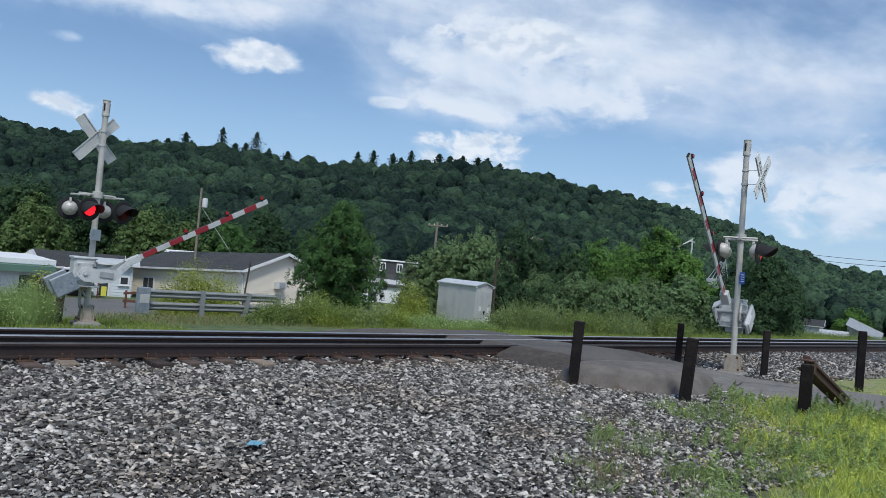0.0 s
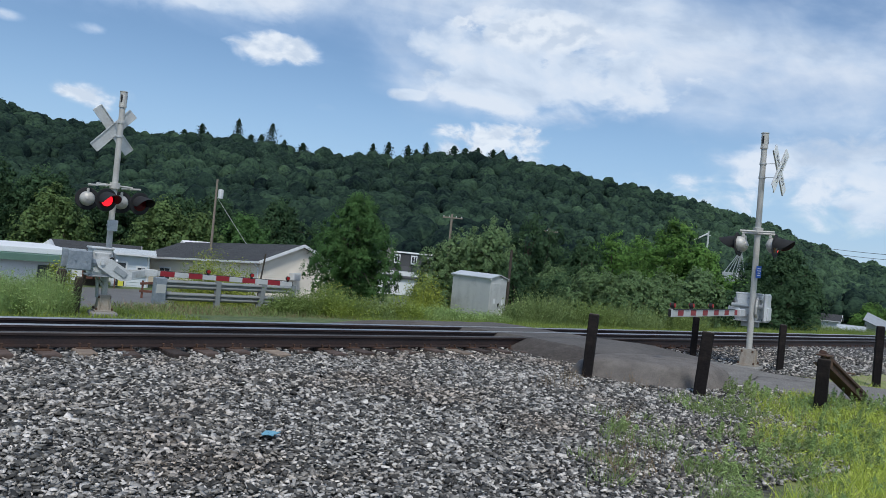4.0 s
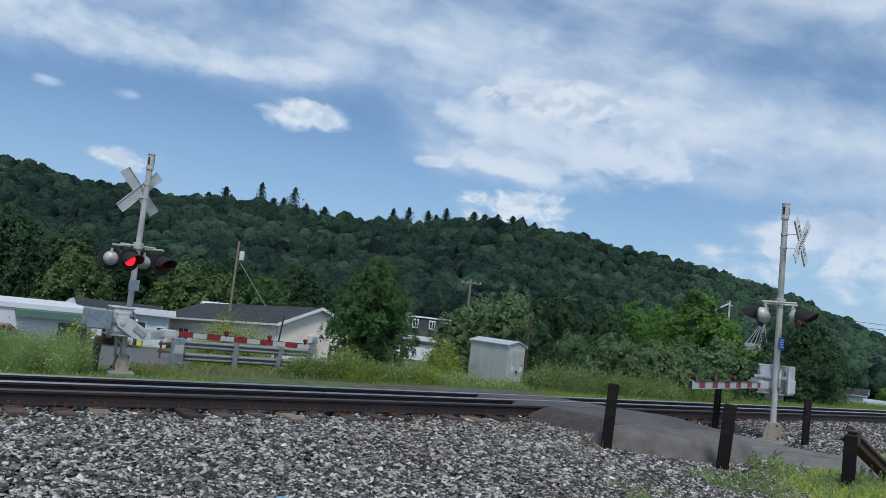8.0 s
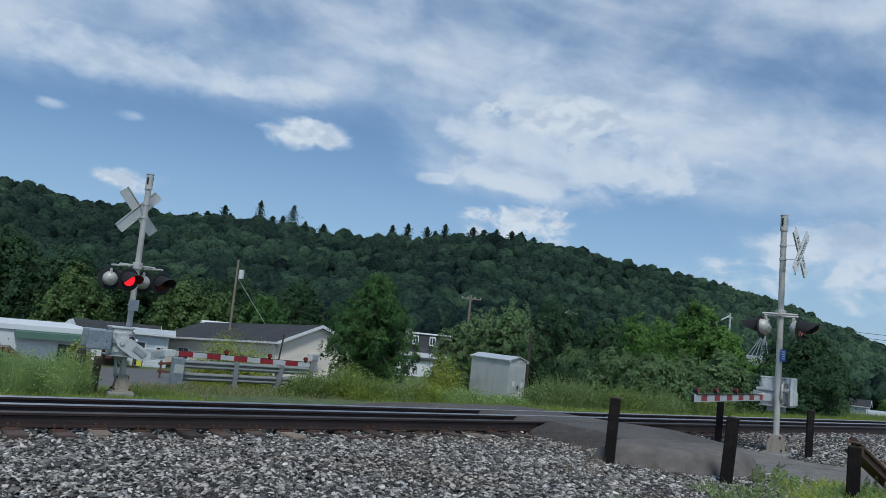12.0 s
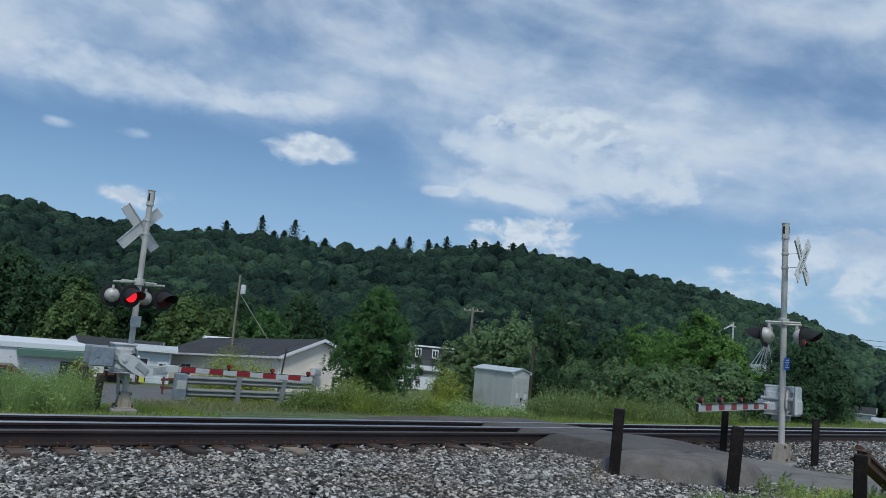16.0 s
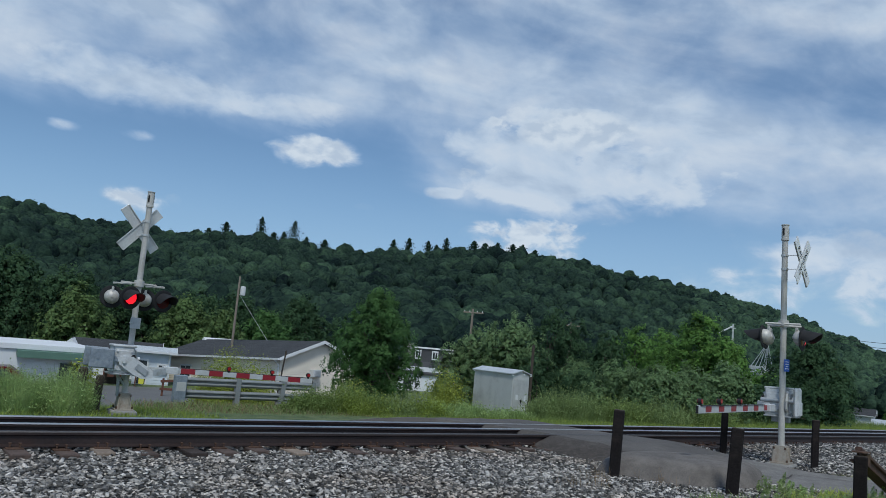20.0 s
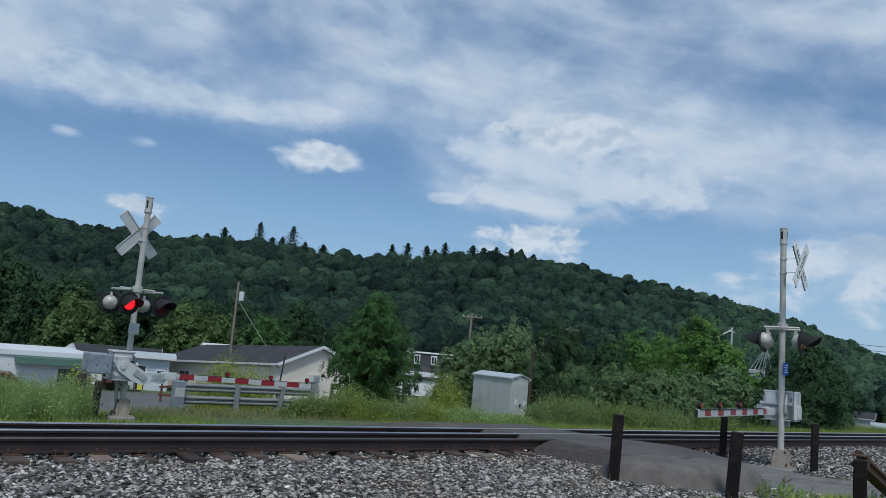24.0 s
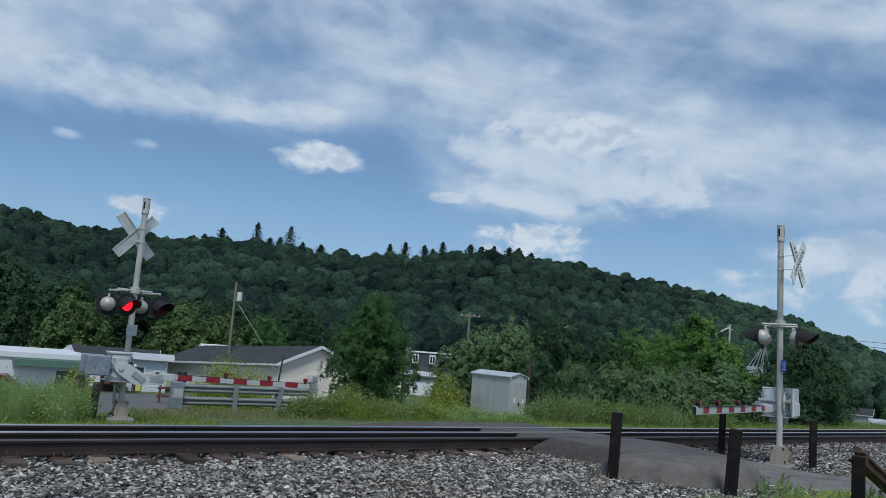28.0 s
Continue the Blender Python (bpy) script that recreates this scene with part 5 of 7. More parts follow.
def build_hill_forest():
    rng = np.random.default_rng(11)
    # crowns over the slope, spaced apart ring by ring
    spots = []
    for r0, r1, gap in ((122, 200, 5.6), (200, 330, 6.5), (330, 480, 7.4), (480, 612, 8.6)):
        # the wood down the valley is set closer, in smaller crowns
        for from_b, to_b, close in ((3, 47.4, gap), (46.8, 74, gap * 0.76)):
            for r in np.arange(r0, r1, close * 0.86):
                step = np.degrees(close / r)
                b0 = np.arange(from_b, to_b, step) + rng.uniform(0, step)
                k = len(b0)
                bb, rr = np.radians(b0 + rng.normal(0, 0.24 * step, k)), r + rng.normal(0, 0.26 * close, k)
                spots.append(np.stack([np.sin(bb) * rr, np.cos(bb) * rr, np.full(k, close)], 1))
    spots = np.concatenate(spots)
    x, y = spots[:, 0], spots[:, 1]
    bearing = np.degrees(np.arctan2(x, y))
    # the valley floor to the right of the hill stays open
    keep = ~((bearing > 62.5) & (np.hypot(x, y) < 215))
    spots, x, y = spots[keep], x[keep], y[keep]
    n = len(x)
    z = land(x, y)
    rad = spots[:, 2] * rng.uniform(0.44, 0.78, n)
    tall = rad * rng.uniform(0.95, 1.5, n)
    mid = z + 0.6 * tall + rng.uniform(-1.2, 2.4, n)
    r = np.hypot(x, y)
    bearing = np.degrees(np.arctan2(x, y))
    # stands of lighter and darker trees; valley haze painted as paler leaves, foot darker
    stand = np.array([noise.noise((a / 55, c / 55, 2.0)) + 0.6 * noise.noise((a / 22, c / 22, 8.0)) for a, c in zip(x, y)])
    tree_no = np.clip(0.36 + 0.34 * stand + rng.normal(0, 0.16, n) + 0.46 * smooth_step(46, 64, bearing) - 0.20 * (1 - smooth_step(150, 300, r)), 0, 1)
    # each crown is a heap of boughs with leaf sprays over it
    all_cards, numbers = [], []
    for name, lo, hi, boughs, fine, count in (("foothill_forest", 0, 190, 24, 3, 80), ("hill_forest", 190, 270, 22, 3, 60), ("upper_forest", 270, 480, 17, 3, 34), ("ridge_forest", 480, 900, 13, 2, 32)):
        sel = (r >= lo) & (r < hi)
        v, faces, per_tree, q = heaped_crowns(rng, x[sel], y[sel], mid[sel], rad[sel], tall[sel], boughs, fine, count, np.clip(r[sel] / 420, 0.36, 1.3))
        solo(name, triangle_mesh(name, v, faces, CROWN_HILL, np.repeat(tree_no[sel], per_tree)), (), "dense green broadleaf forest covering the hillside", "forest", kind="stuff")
        all_cards.append(q)
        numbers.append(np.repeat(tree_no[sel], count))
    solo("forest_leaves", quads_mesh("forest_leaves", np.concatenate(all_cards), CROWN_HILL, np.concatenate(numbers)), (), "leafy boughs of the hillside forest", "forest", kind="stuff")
    # spruces that stand out along the ridge
    fir = []
    for b0, h, w in ((20.9, 9, 4), (22.0, 11, 4.5), (22.4, 8, 4), (24.4, 17, 6), (26.7, 19, 7), (26.0, 12, 5), (25.3, 11, 5), (27.6, 9, 4), (28.9, 10, 5), (31.5, 5, 5), (33.8, 11, 4), (34.9, 12, 5), (36.3, 15, 6), (36.9, 10, 4), (37.6, 12, 5), (39.6, 9, 5), (40.4, 11, 6), (41.3, 9, 5), (42.4, 12, 5.5), (43.1, 9, 5), (44.0, 8, 5)):
        R0 = 585 + rng.uniform(-8, 8)
        px, py, _ = polar(b0, R0)
        pz, h, w = land_z(px, py) + 10.0, h * rng.uniform(0.85, 1.25), w * rng.uniform(2.4, 3.6)
        k = 900
        t = rng.uniform(0, 1, k) ** 0.9
        a = rng.uniform(0, 2 * np.pi, k)
        tier = 0.70 + 0.30 * np.cos(t * 34 + b0 + 2.5 * np.sin(a + b0))
        rr = w / 2 * (1 - t) ** 0.62 * tier * rng.uniform(0.3, 1.1, k) * (1 + 0.3 * np.cos(3 * a + b0)) + 0.2
        c = np.stack([px + rr * np.cos(a), py + rr * np.sin(a), pz + h * t * 1.08], 1)
        fir.append(cards(rng, c, np.stack([np.cos(a), np.sin(a), 0.7 + 0 * a], 1), np.full(k, 1.0), 0.3))
    solo("ridge_spruces", quads_mesh("ridge_spruces", np.concatenate(fir), LEAF_CONIFER), (), "dark spruces standing out along the ridge", "forest", kind="stuff")


build_hill_forest()


def place(bearing, dist, sink=0.0, rz=0.0):
    x, y, _ = polar(bearing, dist)
    return pose(x, y, land_z(x, y) - sink, 0, 0, rz)


def build_trees():
    build_tree("tree", "full green young maple standing beside the cream house", place(33.2, 36, 0.15), 5.55, 3.8, 64, 40000, 0.075, LEAF_TREE, 21, 0.13, 0.12, outline=((0.0, 0.30), (0.16, 0.74), (0.30, 0.96), (0.45, 1.0), (0.62, 0.90), (0.80, 0.70), (0.92, 0.46), (1.0, 0.16)), rough=1.6)
    # silvery shrubs behind the signal case
    for k, (b0, d0, h, w, mt, lf) in enumerate([(41.0, 37, 4.2, 4.4, LEAF_SILVER, 5200), (43.0, 36, 4.4, 4.6, LEAF_SILVER, 5600), (39.2, 36.5, 3.4, 2.8, LEAF_SILVER, 3000), (45.6, 38, 5.0, 3.4, LEAF_DARK, 4200), (47.0, 40, 4.9, 3.2, LEAF_DARK, 4200),
                                               (44.9, 33, 2.5, 2.4, LEAF_DARK, 2600), (47.8, 34, 2.4, 3.0, LEAF_SILVER, 3200), (50.2, 31, 1.95, 3.0, LEAF_SILVER, 3600), (52.8, 30, 1.85, 2.8, LEAF_SILVER, 3600), (55.0, 31, 1.95, 2.8, LEAF_SILVER, 3200),
                                               (49.4, 42, 4.4, 4.0, LEAF_DARK, 4200), (51.4, 46, 5.2, 4.4, LEAF_LIGHT, 4200), (48.2, 33, 1.8, 2.4, LEAF_DARK, 2400)]):
        build_tree("shrub", "rounded silvery-green shrub at the edge of the yard" if mt is LEAF_SILVER else "dense green shrub at the edge of the yard", place(b0, d0, 0.1), h, w, 40, int(lf * 2.1), 0.080, mt, 40 + k, 0.09, 0.06, group="shrubs beyond the track", outline=DOME)
    for k, (b0, d0, h, w, mt, lf, sz) in enumerate([(55.7, 52, 6.4, 5.2, LEAF_LIGHT, 6800, 0.25), (53.2, 56, 5.9, 5.0, LEAF_LIGHT, 5200, 0.25), (57.4, 50, 4.6, 4.2, LEAF_LIGHT, 4600, 0.25), (55.6, 68, 8.6, 6.0, LEAF_DARK, 4600, 0.30), (62.8, 47, 4.2, 3.8, LEAF_DARK, 6200, 0.24), (60.8, 49, 3.1, 2.6, LEAF_DARK, 4200, 0.24), (61.2, 58, 5.0, 4.0, LEAF_DARK, 4600, 0.26),
                                                    (63.8, 52, 3.6, 2.2, LEAF_DARK, 4200, 0.24), (62.6, 40, 2.2, 3.0, LEAF_DARK, 3200, 0.2), (60.6, 38, 2.0, 3.0, LEAF_DARK, 3200, 0.2), (57.4, 34, 2.2, 2.8, LEAF_SILVER, 3000, 0.19), (59.4, 40, 2.1, 3.0, LEAF_LIGHT, 3000, 0.21), (68.0, 185, 5.4, 8.0, LEAF_LIGHT, 3600, 0.55), (71.5, 118, 6.0, 8.0, LEAF_DARK, 3600, 0.45),
                                                    (49.6, 75, 5.6, 6.0, LEAF_DARK, 3600, 0.34), (53.0, 84, 7.0, 7.0, LEAF_DARK, 3800, 0.38)]):
        build_tree("tree", "broad green roadside tree beyond the track" if mt is LEAF_LIGHT else "dark green tree beyond the track", place(b0, d0, 0.2), h, w, 46, int(lf * 1.6), sz * 0.58, mt, 70 + k, 0.14, 0.08, group="trees beyond the track", outline=DOME, rough=1.5)
    # taller trees at the foot of the hill behind the village
    for k, (b0, d0, h, w, mt) in enumerate([(9.0, 92, 10.0, 11, LEAF_DARK), (13.0, 86, 8.5, 10, LEAF_DARK), (17.0, 90, 8.0, 10, LEAF_DARK), (21.0, 88, 7.6, 9, LEAF_DARK), (23.6, 96, 8.0, 8, LEAF_DARK), (4.0, 95, 11, 12, LEAF_DARK), (-2.0, 95, 11, 12, LEAF_DARK), (28.0, 105, 8.5, 11, LEAF_DARK), (25.6, 84, 5.8, 6, LEAF_TREE), (13.4, 78, 6.1, 5.6, LEAF_OLIVE), (20.0, 78, 6.2, 5.2, LEAF_OLIVE), (22.4, 76, 5.5, 4.2, LEAF_OLIVE)]):
        build_tree("tree", "tall broadleaf tree at the foot of the hill", place(b0, d0, 0.5), h, w, 60, 9000, 0.26, mt, 120 + k, 0.2, 0.10, group="trees behind the village", outline=DOME, rough=1.5)


build_trees()


def blades(rng, spots, height, width, lean=0.35):
    """Upright grass blades as narrow quads."""
    n = len(spots)
    a = rng.uniform(0, 2 * np.pi, n)
    h = height * rng.uniform(0.45, 1.25, n)
    side = np.stack([np.cos(a), np.sin(a), 0 * a], 1) * (width * rng.uniform(0.6, 1.3, n))[:, None] / 2
    tip = np.stack([rng.normal(0, lean, n) * h, rng.normal(0, lean, n) * h, h], 1)
    return np.stack([spots - side, spots + side, spots + tip * 0.62 + side * 0.6 + np.array([0, 0, 0]), spots + tip - side * 0.2], 1)


def scatter(rng, n, x0, x1, y0, y1):
    p = np.stack([rng.uniform(x0, x1, n), rng.uniform(y0, y1, n)], 1)
    return np.concatenate([p, land(p[:, 0], p[:, 1])[:, None]], 1)


def build_grass():
    rng = np.random.default_rng(17)
    # yellow-green turf on the camera's side of the lane
    p = scatter(rng, 80000, 4.0, 18.5, 1.8, 7.4)
    patch = np.array([noise.noise((x * 0.9, y * 0.9, 1.0)) + 0.6 * noise.noise((x * 2.6, y * 2.6, 5.0)) for x, y, _ in p])
    inside = np.minimum(0.60 * p[:, 0] - 0.75, 6.2) - p[:, 1]
    keep = ~on_road(p[:, 0], p[:, 1], 0.1) & (rng.random(len(p)) < smooth_step(-0.9, 2.4, inside + 1.7 * patch))
    p, inside = p[keep], inside[keep]
    dry = rng.random(len(p)) < smooth_step(-1.4, 0.6, inside) * 0.75
    solo("lawn_grass", quads_mesh("lawn_grass", blades(rng, p[dry], 0.075, 0.013, 0.8), GRASS_DRY), (), "short yellow-green grass by the lane", "grass", kind="stuff")
    solo("green_grass", quads_mesh("green_grass", blades(rng, p[~dry], 0.085, 0.011, 0.7), WEED), (), "tufts of longer green grass by the lane", "grass", kind="stuff")
    q = scatter(rng, 52000, 6.0, 18.5, 1.8, 6.6)
    patch = np.array([noise.noise((x * 1.7, y * 1.7, 3.0)) + 0.5 * noise.noise((x * 5, y * 5, 5.0)) for x, y, _ in q])
    inside = np.minimum(0.60 * q[:, 0] - 0.85, 6.1) - q[:, 1]
    q = q[~on_road(q[:, 0], q[:, 1], 0.1) & (rng.random(len(q)) < smooth_step(0.2, 1.9, 0.55 * inside + 1.8 * patch))]
    q[:, 2] += rng.uniform(0.035, 0.10, len(q))
    half = rng.random(len(q)) < 0.62
    solo("clover_leaves", quads_mesh("clover_leaves", cards(rng, q[~half], np.array([[0, 0, 1.0]]) + 0 * q[~half], np.full((~half).sum(), 0.034), 0.30, 1.4), GRASS), (), "low leafy green weeds in the turf", "weeds", kind="stuff")
    q = q[half]
    solo("lawn_leaves", quads_mesh("lawn_leaves", cards(rng, q, np.array([[0, 0, 1.0]]) + 0 * q, np.full(len(q), 0.032), 0.30, 1.4), GRASS_DRY), (), "low leafy yellow-green weeds in the turf", "weeds", kind="stuff")
    # feathery upright weeds between the gravel and the turf, in loose colonies
    leaf_at, leaf_out, pale_at, pale_out = [], [], [], []
    for k in range(1700):
        x, y = rng.uniform(4.4, 13.6), rng.uniform(2.4, 6.7)
        off = 0.60 * x - 0.3 - y
        colony = noise.noise((x * 0.9, y * 0.9, 12.0)) + 0.5 * noise.noise((x * 2.4, y * 2.4, 3.0))
        if not -1.6 < off < 3.2 or on_road(x, y, 0.3) or colony < 0.30 - 0.30 * float(smooth_step(-1.0, 1.2, off)):
            continue
        h = rng.uniform(0.07, 0.25) * (1.25 if off > -0.2 else 0.7)
        foot = np.array([x, y, land_z(x, y)])
        tip = np.array([rng.normal(0, 0.16) * h, rng.normal(0, 0.16) * h, h])
        m = int(30 + 150 * h)
        t = rng.uniform(0.05, 1.0, m)
        a = rng.uniform(0, 2 * np.pi, m)
        out = np.stack([np.cos(a), np.sin(a), 0.9 + 0 * a], 1)
        spot = foot + tip * t[:, None] + out * (0.040 * (1.25 - t) * rng.uniform(0.3, 1.2, m))[:, None]
        if rng.random() < 0.55:
            leaf_at.append(spot)
            leaf_out.append(out)
        else:
            pale_at.append(spot)
            pale_out.append(out)
    for name, spots, outs, mt, label in (("feathery_weeds", leaf_at, leaf_out, FEATHER, "feathery pale green weeds at the gravel's edge"), ("grey_green_weeds", pale_at, pale_out, WEED, "soft grey-green weeds at the gravel's edge")):
        spots, outs = np.concatenate(spots), np.concatenate(outs)
        solo(name, quads_mesh(name, cards(rng, spots, outs, np.full(len(spots), 0.012), 0.7, 4.6), mt), (), label, "weeds", kind="stuff")
    # weeds growing through the gravel
    tufts = []
    for k in range(70):
        x, y = rng.uniform(4.5, 12.0), rng.uniform(3.0, 6.5)
        if abs(y - (0.60 * x + 0.4)) > 1.1 or on_road(x, y, 0.2):
            continue
        q = rng.normal(0, 0.10, (int(rng.uniform(25, 90)), 2)) + (x, y)
        tufts.append(np.concatenate([q, land(q[:, 0], q[:, 1])[:, None]], 1))
    solo("gravel_weeds", quads_mesh("gravel_weeds", blades(rng, np.concatenate(tufts), 0.15, 0.012, 0.5), WEED), (), "straggling green weeds in the gravel", "weeds", kind="stuff")
    tufts, pale = [], []
    for k in range(620):
        x, y = rng.uniform(6.0, 16.5), rng.uniform(2.0, 6.2)
        if y > 0.60 * x - 0.7 or on_road(x, y, 0.2):
            continue
        q = rng.normal(0, 0.09, (int(rng.uniform(20, 70)), 2)) + (x, y)
        (tufts if rng.random() < 0.3 else pale).append(np.concatenate([q, land(q[:, 0], q[:, 1])[:, None]], 1))
    solo("tussock_grass", quads_mesh("tussock_grass", blades(rng, np.concatenate(tufts), 0.13, 0.010, 0.6), WEED), (), "grey-green tussocks in the rough grass", "grass", kind="stuff")
    solo("pale_tussocks", quads_mesh("pale_tussocks", blades(rng, np.concatenate(pale), 0.16, 0.011, 0.5), GRASS_DRY), (), "yellow-green tussocks in the rough grass", "grass", kind="stuff")
    stalk = []
    for x, y in ((9.1, 7.8), (9.3, 8.0), (8.9, 7.5), (8.4, 7.5), (10.2, 7.5), (10.0, 7.2), (7.5, 5.6), (7.9, 5.9), (5.9, 4.3), (6.1, 4.5), (5.7, 4.2), (6.3, 4.2), (6.6, 4.8), (8.3, 4.3), (8.6, 4.5), (9.6, 5.0), (10.4, 4.9), (7.2, 4.1)):
        q = rng.normal(0, 0.13, (30, 2)) + (x, y)
        stalk.append(np.concatenate([q, land(q[:, 0], q[:, 1])[:, None]], 1))
    solo("dry_stalks", quads_mesh("dry_stalks", blades(rng, np.concatenate(stalk), 0.24, 0.006, 0.40), SOIL), (), "thin dry stalks in the gravel", "weeds", kind="stuff")
    # tall grass and weeds beyond the track
    p = scatter(rng, 70000, 3.0, 46.0, 13.7, 24.0)
    clump = np.array([noise.noise((x * 0.5, y * 0.5, 9.0)) for x, y, _ in p])
    d0 = smooth_step(14.6, 19.5, p[:, 1])
    keep = ~on_road(p[:, 0], p[:, 1], 0.3) & (rng.random(len(p)) < 0.35 + 0.65 * d0) & ~((np.abs(p[:, 0] - 5.06) < 0.7) & (np.abs(p[:, 1] - 16.69) < 0.7))
    p, clump, d0 = p[keep], clump[keep], d0[keep]
    tall = 0.14 + d0 * (0.17 + 0.30 * clump) * smooth_step(6.0, 11.5, p[:, 0]) * (0.45 + 0.55 * smooth_step(13.0, 16.0, p[:, 0]))
    g = blades(rng, p, 1.0, 0.022, 0.22)
    g = p[:, None] + (g - p[:, None]) * np.stack([np.clip(tall, 0.3, 1) + 0 * tall, np.clip(tall, 0.3, 1) + 0 * tall, tall], 1)[:, None]
    solo("tall_grass", quads_mesh("tall_grass", g, GRASS_DEEP), (), "tall green grass along the far side of the track", "grass", kind="stuff")
    # rough weeds and dead stalks about the guardrail's foot
    p = scatter(rng, 9000, 6.3, 16.0, 17.6, 21.9)
    lower = smooth_step(17.5, 20.5, p[:, 1]) * 0.7 + 0.3
    g = blades(rng, p, 0.25, 0.020, 0.6)
    g = p[:, None] + (g - p[:, None]) * lower[:, None, None]
    k = len(p) * 6 // 10
    solo("rough_weeds", quads_mesh("rough_weeds", g[:k], WEED), (), "rough green weeds at the guardrail's foot", "weeds", kind="stuff")
    solo("dead_weeds", quads_mesh("dead_weeds", g[k:], SOIL), (), "dead brown weeds at the guardrail's foot", "weeds", kind="stuff")
    # low turf right behind the rails
    p = scatter(rng, 40000, 2.0, 40.0, 13.3, 19.5)
    p = p[~on_road(p[:, 0], p[:, 1], 0.1)]
    solo("verge_grass", quads_mesh("verge_grass", blades(rng, p, 0.08, 0.020, 0.5), GRASS), (), "short grass verge behind the rails", "grass", kind="stuff")


build_grass()


def build_weed_bush(label, at, w, h, count, mat, seed, size=0.07, name="weed_clump", stem=True, thin=1.7):
    """A soft clump: many thin stems with small leaves."""
    rng = np.random.default_rng(seed)
    bush = thing(name, label, "plant", at=at)
    k = count // 6
    a, rr = rng.uniform(0, 2 * np.pi, k), np.sqrt(rng.random(k)) * w / 2
    foot = np.stack([rr * np.cos(a) * 0.85, rr * np.sin(a) * 0.85, 0 * a], 1)
    if stem:
        hh = h * np.sqrt(np.clip(1 - (rr / (w / 2)) ** 2, 0.1, 1))
        st = blades(rng, foot, 1.0, 0.012, 0.12)
        st = foot[:, None] + (st - foot[:, None]) * np.stack([hh, hh, hh * 0.95], 1)[:, None]
        part("stalk_tuft", quads_mesh("stalk_tuft", st, mat), (), bush)
    d = rng.normal(0, 1, (count, 3))
    d /= np.linalg.norm(d, axis=1, keepdims=True)
    d[:, 2] = np.abs(d[:, 2])
    c = d * np.array([w / 2, w / 2, h]) * (rng.random(count) ** 0.35)[:, None] * (1 + 0.18 * np.sin(7 * d[:, 0] + 5 * d[:, 1]))[:, None]
    part("foliage", quads_mesh("foliage", cards(rng, c, d + np.array([0, 0, 0.6]), np.full(count, size), 0.6, thin), mat), (), bush)
    return bush


def build_grass_clump(name, label, at, w, h, count, mat, seed, leafy=0, lean=0.22, wide=0.014, leaf=0.028):
    """Tall thin blades with a few small leaves among them."""
    rng = np.random.default_rng(seed)
    clump = thing(name, label, "plant", at=at)
    a, rr = rng.uniform(0, 2 * np.pi, count), np.sqrt(rng.random(count)) * w / 2
    foot = np.stack([rr * np.cos(a), rr * np.sin(a) * 0.8, 0 * a - 0.03], 1)
    up = h * (0.45 + 0.55 * np.sqrt(np.clip(1 - (rr / (w / 2)) ** 2, 0.0, 1))) * (1 + 0.25 * np.sin(foot[:, 0] * 5 + seed))
    tip = np.stack([rng.normal(0, lean, count) * up, rng.normal(0, lean, count) * up, up * rng.uniform(0.5, 1.15, count)], 1)
    side = np.stack([np.cos(a * 3), np.sin(a * 3), 0 * a], 1) * (wide * rng.uniform(0.6, 1.3, count))[:, None] / 2
    st = np.stack([foot - side, foot + side, foot + tip * 0.6 + side * 0.7, foot + tip - side * 0.2], 1)
    part("blade_tuft", quads_mesh("blade_tuft", st, mat), (), clump)
    if leafy:
        k = rng.integers(0, count, leafy)
        c = foot[k] + tip[k] * rng.uniform(0.3, 1.0, leafy)[:, None] + rng.normal(0, 0.03, (leafy, 3))
        part("foliage", quads_mesh("foliage", cards(rng, c, np.array([[0, 0, 1.0]]) + 0 * c, np.full(leafy, leaf), 0.6, 2.2), mat), (), clump)
    return clump


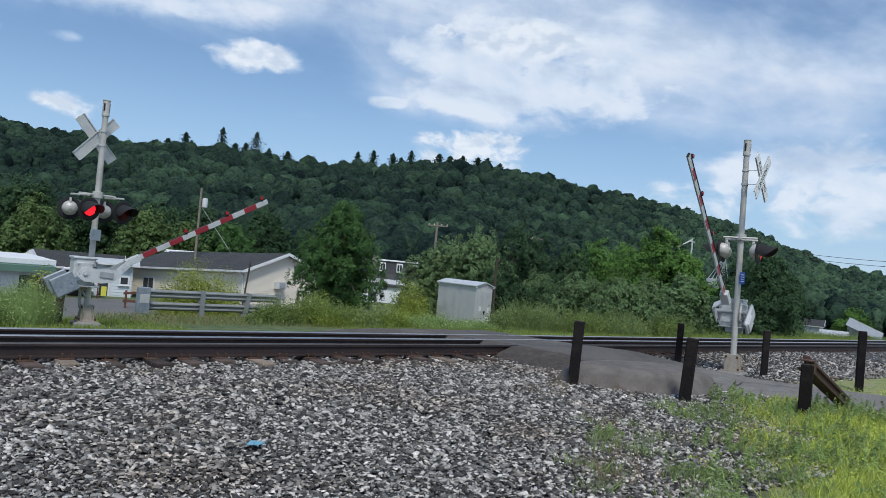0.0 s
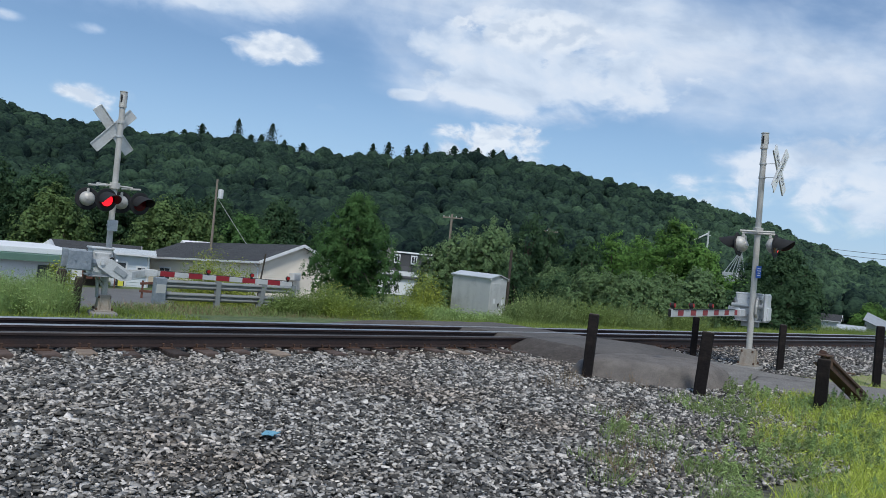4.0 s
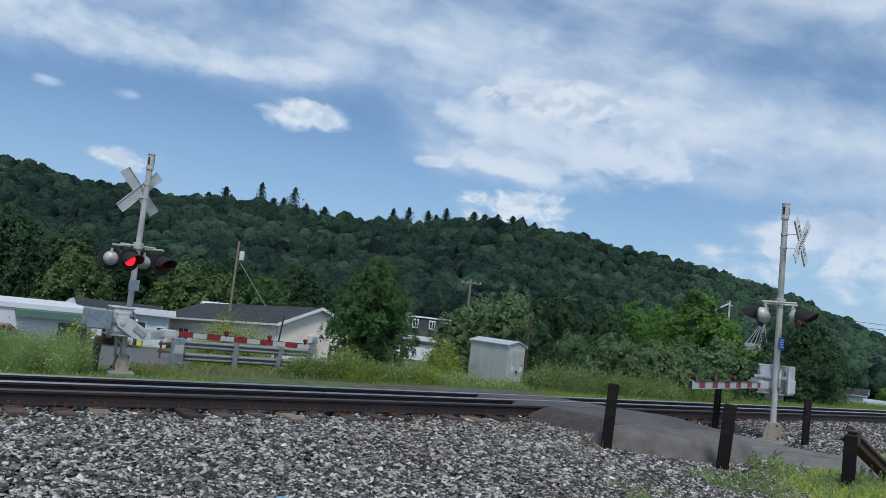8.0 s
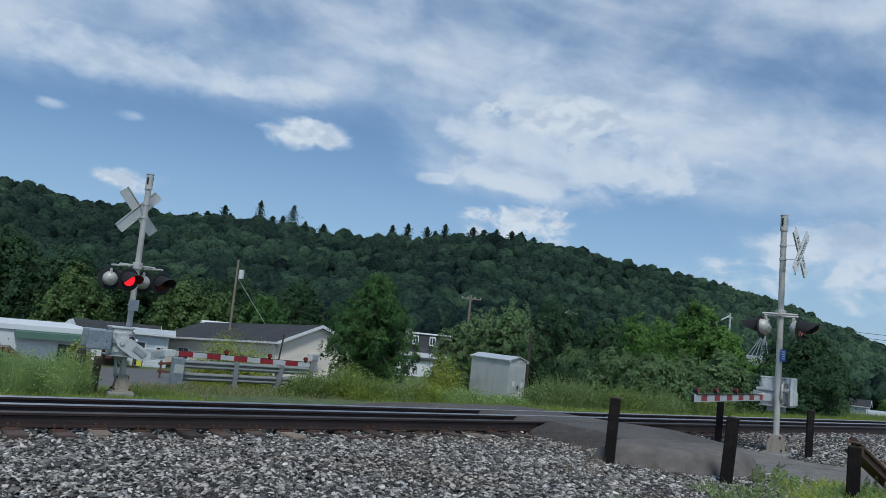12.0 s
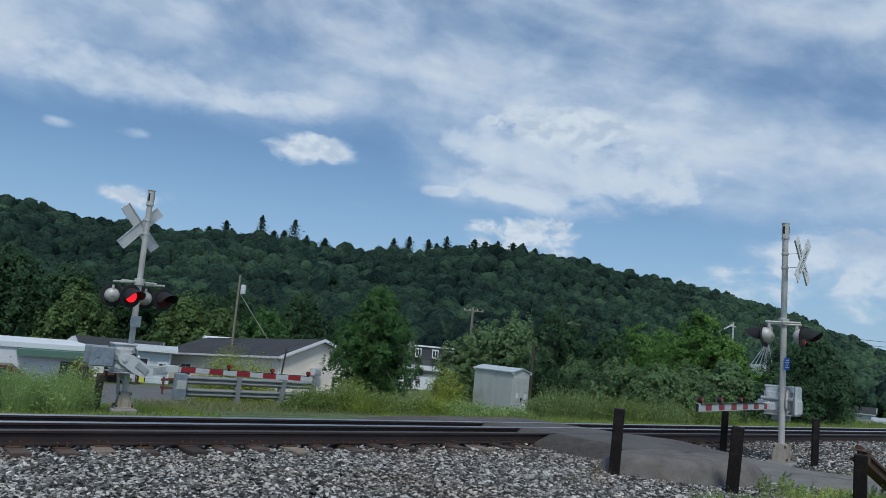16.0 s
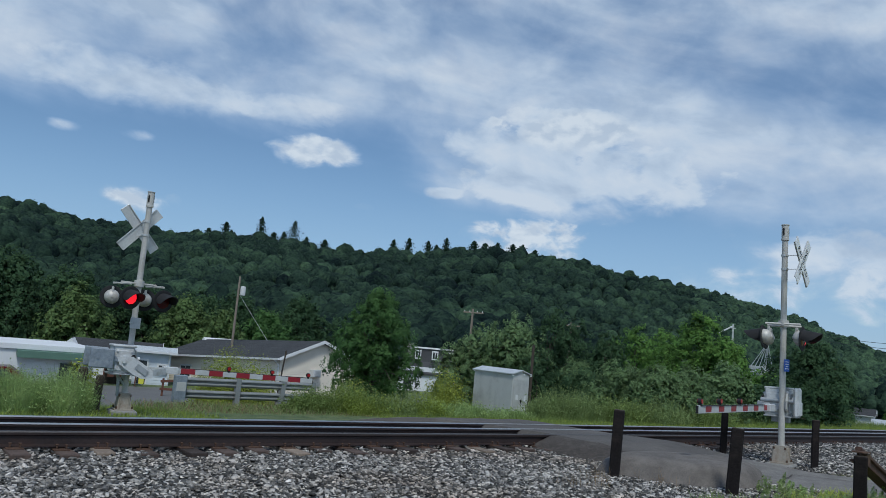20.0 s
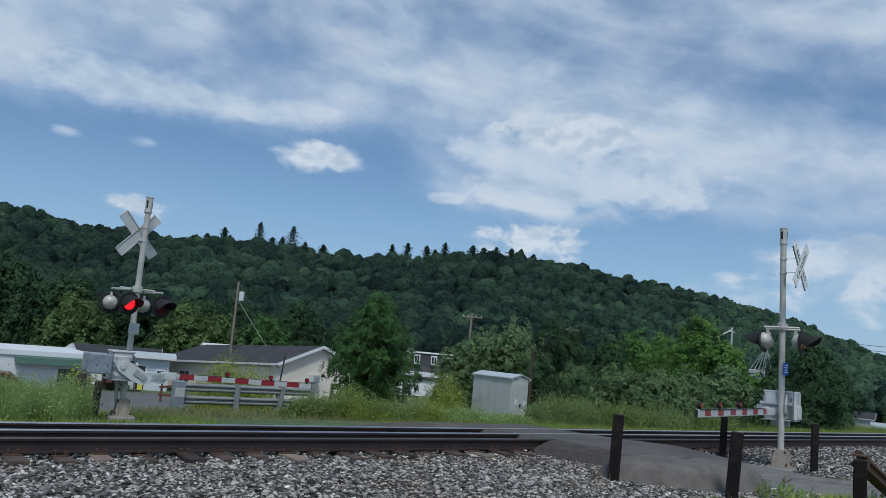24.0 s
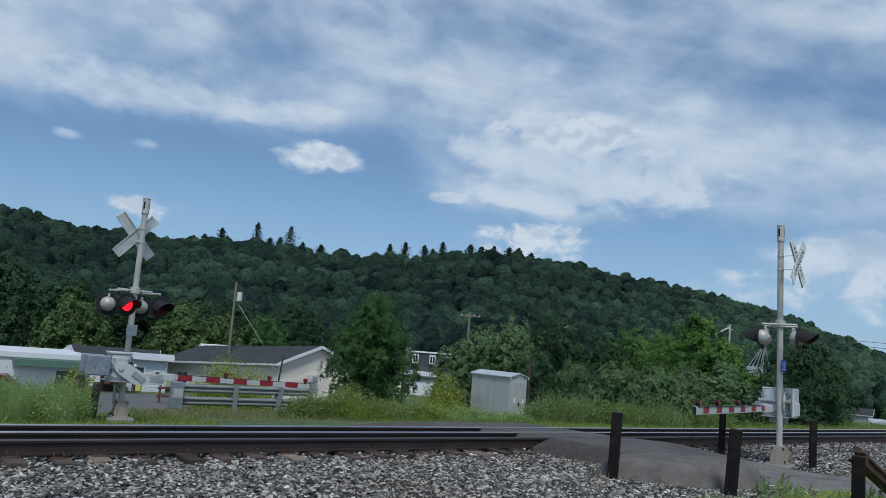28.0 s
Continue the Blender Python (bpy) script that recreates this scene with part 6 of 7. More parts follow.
def build_near_bushes():
    for b0, d0, w, h, k in ((11.8, 17.4, 2.0, 0.84, 5200), (9.2, 17.6, 2.0, 0.80, 5000), (6.4, 17.8, 2.0, 0.9, 3000)):
        build_grass_clump("weed_clump", "feathery pale green weed clump beside the far gate", place(b0, d0), w, h, k, FEATHER, int(b0 * 10), k, 0.24, 0.010)
    for b0, d0, w, h, k in ((14.2, 19.8, 0.75, 1.2, 1500), (23.4, 27.0, 2.1, 2.0, 5200), (25.3, 27.0, 1.8, 1.7, 3800), (21.9, 27.5, 1.2, 1.3, 1500), (38.6, 29.0, 1.9, 1.7, 3000), (32.0, 29.0, 1.6, 1.2, 1800)):
        build_weed_bush("yellow-green flowering shrub behind the guardrail", place(b0, d0), w, h, k, LEAF_YELLOW, int(b0 * 10) + 3, 0.046, "yellow_shrub")
    for b0, d0, w, h, k, mt in ((28.3, 22.3, 1.2, 0.55, 1700, GRASS_DEEP), (29.8, 22.6, 1.6, 0.85, 2500, GRASS_DEEP), (31.4, 22.8, 1.9, 1.0, 3000, GRASS_DEEP), (33.0, 22.6, 2.0, 0.75, 2600, GRASS), (35.0, 23, 1.8, 0.8, 2400, WEED), (37.2, 23.4, 1.8, 0.7, 2200, GRASS), (39.4, 23.8, 1.5, 0.62, 2000, FEATHER),
                                (41.6, 24.6, 1.6, 0.42, 1700, FEATHER), (43.6, 25.4, 1.3, 0.40, 1500, FEATHER), (45.8, 26.4, 1.6, 1.15, 2400, WEED), (48, 26.8, 2.0, 1.15, 2600, WEED), (50.6, 27.4, 2.2, 1.0, 2600, GRASS_DEEP), (53.4, 28.4, 2.2, 1.0, 2400, WEED), (56.2, 30, 2.4, 1.0, 2400, GRASS_DEEP)):
        build_grass_clump("weed_clump", "soft light green tall weeds along the verge", place(b0, d0), w, h * 0.85, k // 2, mt, int(b0 * 10) + 7, k, 0.34, 0.013, 0.036)


build_near_bushes()


# ---- guardrail and boxes beside the far gate ----
def build_guardrail():
    y, x0, x1 = 22.0, 8.1, 12.3
    g = land_z(10, y)
    rail = thing("guardrail", "galvanised double guardrail on steel posts, overgrown", "guardrail", at=pose(0, y, g))
    wave = [(0.0, -0.15), (0.03, -0.13), (0.075, -0.09), (0.075, -0.06), (0.01, -0.015), (0.01, 0.015), (0.075, 0.06), (0.075, 0.09), (0.03, 0.13), (0.0, 0.15), (-0.006, 0.15), (0.02, 0.127), (0.066, 0.088), (0.066, 0.062), (0.0, 0.018), (0.0, -0.018), (0.066, -0.062), (0.066, -0.088), (0.02, -0.127), (-0.006, -0.15)]
    for k, z in enumerate((0.80, 0.46)):
        part("beam", Shape().sweep([(s, h * 0.78) for s, h in wave], (x0, -0.09, z), (x1, -0.09, z)), GALV_OLD, rail)
    for x, tip in ((9.75, 0), (11.05, 9), (12.2, -2)):
        part("guardrail_post", Shape().box((0.15, 0.012, 1.0), (0, -0.12, 0.45)).box((0.012, 0.12, 1.0), (0, -0.18, 0.45)).box((0.15, 0.012, 1.0), (0, -0.24, 0.45)), GALV_OLD, rail, at=pose(x, 0, 0, 0, tip, 0))
    meter = thing("utility_box", "grey metal utility box on a post at the guardrail's end", "utility box", at=pose(8.02, 21.7, g + 0.2))
    part("box_body", Shape().box((0.32, 0.24, 0.72), (0, 0, 0.42), cut=0.02), STEEL_BLUE, meter)
    part("box_lid", Shape().box((0.26, 0.02, 0.24), (0, -0.115, 0.48), cut=0.006), CABINET, meter)
    part("box_post", Shape().tube((0.16, 0, -0.3), (0.16, 0, 0.55), 0.04, sides=10), WOOD_DARK, meter)
    solo("leaning_stake", Shape().box((0.045, 0.04, 2.1), (0, 0, 0.92), cut=0.006), WOOD_DARK, "thin dark stake leaning behind the guardrail", "stake", at=pose(11.65, 23.2, land_z(11.65, 23.2), 0, 6, 0))
    for x, y, h, w in ((4.38, 17.4, 0.90, 0.17), (4.76, 17.5, 0.76, 0.15)):
        solo("old_post", Shape().box((w, w * 0.8, h + 0.3), (0, 0, (h - 0.3) / 2), cut=0.03), WOOD_DARK, "short dark rotten timber post among the weeds", "post", at=pose(x, y, land_z(x, y), 0, 2, 12), group="rotten posts")
    solo("steel_pole", Shape().tube((0, 0, -0.3), (0.02, 0, 2.62), 0.055, 0.05, 10), WOOD_DARK, "dark timber pole behind the signal case", "pole", at=pose(20.45, 20.9, land_z(20.45, 20.9)))


build_guardrail()


# ---- signal case ----
def build_signal_case():
    cx, cy = 19.14, 20.44   # corner nearest to the track
    z = land_z(cx, cy + 1) - 0.02
    L, W, H = 2.05, 0.80, 1.62
    case = thing("signal_case", "brushed aluminium signal equipment case standing in tall grass", "equipment case", at=pose(cx, cy, z))
    part("case_body", Shape().box((W, L, H), (W / 2, L / 2, H / 2), cut=0.012), CABINET, case)
    roof = Shape()
    o = 0.06
    vs = [(-o, yy, zz) for yy in (-o, L + o) for zz in (H - 0.01,)] + [(W + o, yy, H - 0.01) for yy in (-o, L + o)] + [(W / 2, yy, H + 0.13) for yy in (-o, L + o)]
    vs += [(x, y0, z0 + 0.03) for x, y0, z0 in vs]
    roof.add(vs, [(0, 1, 5, 4), (2, 4, 5, 3), (6, 10, 11, 7), (8, 9, 11, 10), (0, 4, 10, 6), (4, 2, 8, 10), (1, 7, 11, 5), (5, 11, 9, 3), (0, 6, 7, 1), (2, 3, 9, 8)])
    part("case_roof", roof, TIN, case, "shallow pitched metal roof")
    for yy in (0.002, L - 0.002):
        part("gable_plate", Shape().add([(0, yy, H - 0.02), (W, yy, H - 0.02), (W / 2, yy, H + 0.12)], [(0, 1, 2)]), CABINET, case)
    door = part("case_door", Shape().box((W - 0.12, 0.02, H - 0.28), (W / 2, -0.012, H / 2 - 0.02), cut=0.006), CABINET, case, "grey door with latch")
    part("latch", Shape().tube((W * 0.52, -0.06, 0.72), (W * 0.52, -0.02, 0.72), 0.035, sides=12).box((0.03, 0.03, 0.14), (W * 0.52, -0.05, 0.70), cut=0.006), BLACK, door, "dark latch handle")
    for x, zz, w, h in ((W * 0.28, 0.84, 0.11, 0.17), (W * 0.78, 0.80, 0.11, 0.17), (W * 0.72, 0.45, 0.20, 0.22)):
        part("notice", Shape().box((w, 0.004, h), (x, -0.026, zz)), SIGN_WHITE, door, "pale notice sticker")
    part("vent", Shape().tube((W / 2 + 0.12, -0.03, H + 0.0), (W / 2 + 0.12, 0.0, H + 0.0), 0.025, sides=10), SIGN_WHITE, case)
    for p in ((-0.02, 0.0), (W + 0.02, 0.0), (-0.02, L)):
        part("lifting_lug", Shape().lathe([(0.0, -0.03), (0.035, -0.01), (0.035, 0.01), (0.0, 0.03)], (p[0], p[1] - 0.03, H - 0.04), sides=10), SIGN_WHITE, case)
    part("case_plinth", Shape().box((W + 0.12, L + 0.12, 0.3), (W / 2, L / 2, -0.12), cut=0.01), CONCRETE, case)


build_signal_case()


# ---- buildings ----
def gable_house(name, label, corner, along, length, width, eave, ridge, wall_mat, roof_mat, courses=16, over=0.35, drop=0.0):
    """A gabled house. corner: its near corner on the ground; along: bearing of its long side from there; the gable end turns clockwise from it."""
    z = land_z(*corner) - drop
    base = pose(corner[0], corner[1], z, 0, 0, -along)   # local +y runs along the long side, +x across
    house = thing(name, label, "house", at=base)
    body = Shape()
    body.box((width, length, eave + 0.6), (width / 2, length / 2, (eave - 0.6) / 2))
    t = 0.002
    body.add([(0, t, eave), (width, t, eave), (width / 2, t, ridge), (0, length - t, eave), (width, length - t, eave), (width / 2, length - t, ridge)], [(0, 1, 2), (5, 4, 3)])
    part("wall", body, wall_mat, house)
    # lapped boards
    step = (ridge + 0.02) / courses
    for k in range(courses):
        zz = step * k
        if zz + step < eave:
            part("siding_board", Shape().add([(-0.03, 0, zz), (-0.03, length, zz), (-0.006, length, zz + step), (-0.006, 0, zz + step), (0, 0, zz), (0, length, zz)], [(0, 1, 2, 3), (4, 5, 1, 0), (0, 3, 4), (1, 5, 2)]), wall_mat, house)
        a = 0 if zz < eave else (zz - eave) / (ridge - eave) * width / 2
        c = 0 if zz + step < eave else (zz + step - eave) / (ridge - eave) * width / 2
        if c < width / 2 - 0.05:
            part("siding_board", Shape().add([(a, -0.03, zz), (width - a, -0.03, zz), (width - c, -0.006, zz + step), (c, -0.006, zz + step), (a, 0, zz), (width - a, 0, zz)], [(0, 3, 2, 1), (4, 0, 1, 5), (0, 4, 3), (1, 2, 5)]), wall_mat, house)
    # roof slabs
    pitch = (ridge - eave) / (width / 2)
    for sgn in (0, 1):
        s = Shape()
        x_e, x_r = (-over, width / 2) if sgn == 0 else (width + over, width / 2)
        z_e, z_r = eave - pitch * over, ridge
        vs = [(x_e, -over, z_e), (x_r, -over, z_r), (x_r, length + over, z_r), (x_e, length + over, z_e)]
        vs += [(x, y, zz + 0.12) for x, y, zz in vs]
        s.add(vs, [(0, 1, 2, 3), (7, 6, 5, 4), (0, 4, 5, 1), (1, 5, 6, 2), (2, 6, 7, 3), (3, 7, 4, 0)])
        roof = part("roof", s, roof_mat, house, "dark grey shingled roof slope")
        # shingle courses
        for k in range(26):
            q0, q1 = k / 26, (k + 1) / 26
            xa, xb = x_e + (x_r - x_e) * q0, x_e + (x_r - x_e) * q1
            za, zb = z_e + (z_r - z_e) * q0 + 0.138, z_e + (z_r - z_e) * q1 + 0.128
            part("shingle_course", Shape().add([(xa, -over, za), (xa, length + over, za), (xb, length + over, zb), (xb, -over, zb), (xa, -over, za - 0.03), (xa, length + over, za - 0.03)], [(0, 1, 2, 3), (4, 5, 1, 0)]), roof_mat, roof)
        part("rake_board", Shape().sweep([(-0.015, -0.11), (0.015, -0.11), (0.015, 0.09), (-0.015, 0.09)], (x_e, -over - 0.02, z_e + 0.07), (x_r, -over - 0.02, z_r + 0.07)), TRIM, house, "white rake board")
    part("gutter", Shape().sweep([(-0.06, -0.06), (0.06, -0.06), (0.075, 0.07), (-0.075, 0.07)], (-over - 0.05, -over, eave - pitch * over + 0.05), (-over - 0.05, length + over, eave - pitch * over + 0.05)), TRIM, house, "white gutter")
    part("downpipe", Shape().pipe([(-over - 0.05, 0.1, eave - pitch * over), (-0.06, 0.1, eave - 0.45), (-0.06, 0.1, 0.1)], 0.045), TRIM, house, "white downpipe")
    return house


def window_unit(house, at, w, h, sashes=2):
    """A framed window; at: pose with its face towards -y."""
    win = part("window", Shape().box((w + 0.16, 0.05, h + 0.16), cut=0.01), TRIM, house, "white-framed window", at=at)
    for k in range(sashes):
        x = (k + 0.5) / sashes * w - w / 2
        part("pane", Shape().box((w / sashes - 0.06, 0.012, h - 0.06), (x, -0.03, 0)), WINDOW, win, "dark window pane")
    part("sill", Shape().box((w + 0.24, 0.10, 0.05), (0, -0.04, -h / 2 - 0.08), cut=0.01), TRIM, win)
    return win


def build_cream_house():
    h = gable_house("cream_house", "cream sided bungalow with a dark shingle roof", (23.95, 47.35), -12.7, 13.4, 6.85, 2.60, 3.78, SIDING, SHINGLE, 26)
    h.matrix_basis = h.matrix_basis @ pose(0, 0, 0, -3.1, 0, 0)   # it has settled with the slope of its lot
    window_unit(h, pose(-0.05, 10.5, 1.42, 0, 0, -90), 1.25, 0.8)
    ac = part("air_conditioner", Shape().box((0.68, 0.5, 0.5), (0, 0, 0), cut=0.03).box((0.5, 0.02, 0.36), (0, -0.26, 0), cut=0.01), CASE_WHITE, h, "white window air conditioner", at=pose(2.85, -0.22, 1.72))
    for k in range(6):
        part("louvre", Shape().box((0.46, 0.012, 0.02), (0, -0.275, -0.14 + 0.056 * k)), GALV, ac)
    part("cross_gable", Shape().add([(3.2, 12.4, 3.1), (3.2, 14.6, 3.1), (3.2, 13.4, 4.05), (6.0, 12.4, 3.1), (6.0, 14.6, 3.1), (6.0, 13.4, 4.05)], [(0, 2, 1), (3, 4, 5), (0, 3, 5, 2), (1, 2, 5, 4), (0, 1, 4, 3)]), TRIM, h, "small white gable at the far end")
    fence = thing("porch_rail", "brown stained timber ramp rail beside the cream house", "fence", at=place(20.25, 49, 0, -20))
    for x in (-0.9, 0.1, 1.2):
        part("fence_post", Shape().box((0.12, 0.12, 1.1), (x, 0, 0.5), cut=0.01), FENCE_BROWN, fence)
    for z in (0.45, 1.0):
        part("fence_board", Shape().box((2.4, 0.05, 0.14), (0.15, -0.08, z), Matrix.Rotation(radians(-6 if z > 0.8 else 0), 3, "Y"), cut=0.01), FENCE_BROWN, fence)


build_cream_house()


def build_village():
    # long white shop with a green awning
    a, c = Vector(polar(-4, 49)), Vector(polar(14.7, 49.5))
    mid = (a + c) / 2
    rz = math.degrees(math.atan2(c.y - a.y, c.x - a.x))
    w = (c - a).length
    z = land_z(mid.x, mid.y)
    shop = thing("white_shop", "long white flat-roofed shop with a green metal awning", "shop", at=pose(mid.x, mid.y, z - 0.45, 0, 0, rz))
    part("wall", Shape().box((w, 8.0, 3.3), (0, 4.0, 1.05)), SIDING_WHITE, shop)
    part("parapet", Shape().box((w + 0.2, 8.2, 0.30), (0, 4.0, 2.72), cut=0.02), SIDING_WHITE, shop, "white parapet band")
    aw = Shape().add([(w / 2 - 3.9, 0.0, 2.56), (w / 2, 0.0, 2.56), (w / 2, -0.6, 2.52), (w / 2 - 3.9, -0.6, 2.52), (w / 2 - 3.9, 0.0, 2.30), (w / 2, 0.0, 2.30), (w / 2, -0.6, 2.16), (w / 2 - 3.9, -0.6, 2.16)], [(3, 2, 1, 0), (4, 5, 6, 7), (2, 3, 7, 6), (0, 4, 7, 3), (1, 2, 6, 5)])
    part("awning", aw, GREEN_TIN, shop, "green metal awning")
    for x in (w / 2 - 1.2,):
        part("door", Shape().box((0.95, 0.06, 2.0), (x, -0.03, 0.95), cut=0.01), WINDOW, shop, "dark glazed door")
    part("corner_board", Shape().box((0.14, 0.14, 2.6), (w / 2, -0.02, 1.3)), TRIM, shop)
    # white cottage behind with a grey roof
    x, y, _ = polar(18.6, 60)
    g1 = gable_house("white_cottage", "white cottage with a grey shingle roof", (x, y), -72, 5.4, 5.0, 2.0, 2.85, SIDING_WHITE, SHINGLE, 10, drop=0.35)
    part("cross_gable", Shape().add([(-0.4, 4.9, 2.1), (-0.4, 6.5, 2.1), (-0.4, 5.6, 2.95), (2.4, 4.9, 2.1), (2.4, 6.5, 2.1), (2.4, 5.6, 2.95)], [(0, 2, 1), (3, 4, 5), (0, 3, 5, 2), (1, 2, 5, 4), (0, 1, 4, 3)]), TRIM, g1, "small white gable beside the grey roof")
    # pale blue office
    x, y, _ = polar(19.5, 57.5)
    g2 = gable_house("pale_blue_house", "pale blue sided house behind the far gate", (x, y), -72, 2.3, 3.4, 2.25, 2.45, SIDING_BLUE, TIN, 12, drop=0.1)
    window_unit(g2, pose(-0.05, 0.5, 1.2, 0, 0, -90), 0.5, 0.5, 1)
    window_unit(g2, pose(-0.05, 1.75, 0.9, 0, 0, -90), 0.6, 1.6, 1)
    window_unit(g1, pose(-0.05, 2.0, 1.1, 0, 0, -90), 0.8, 1.1, 1)
    # open dark porch with clutter between them
    porch = thing("porch", "dark open porch with a yellow notice board", "porch", at=place(16.6, 55, 0, -17))
    part("porch_roof", Shape().box((2.2, 1.6, 0.10), (-0.2, 0.6, 1.75), cut=0.02), TRIM, porch)
    for px in (-1.1, 0.2, 0.8):
        part("porch_post", Shape().box((0.08, 0.08, 1.7), (px, 0, 0.85), cut=0.01), FENCE_BROWN, porch)
    # the open porch's shade is painted as a dark sheet at the back
    part("porch_wall", Shape().box((1.5, 0.08, 1.9), (-0.4, 1.3, 0.95)), WOOD_DARK, porch, "back wall coloured dark for the porch's shade")
    part("notice_board", Shape().box((0.32, 0.05, 0.6), (1.15, -0.15, 0.5), cut=0.01), YELLOW, porch, "yellow and white notice board")
    for px in (-0.7, -0.2):
        part("bench_back", Shape().box((0.4, 0.06, 0.5), (px, 0.1, 0.75), cut=0.02), FENCE_BROWN, porch)
    # mansard house
    x, y, _ = polar(35.95, 76)
    z = land_z(x, y) - 0.30
    m = thing("mansard_house", "white house with a dark mansard roof and dormers", "house", at=pose(x, y, z, 0, 0, -34))
    part("wall", Shape().box((5.6, 7.0, 3.2), (1.6, 2.2, 0.9)), SIDING_WHITE, m)
    low = Shape().add([(-1.3, -1.5, 1.95), (4.4, -1.5, 1.95), (4.4, 0.25, 3.15), (-1.3, 0.25, 3.15), (-1.3, -1.5, 1.8), (4.4, -1.5, 1.8), (4.4, 0.25, 2.95), (-1.3, 0.25, 2.95)], [(0, 1, 2, 3), (7, 6, 5, 4), (0, 4, 5, 1), (0, 3, 7, 4), (1, 5, 6, 2)])
    part("porch_roof", low, SHINGLE, m, "grey lower roof")
    man = Shape().add([(-0.9, 0.0, 2.9), (4.3, 0.0, 2.9), (4.3, 5.8, 2.9), (-0.9, 5.8, 2.9), (-0.75, 0.25, 4.2), (4.1, 0.25, 4.2), (4.1, 5.5, 4.2), (-0.75, 5.5, 4.2)], [(0, 1, 5, 4), (1, 2, 6, 5), (2, 3, 7, 6), (3, 0, 4, 7), (4, 5, 6, 7)])
    part("mansard_roof", man, SHINGLE, m, "dark shingled mansard roof")
    part("cornice", Shape().box((5.2, 5.6, 0.12), (1.7, 2.9, 4.26), cut=0.02), TRIM, m, "white roof cornice")
    for px in (0.45, 2.05, 3.6):
        d = part("dormer", Shape().box((0.58, 0.7, 0.85), (px, 0.10, 3.62), cut=0.02), TRIM, m, "white framed dormer window")
        for dx in (-0.12, 0.12):
            part("pane", Shape().box((0.18, 0.02, 0.6), (px + dx, -0.255, 3.62)), WINDOW, d)
    part("chimney", Shape().box((0.50, 0.50, 1.3), (-0.30, -0.30, 3.95), cut=0.02), CONCRETE, m, "grey chimney")
    window_unit(m, pose(-0.35, -1.33, 0.85), 0.8, 0.95)
    window_unit(m, pose(2.6, -1.33, 0.85), 0.9, 1.0)
    # small far houses down the line
    x, y, _ = polar(66.15, 150)
    gable_house("far_house", "small white far-off house among the trees", (x, y), -20, 2.6, 3.8, 3.3, 4.2, SIDING_WHITE, SHINGLE, 6)
    x, y, _ = polar(67.6, 138)
    gable_house("white_shed", "low white shed with a tin roof by the line", (x, y), -25, 3.4, 5.0, 2.6, 3.1, SIDING_WHITE, TIN, 6)
    # open barn with one pitched sheet roof
    x, y, _ = polar(68.6, 150)
    barn = thing("far_barn", "open far-off barn under a sloping white sheet roof", "barn", at=pose(x, y, land_z(x, y), 0, 0, -68.6))
    part("roof", Shape().box((5.6, 4.4, 0.10), (0, 0, 3.6), Matrix.Rotation(radians(22), 3, "Y") @ Matrix.Rotation(radians(17), 3, "X")), GALV, barn, "pale sheet metal roof")
    part("wall", Shape().box((2.2, 0.15, 3.9), (-1.5, 0.6, 1.75)), SIDING_WHITE, barn)
    # shade of the barn's open side, put into this wall's dark colour
    part("wall", Shape().box((2.8, 0.15, 2.7), (1.1, 0.6, 1.2)), WOOD_DARK, barn, "back wall coloured dark as in shade")
    for px, top in ((-2.4, 3.3), (0.0, 2.6), (2.4, 1.7)):
        part("post", Shape().box((0.18, 0.18, top + 0.5), (px, -1.5, top / 2 - 0.25)), WOOD_GREY, barn)


build_village()


def build_feed_mill():
    mill = thing("feed_mill", "grey metal feed mill with converging grain spouts", "feed mill", at=place(59.6, 112, 0, -60))
    part("bin", Shape().lathe([(1.6, 0), (1.6, 4.5), (1.65, 4.6), (0.4, 5.2)], sides=20), GALV, mill, "ribbed metal grain bin", smooth=True)
    part("platform", Shape().box((3.0, 1.6, 0.5), (0, 0, 5.15), cut=0.03), GALV, mill, "pale metal platform")
    for k in range(6):
        part("spout", Shape().tube((-1.3 + 0.5 * k, 0, 5.4), (0.35 + 0.06 * k, 0, 8.1), 0.055, sides=8), GALV, mill)
    part("leg", Shape().box((0.3, 0.3, 8.4), (0.55, 0.6, 4.2)), GALV, mill, "upright elevator leg")


build_feed_mill()


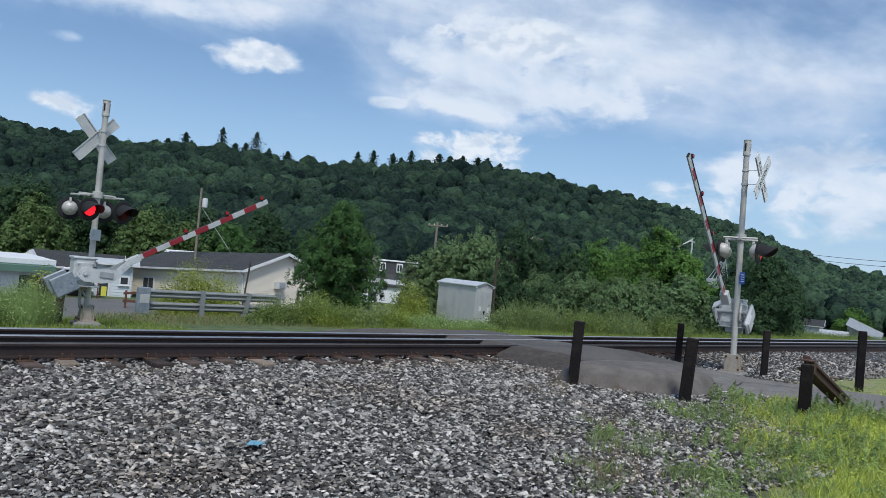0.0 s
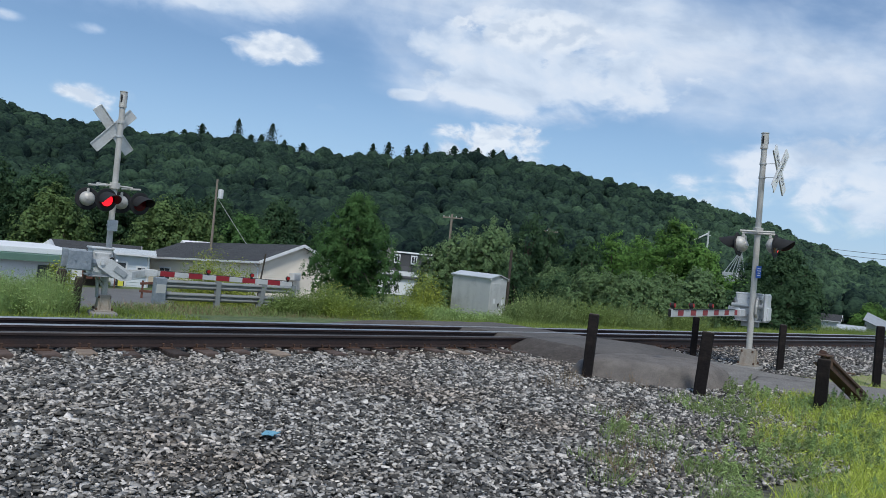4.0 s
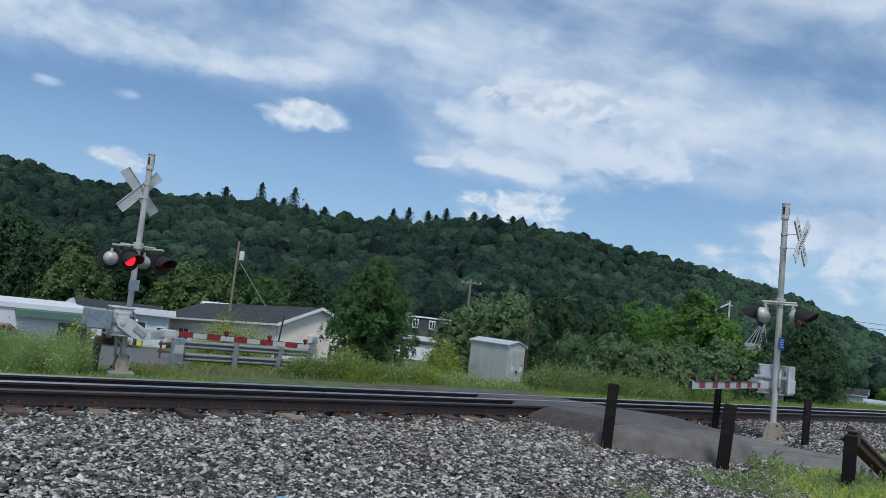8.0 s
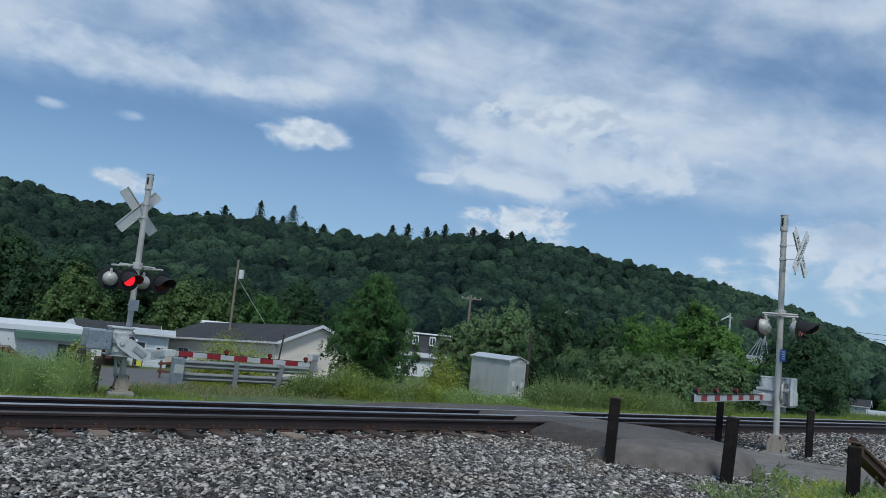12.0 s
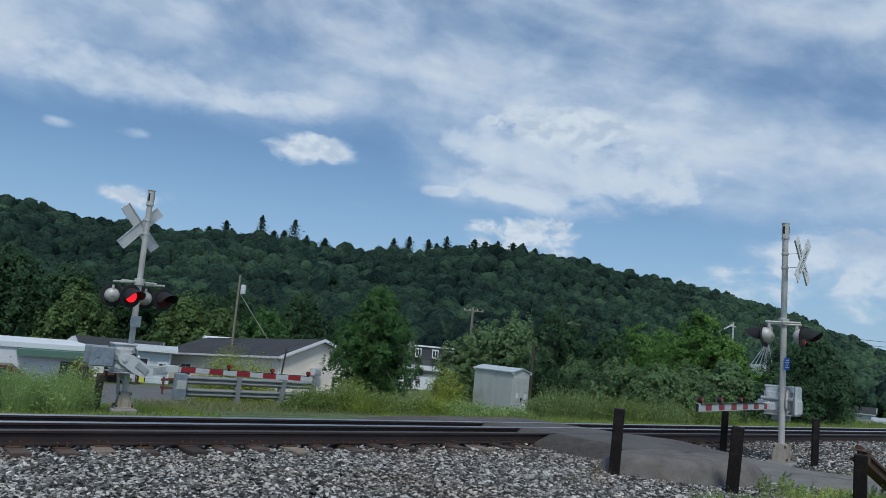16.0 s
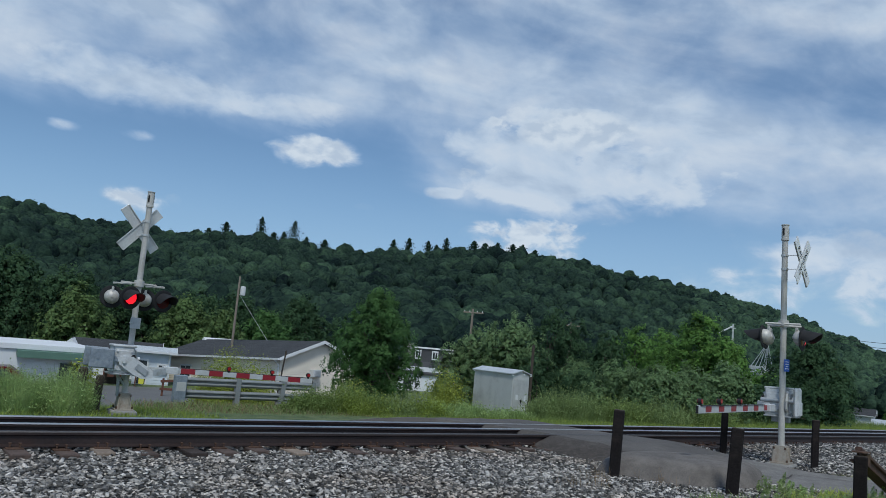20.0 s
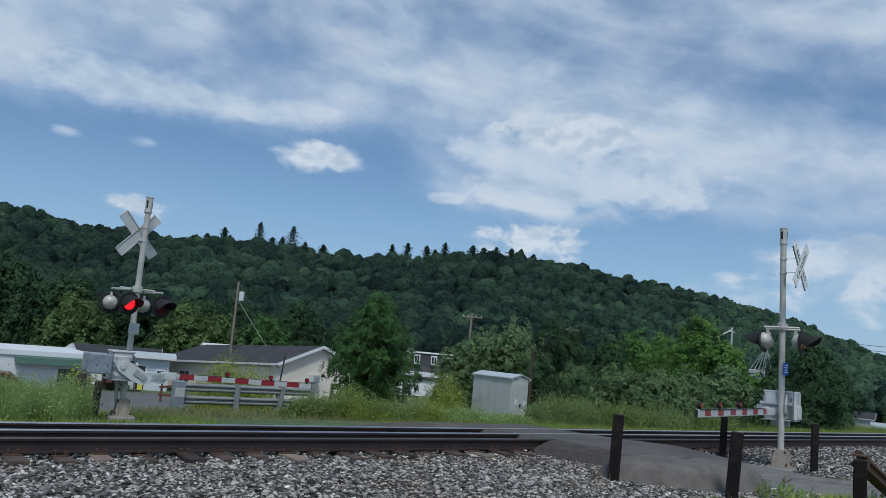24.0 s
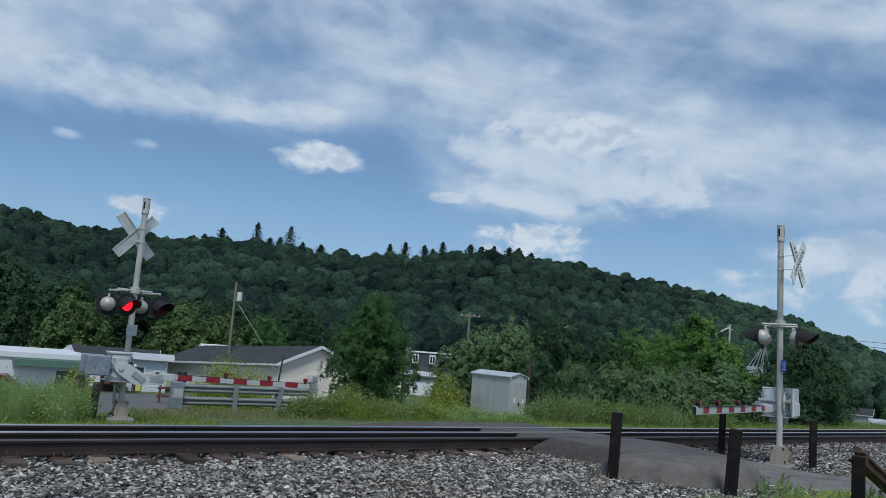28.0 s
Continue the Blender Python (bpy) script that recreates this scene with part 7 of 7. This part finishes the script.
def build_pole(bearing, dist, top_z, r, label, arms=1, can=False, lean=0.0):
    x, y, _ = polar(bearing, dist)
    z = land_z(x, y)
    h = top_z - z
    p = thing("utility_pole", label, "utility pole", at=pose(x, y, z, 0, lean, 0), group="utility poles")
    part("pole", Shape().tube((0, 0, -0.5), (0, 0, h), r * 1.15, r * 0.8, 12), WOOD_GREY, p, smooth=True)
    for k in range(arms):
        part("crossarm", Shape().box((1.9, 0.10, 0.12), (0, -r, h - 0.35 - 0.9 * k), Matrix.Rotation(radians(-40), 3, "Z"), cut=0.01), WOOD_GREY, p)
        for t in (-0.85, -0.35, 0.35, 0.85):
            q = Matrix.Rotation(radians(-40), 3, "Z") @ Vector((t, 0, 0))
            part("insulator", Shape().lathe([(0.0, 0.0), (0.05, 0.0), (0.035, 0.05), (0.05, 0.08), (0.0, 0.14)], (q.x, q.y - r, h - 0.29 - 0.9 * k), sides=8), CASE_WHITE, p)
    if can:
        part("transformer", Shape().lathe([(0.0, 0), (0.19, 0.0), (0.19, 0.6), (0.16, 0.65), (0.0, 0.67)], (0.30, -0.10, h - 1.35), sides=16), CASE_WHITE, p, "grey transformer can", smooth=True)
        part("guy_wire", Shape().pipe([(0.1, 0, h - 1.3), (2.2, -1.0, h - 4.4), (3.6, -1.6, h - 5.2)], 0.014, 5), CASE_WHITE, p, "pale service cable")
    return Vector((x, y, z + h))


def build_lines():
    a = build_pole(23.35, 60, 5.4, 0.09, "grey timber utility pole with a transformer", 0, True)
    c = build_pole(39.9, 76, 5.45, 0.13, "dark timber utility pole with a crossarm", 1)
    d = build_pole(46.9, 96, 5.8, 0.16, "far timber utility pole with a crossarm", 1)
    lamp = thing("street_lamp", "far street lamp with a slanting bracket arm", "street lamp", at=place(57.7, 105))
    z = 7.6 - land_z(*polar(57.7, 105)[:2])
    part("lamp_pole", Shape().tube((0, 0, 0), (0, 0, z), 0.16, 0.10, 10), CASE_WHITE, lamp)
    part("bracket_arm", Shape().pipe([(0, 0, z - 0.25), (-1.7, 0.9, z - 1.3)], 0.09), CASE_WHITE, lamp)
    part("crossarm", Shape().box((1.0, 0.1, 0.1), (0, 0, z - 0.5)), CASE_WHITE, lamp)
    # sagging wires to the right, low before the far hill
    for k, (h0, h1) in enumerate(((5.2, 4.6), (4.4, 3.9))):
        p0, p1 = Vector(polar(62, 150, h0 + 4)), Vector(polar(82, 120, h1 + 4))
        pts = [p0.lerp(p1, t) - Vector((0, 0, 1.2 * math.sin(math.pi * t))) for t in np.linspace(0, 1, 14)]
        solo("overhead_wire", Shape().pipe(pts, 0.035, 5), CABLE, "thin dark overhead wire", "wire", group="overhead wires")


build_lines()


def build_car():
    car = thing("parked_car", "dark red parked hatchback beside the shop", "car", at=place(8.2, 44.5, 0, 168))
    body = Shape()
    side = [(-2.1, 0.28), (2.05, 0.28), (2.15, 0.62), (2.0, 0.86), (1.0, 0.96), (0.35, 1.42), (-1.35, 1.46), (-2.0, 1.0), (-2.15, 0.7)]
    k = len(side)
    rings = [(-0.86, 1.0), (-0.78, 1.03), (0.78, 1.03), (0.86, 1.0)]
    vs = [(x * sc, w, 0.28 + (z - 0.28) * sc) for w, sc in rings for x, z in side]
    fs = [(r * k + i, r * k + (i + 1) % k, (r + 1) * k + (i + 1) % k, (r + 1) * k + i) for r in range(3) for i in range(k)] + [tuple(range(k - 1, -1, -1)), tuple(range(3 * k, 4 * k))]
    body.add(vs, fs)
    part("car_body", body, CAR_RED, car, smooth=False)
    for w in (-0.875, 0.875):
        part("side_window", Shape().add([(x, w, z) for x, z in ((0.8, 0.98), (0.25, 1.34), (-1.25, 1.37), (-1.75, 1.02))], [(0, 1, 2, 3)] if w < 0 else [(3, 2, 1, 0)]), WINDOW, car, "dark car window")
    for x in (-1.35, 1.3):
        for w in (-0.80, 0.80):
            wh = part("wheel", Shape().tube((x, w - 0.10, 0.31), (x, w + 0.10, 0.31), 0.31, sides=20), TYRE, car)
            part("rim", Shape().tube((x, w - 0.108, 0.31), (x, w + 0.108, 0.31), 0.19, sides=14), GALV, wh)
    for w in (-0.6, 0.6):
        part("headlight", Shape().box((0.08, 0.32, 0.14), (2.10, w, 0.70), cut=0.02), CASE_WHITE, car)


build_car()


RAG = (3.38, 6.2)


def build_litter():
    s = Shape()
    vs = [(0.10 * i + 0.02 * math.sin(5 * i + j), 0.07 * j + 0.02 * math.cos(3 * j + i), 0.03 * abs(math.sin(2.1 * i + 1.3 * j)) + 0.01) for i in range(-2, 3) for j in range(-2, 3)]
    s.add(vs, [(5 * a + c, 5 * a + 5 + c, 5 * a + 6 + c, 5 * a + 1 + c) for a in range(4) for c in range(4)])
    s.add([(x, y, z - 0.012) for x, y, z in vs], [(5 * a + c, 5 * a + 1 + c, 5 * a + 6 + c, 5 * a + 5 + c) for a in range(4) for c in range(4)])
    solo("blue_rag", s, CLOTH, "crumpled scrap of blue plastic on the ballast", "litter", at=pose(*RAG, land_z(*RAG) + 0.065, 0, 0, 40) @ Matrix.Scale(0.42, 4))


build_litter()


# ---- what moves ----
FAR_ARM = [(0.0, 29), (0.3, 24), (0.6, 18.5), (0.9, 14), (1.2, 9.5), (1.5, 5), (1.8, 1.8), (2.1, 0.0), (2.5, -1.0), (28.0, -1.0)]
NEAR_ARM = [(0.0, 43), (0.5, 33.5), (1.0, 24.3), (1.5, 15.4), (2.0, 7.7), (2.5, 4.6), (3.0, 3.0), (3.5, 1.2), (4.5, 0.0), (28.0, 0.0)]
FLASH, FIRST, LIT = 1.3225, 0.35, 0.66


def flash_rows(offset):
    """The bulb comes up against its lens while it is lit and sinks back behind it when it is not."""
    on, off = pose(0, 0, 0.052), pose(0, 0, 0.012)
    k0 = FIRST + offset - 2 * FLASH
    rows, t, lit = [], 0.0, None
    for k in range(28 * 30 + 1):
        t = k / 30
        now = ((t - k0) % FLASH) < LIT
        if lit is None or now != lit:
            if lit is not None:
                rows.append((t - 1 / 30, on if lit else off))
            rows.append((t, on if now else off))
            lit = now
    rows.append((28.0, on if lit else off))
    clean = []
    for r in rows:
        if not clean or r[0] > clean[-1][0] + 1e-6:
            clean.append(r)
    return clean


def motions():
    for arm, rows in ((arm_far, FAR_ARM), (arm_near, NEAR_ARM)):
        at = arm.matrix_basis.copy()
        walk(arm, [(t, at @ pose(0, 0, 0, 0, a, 0)) for t, a in rows])
    for bulbs, flip in ((bulbs_far, False), (bulbs_near, False)):
        for k, bulb in enumerate(bulbs):
            first = (k % 2 == 0) != flip
            walk(bulb, flash_rows(0.0 if first else LIT))
    walk(clouds, [(0.0, pose(0, 0, 0)), (28.0, pose(0, 0, 0, 0, 0, -2.1))])


motions()
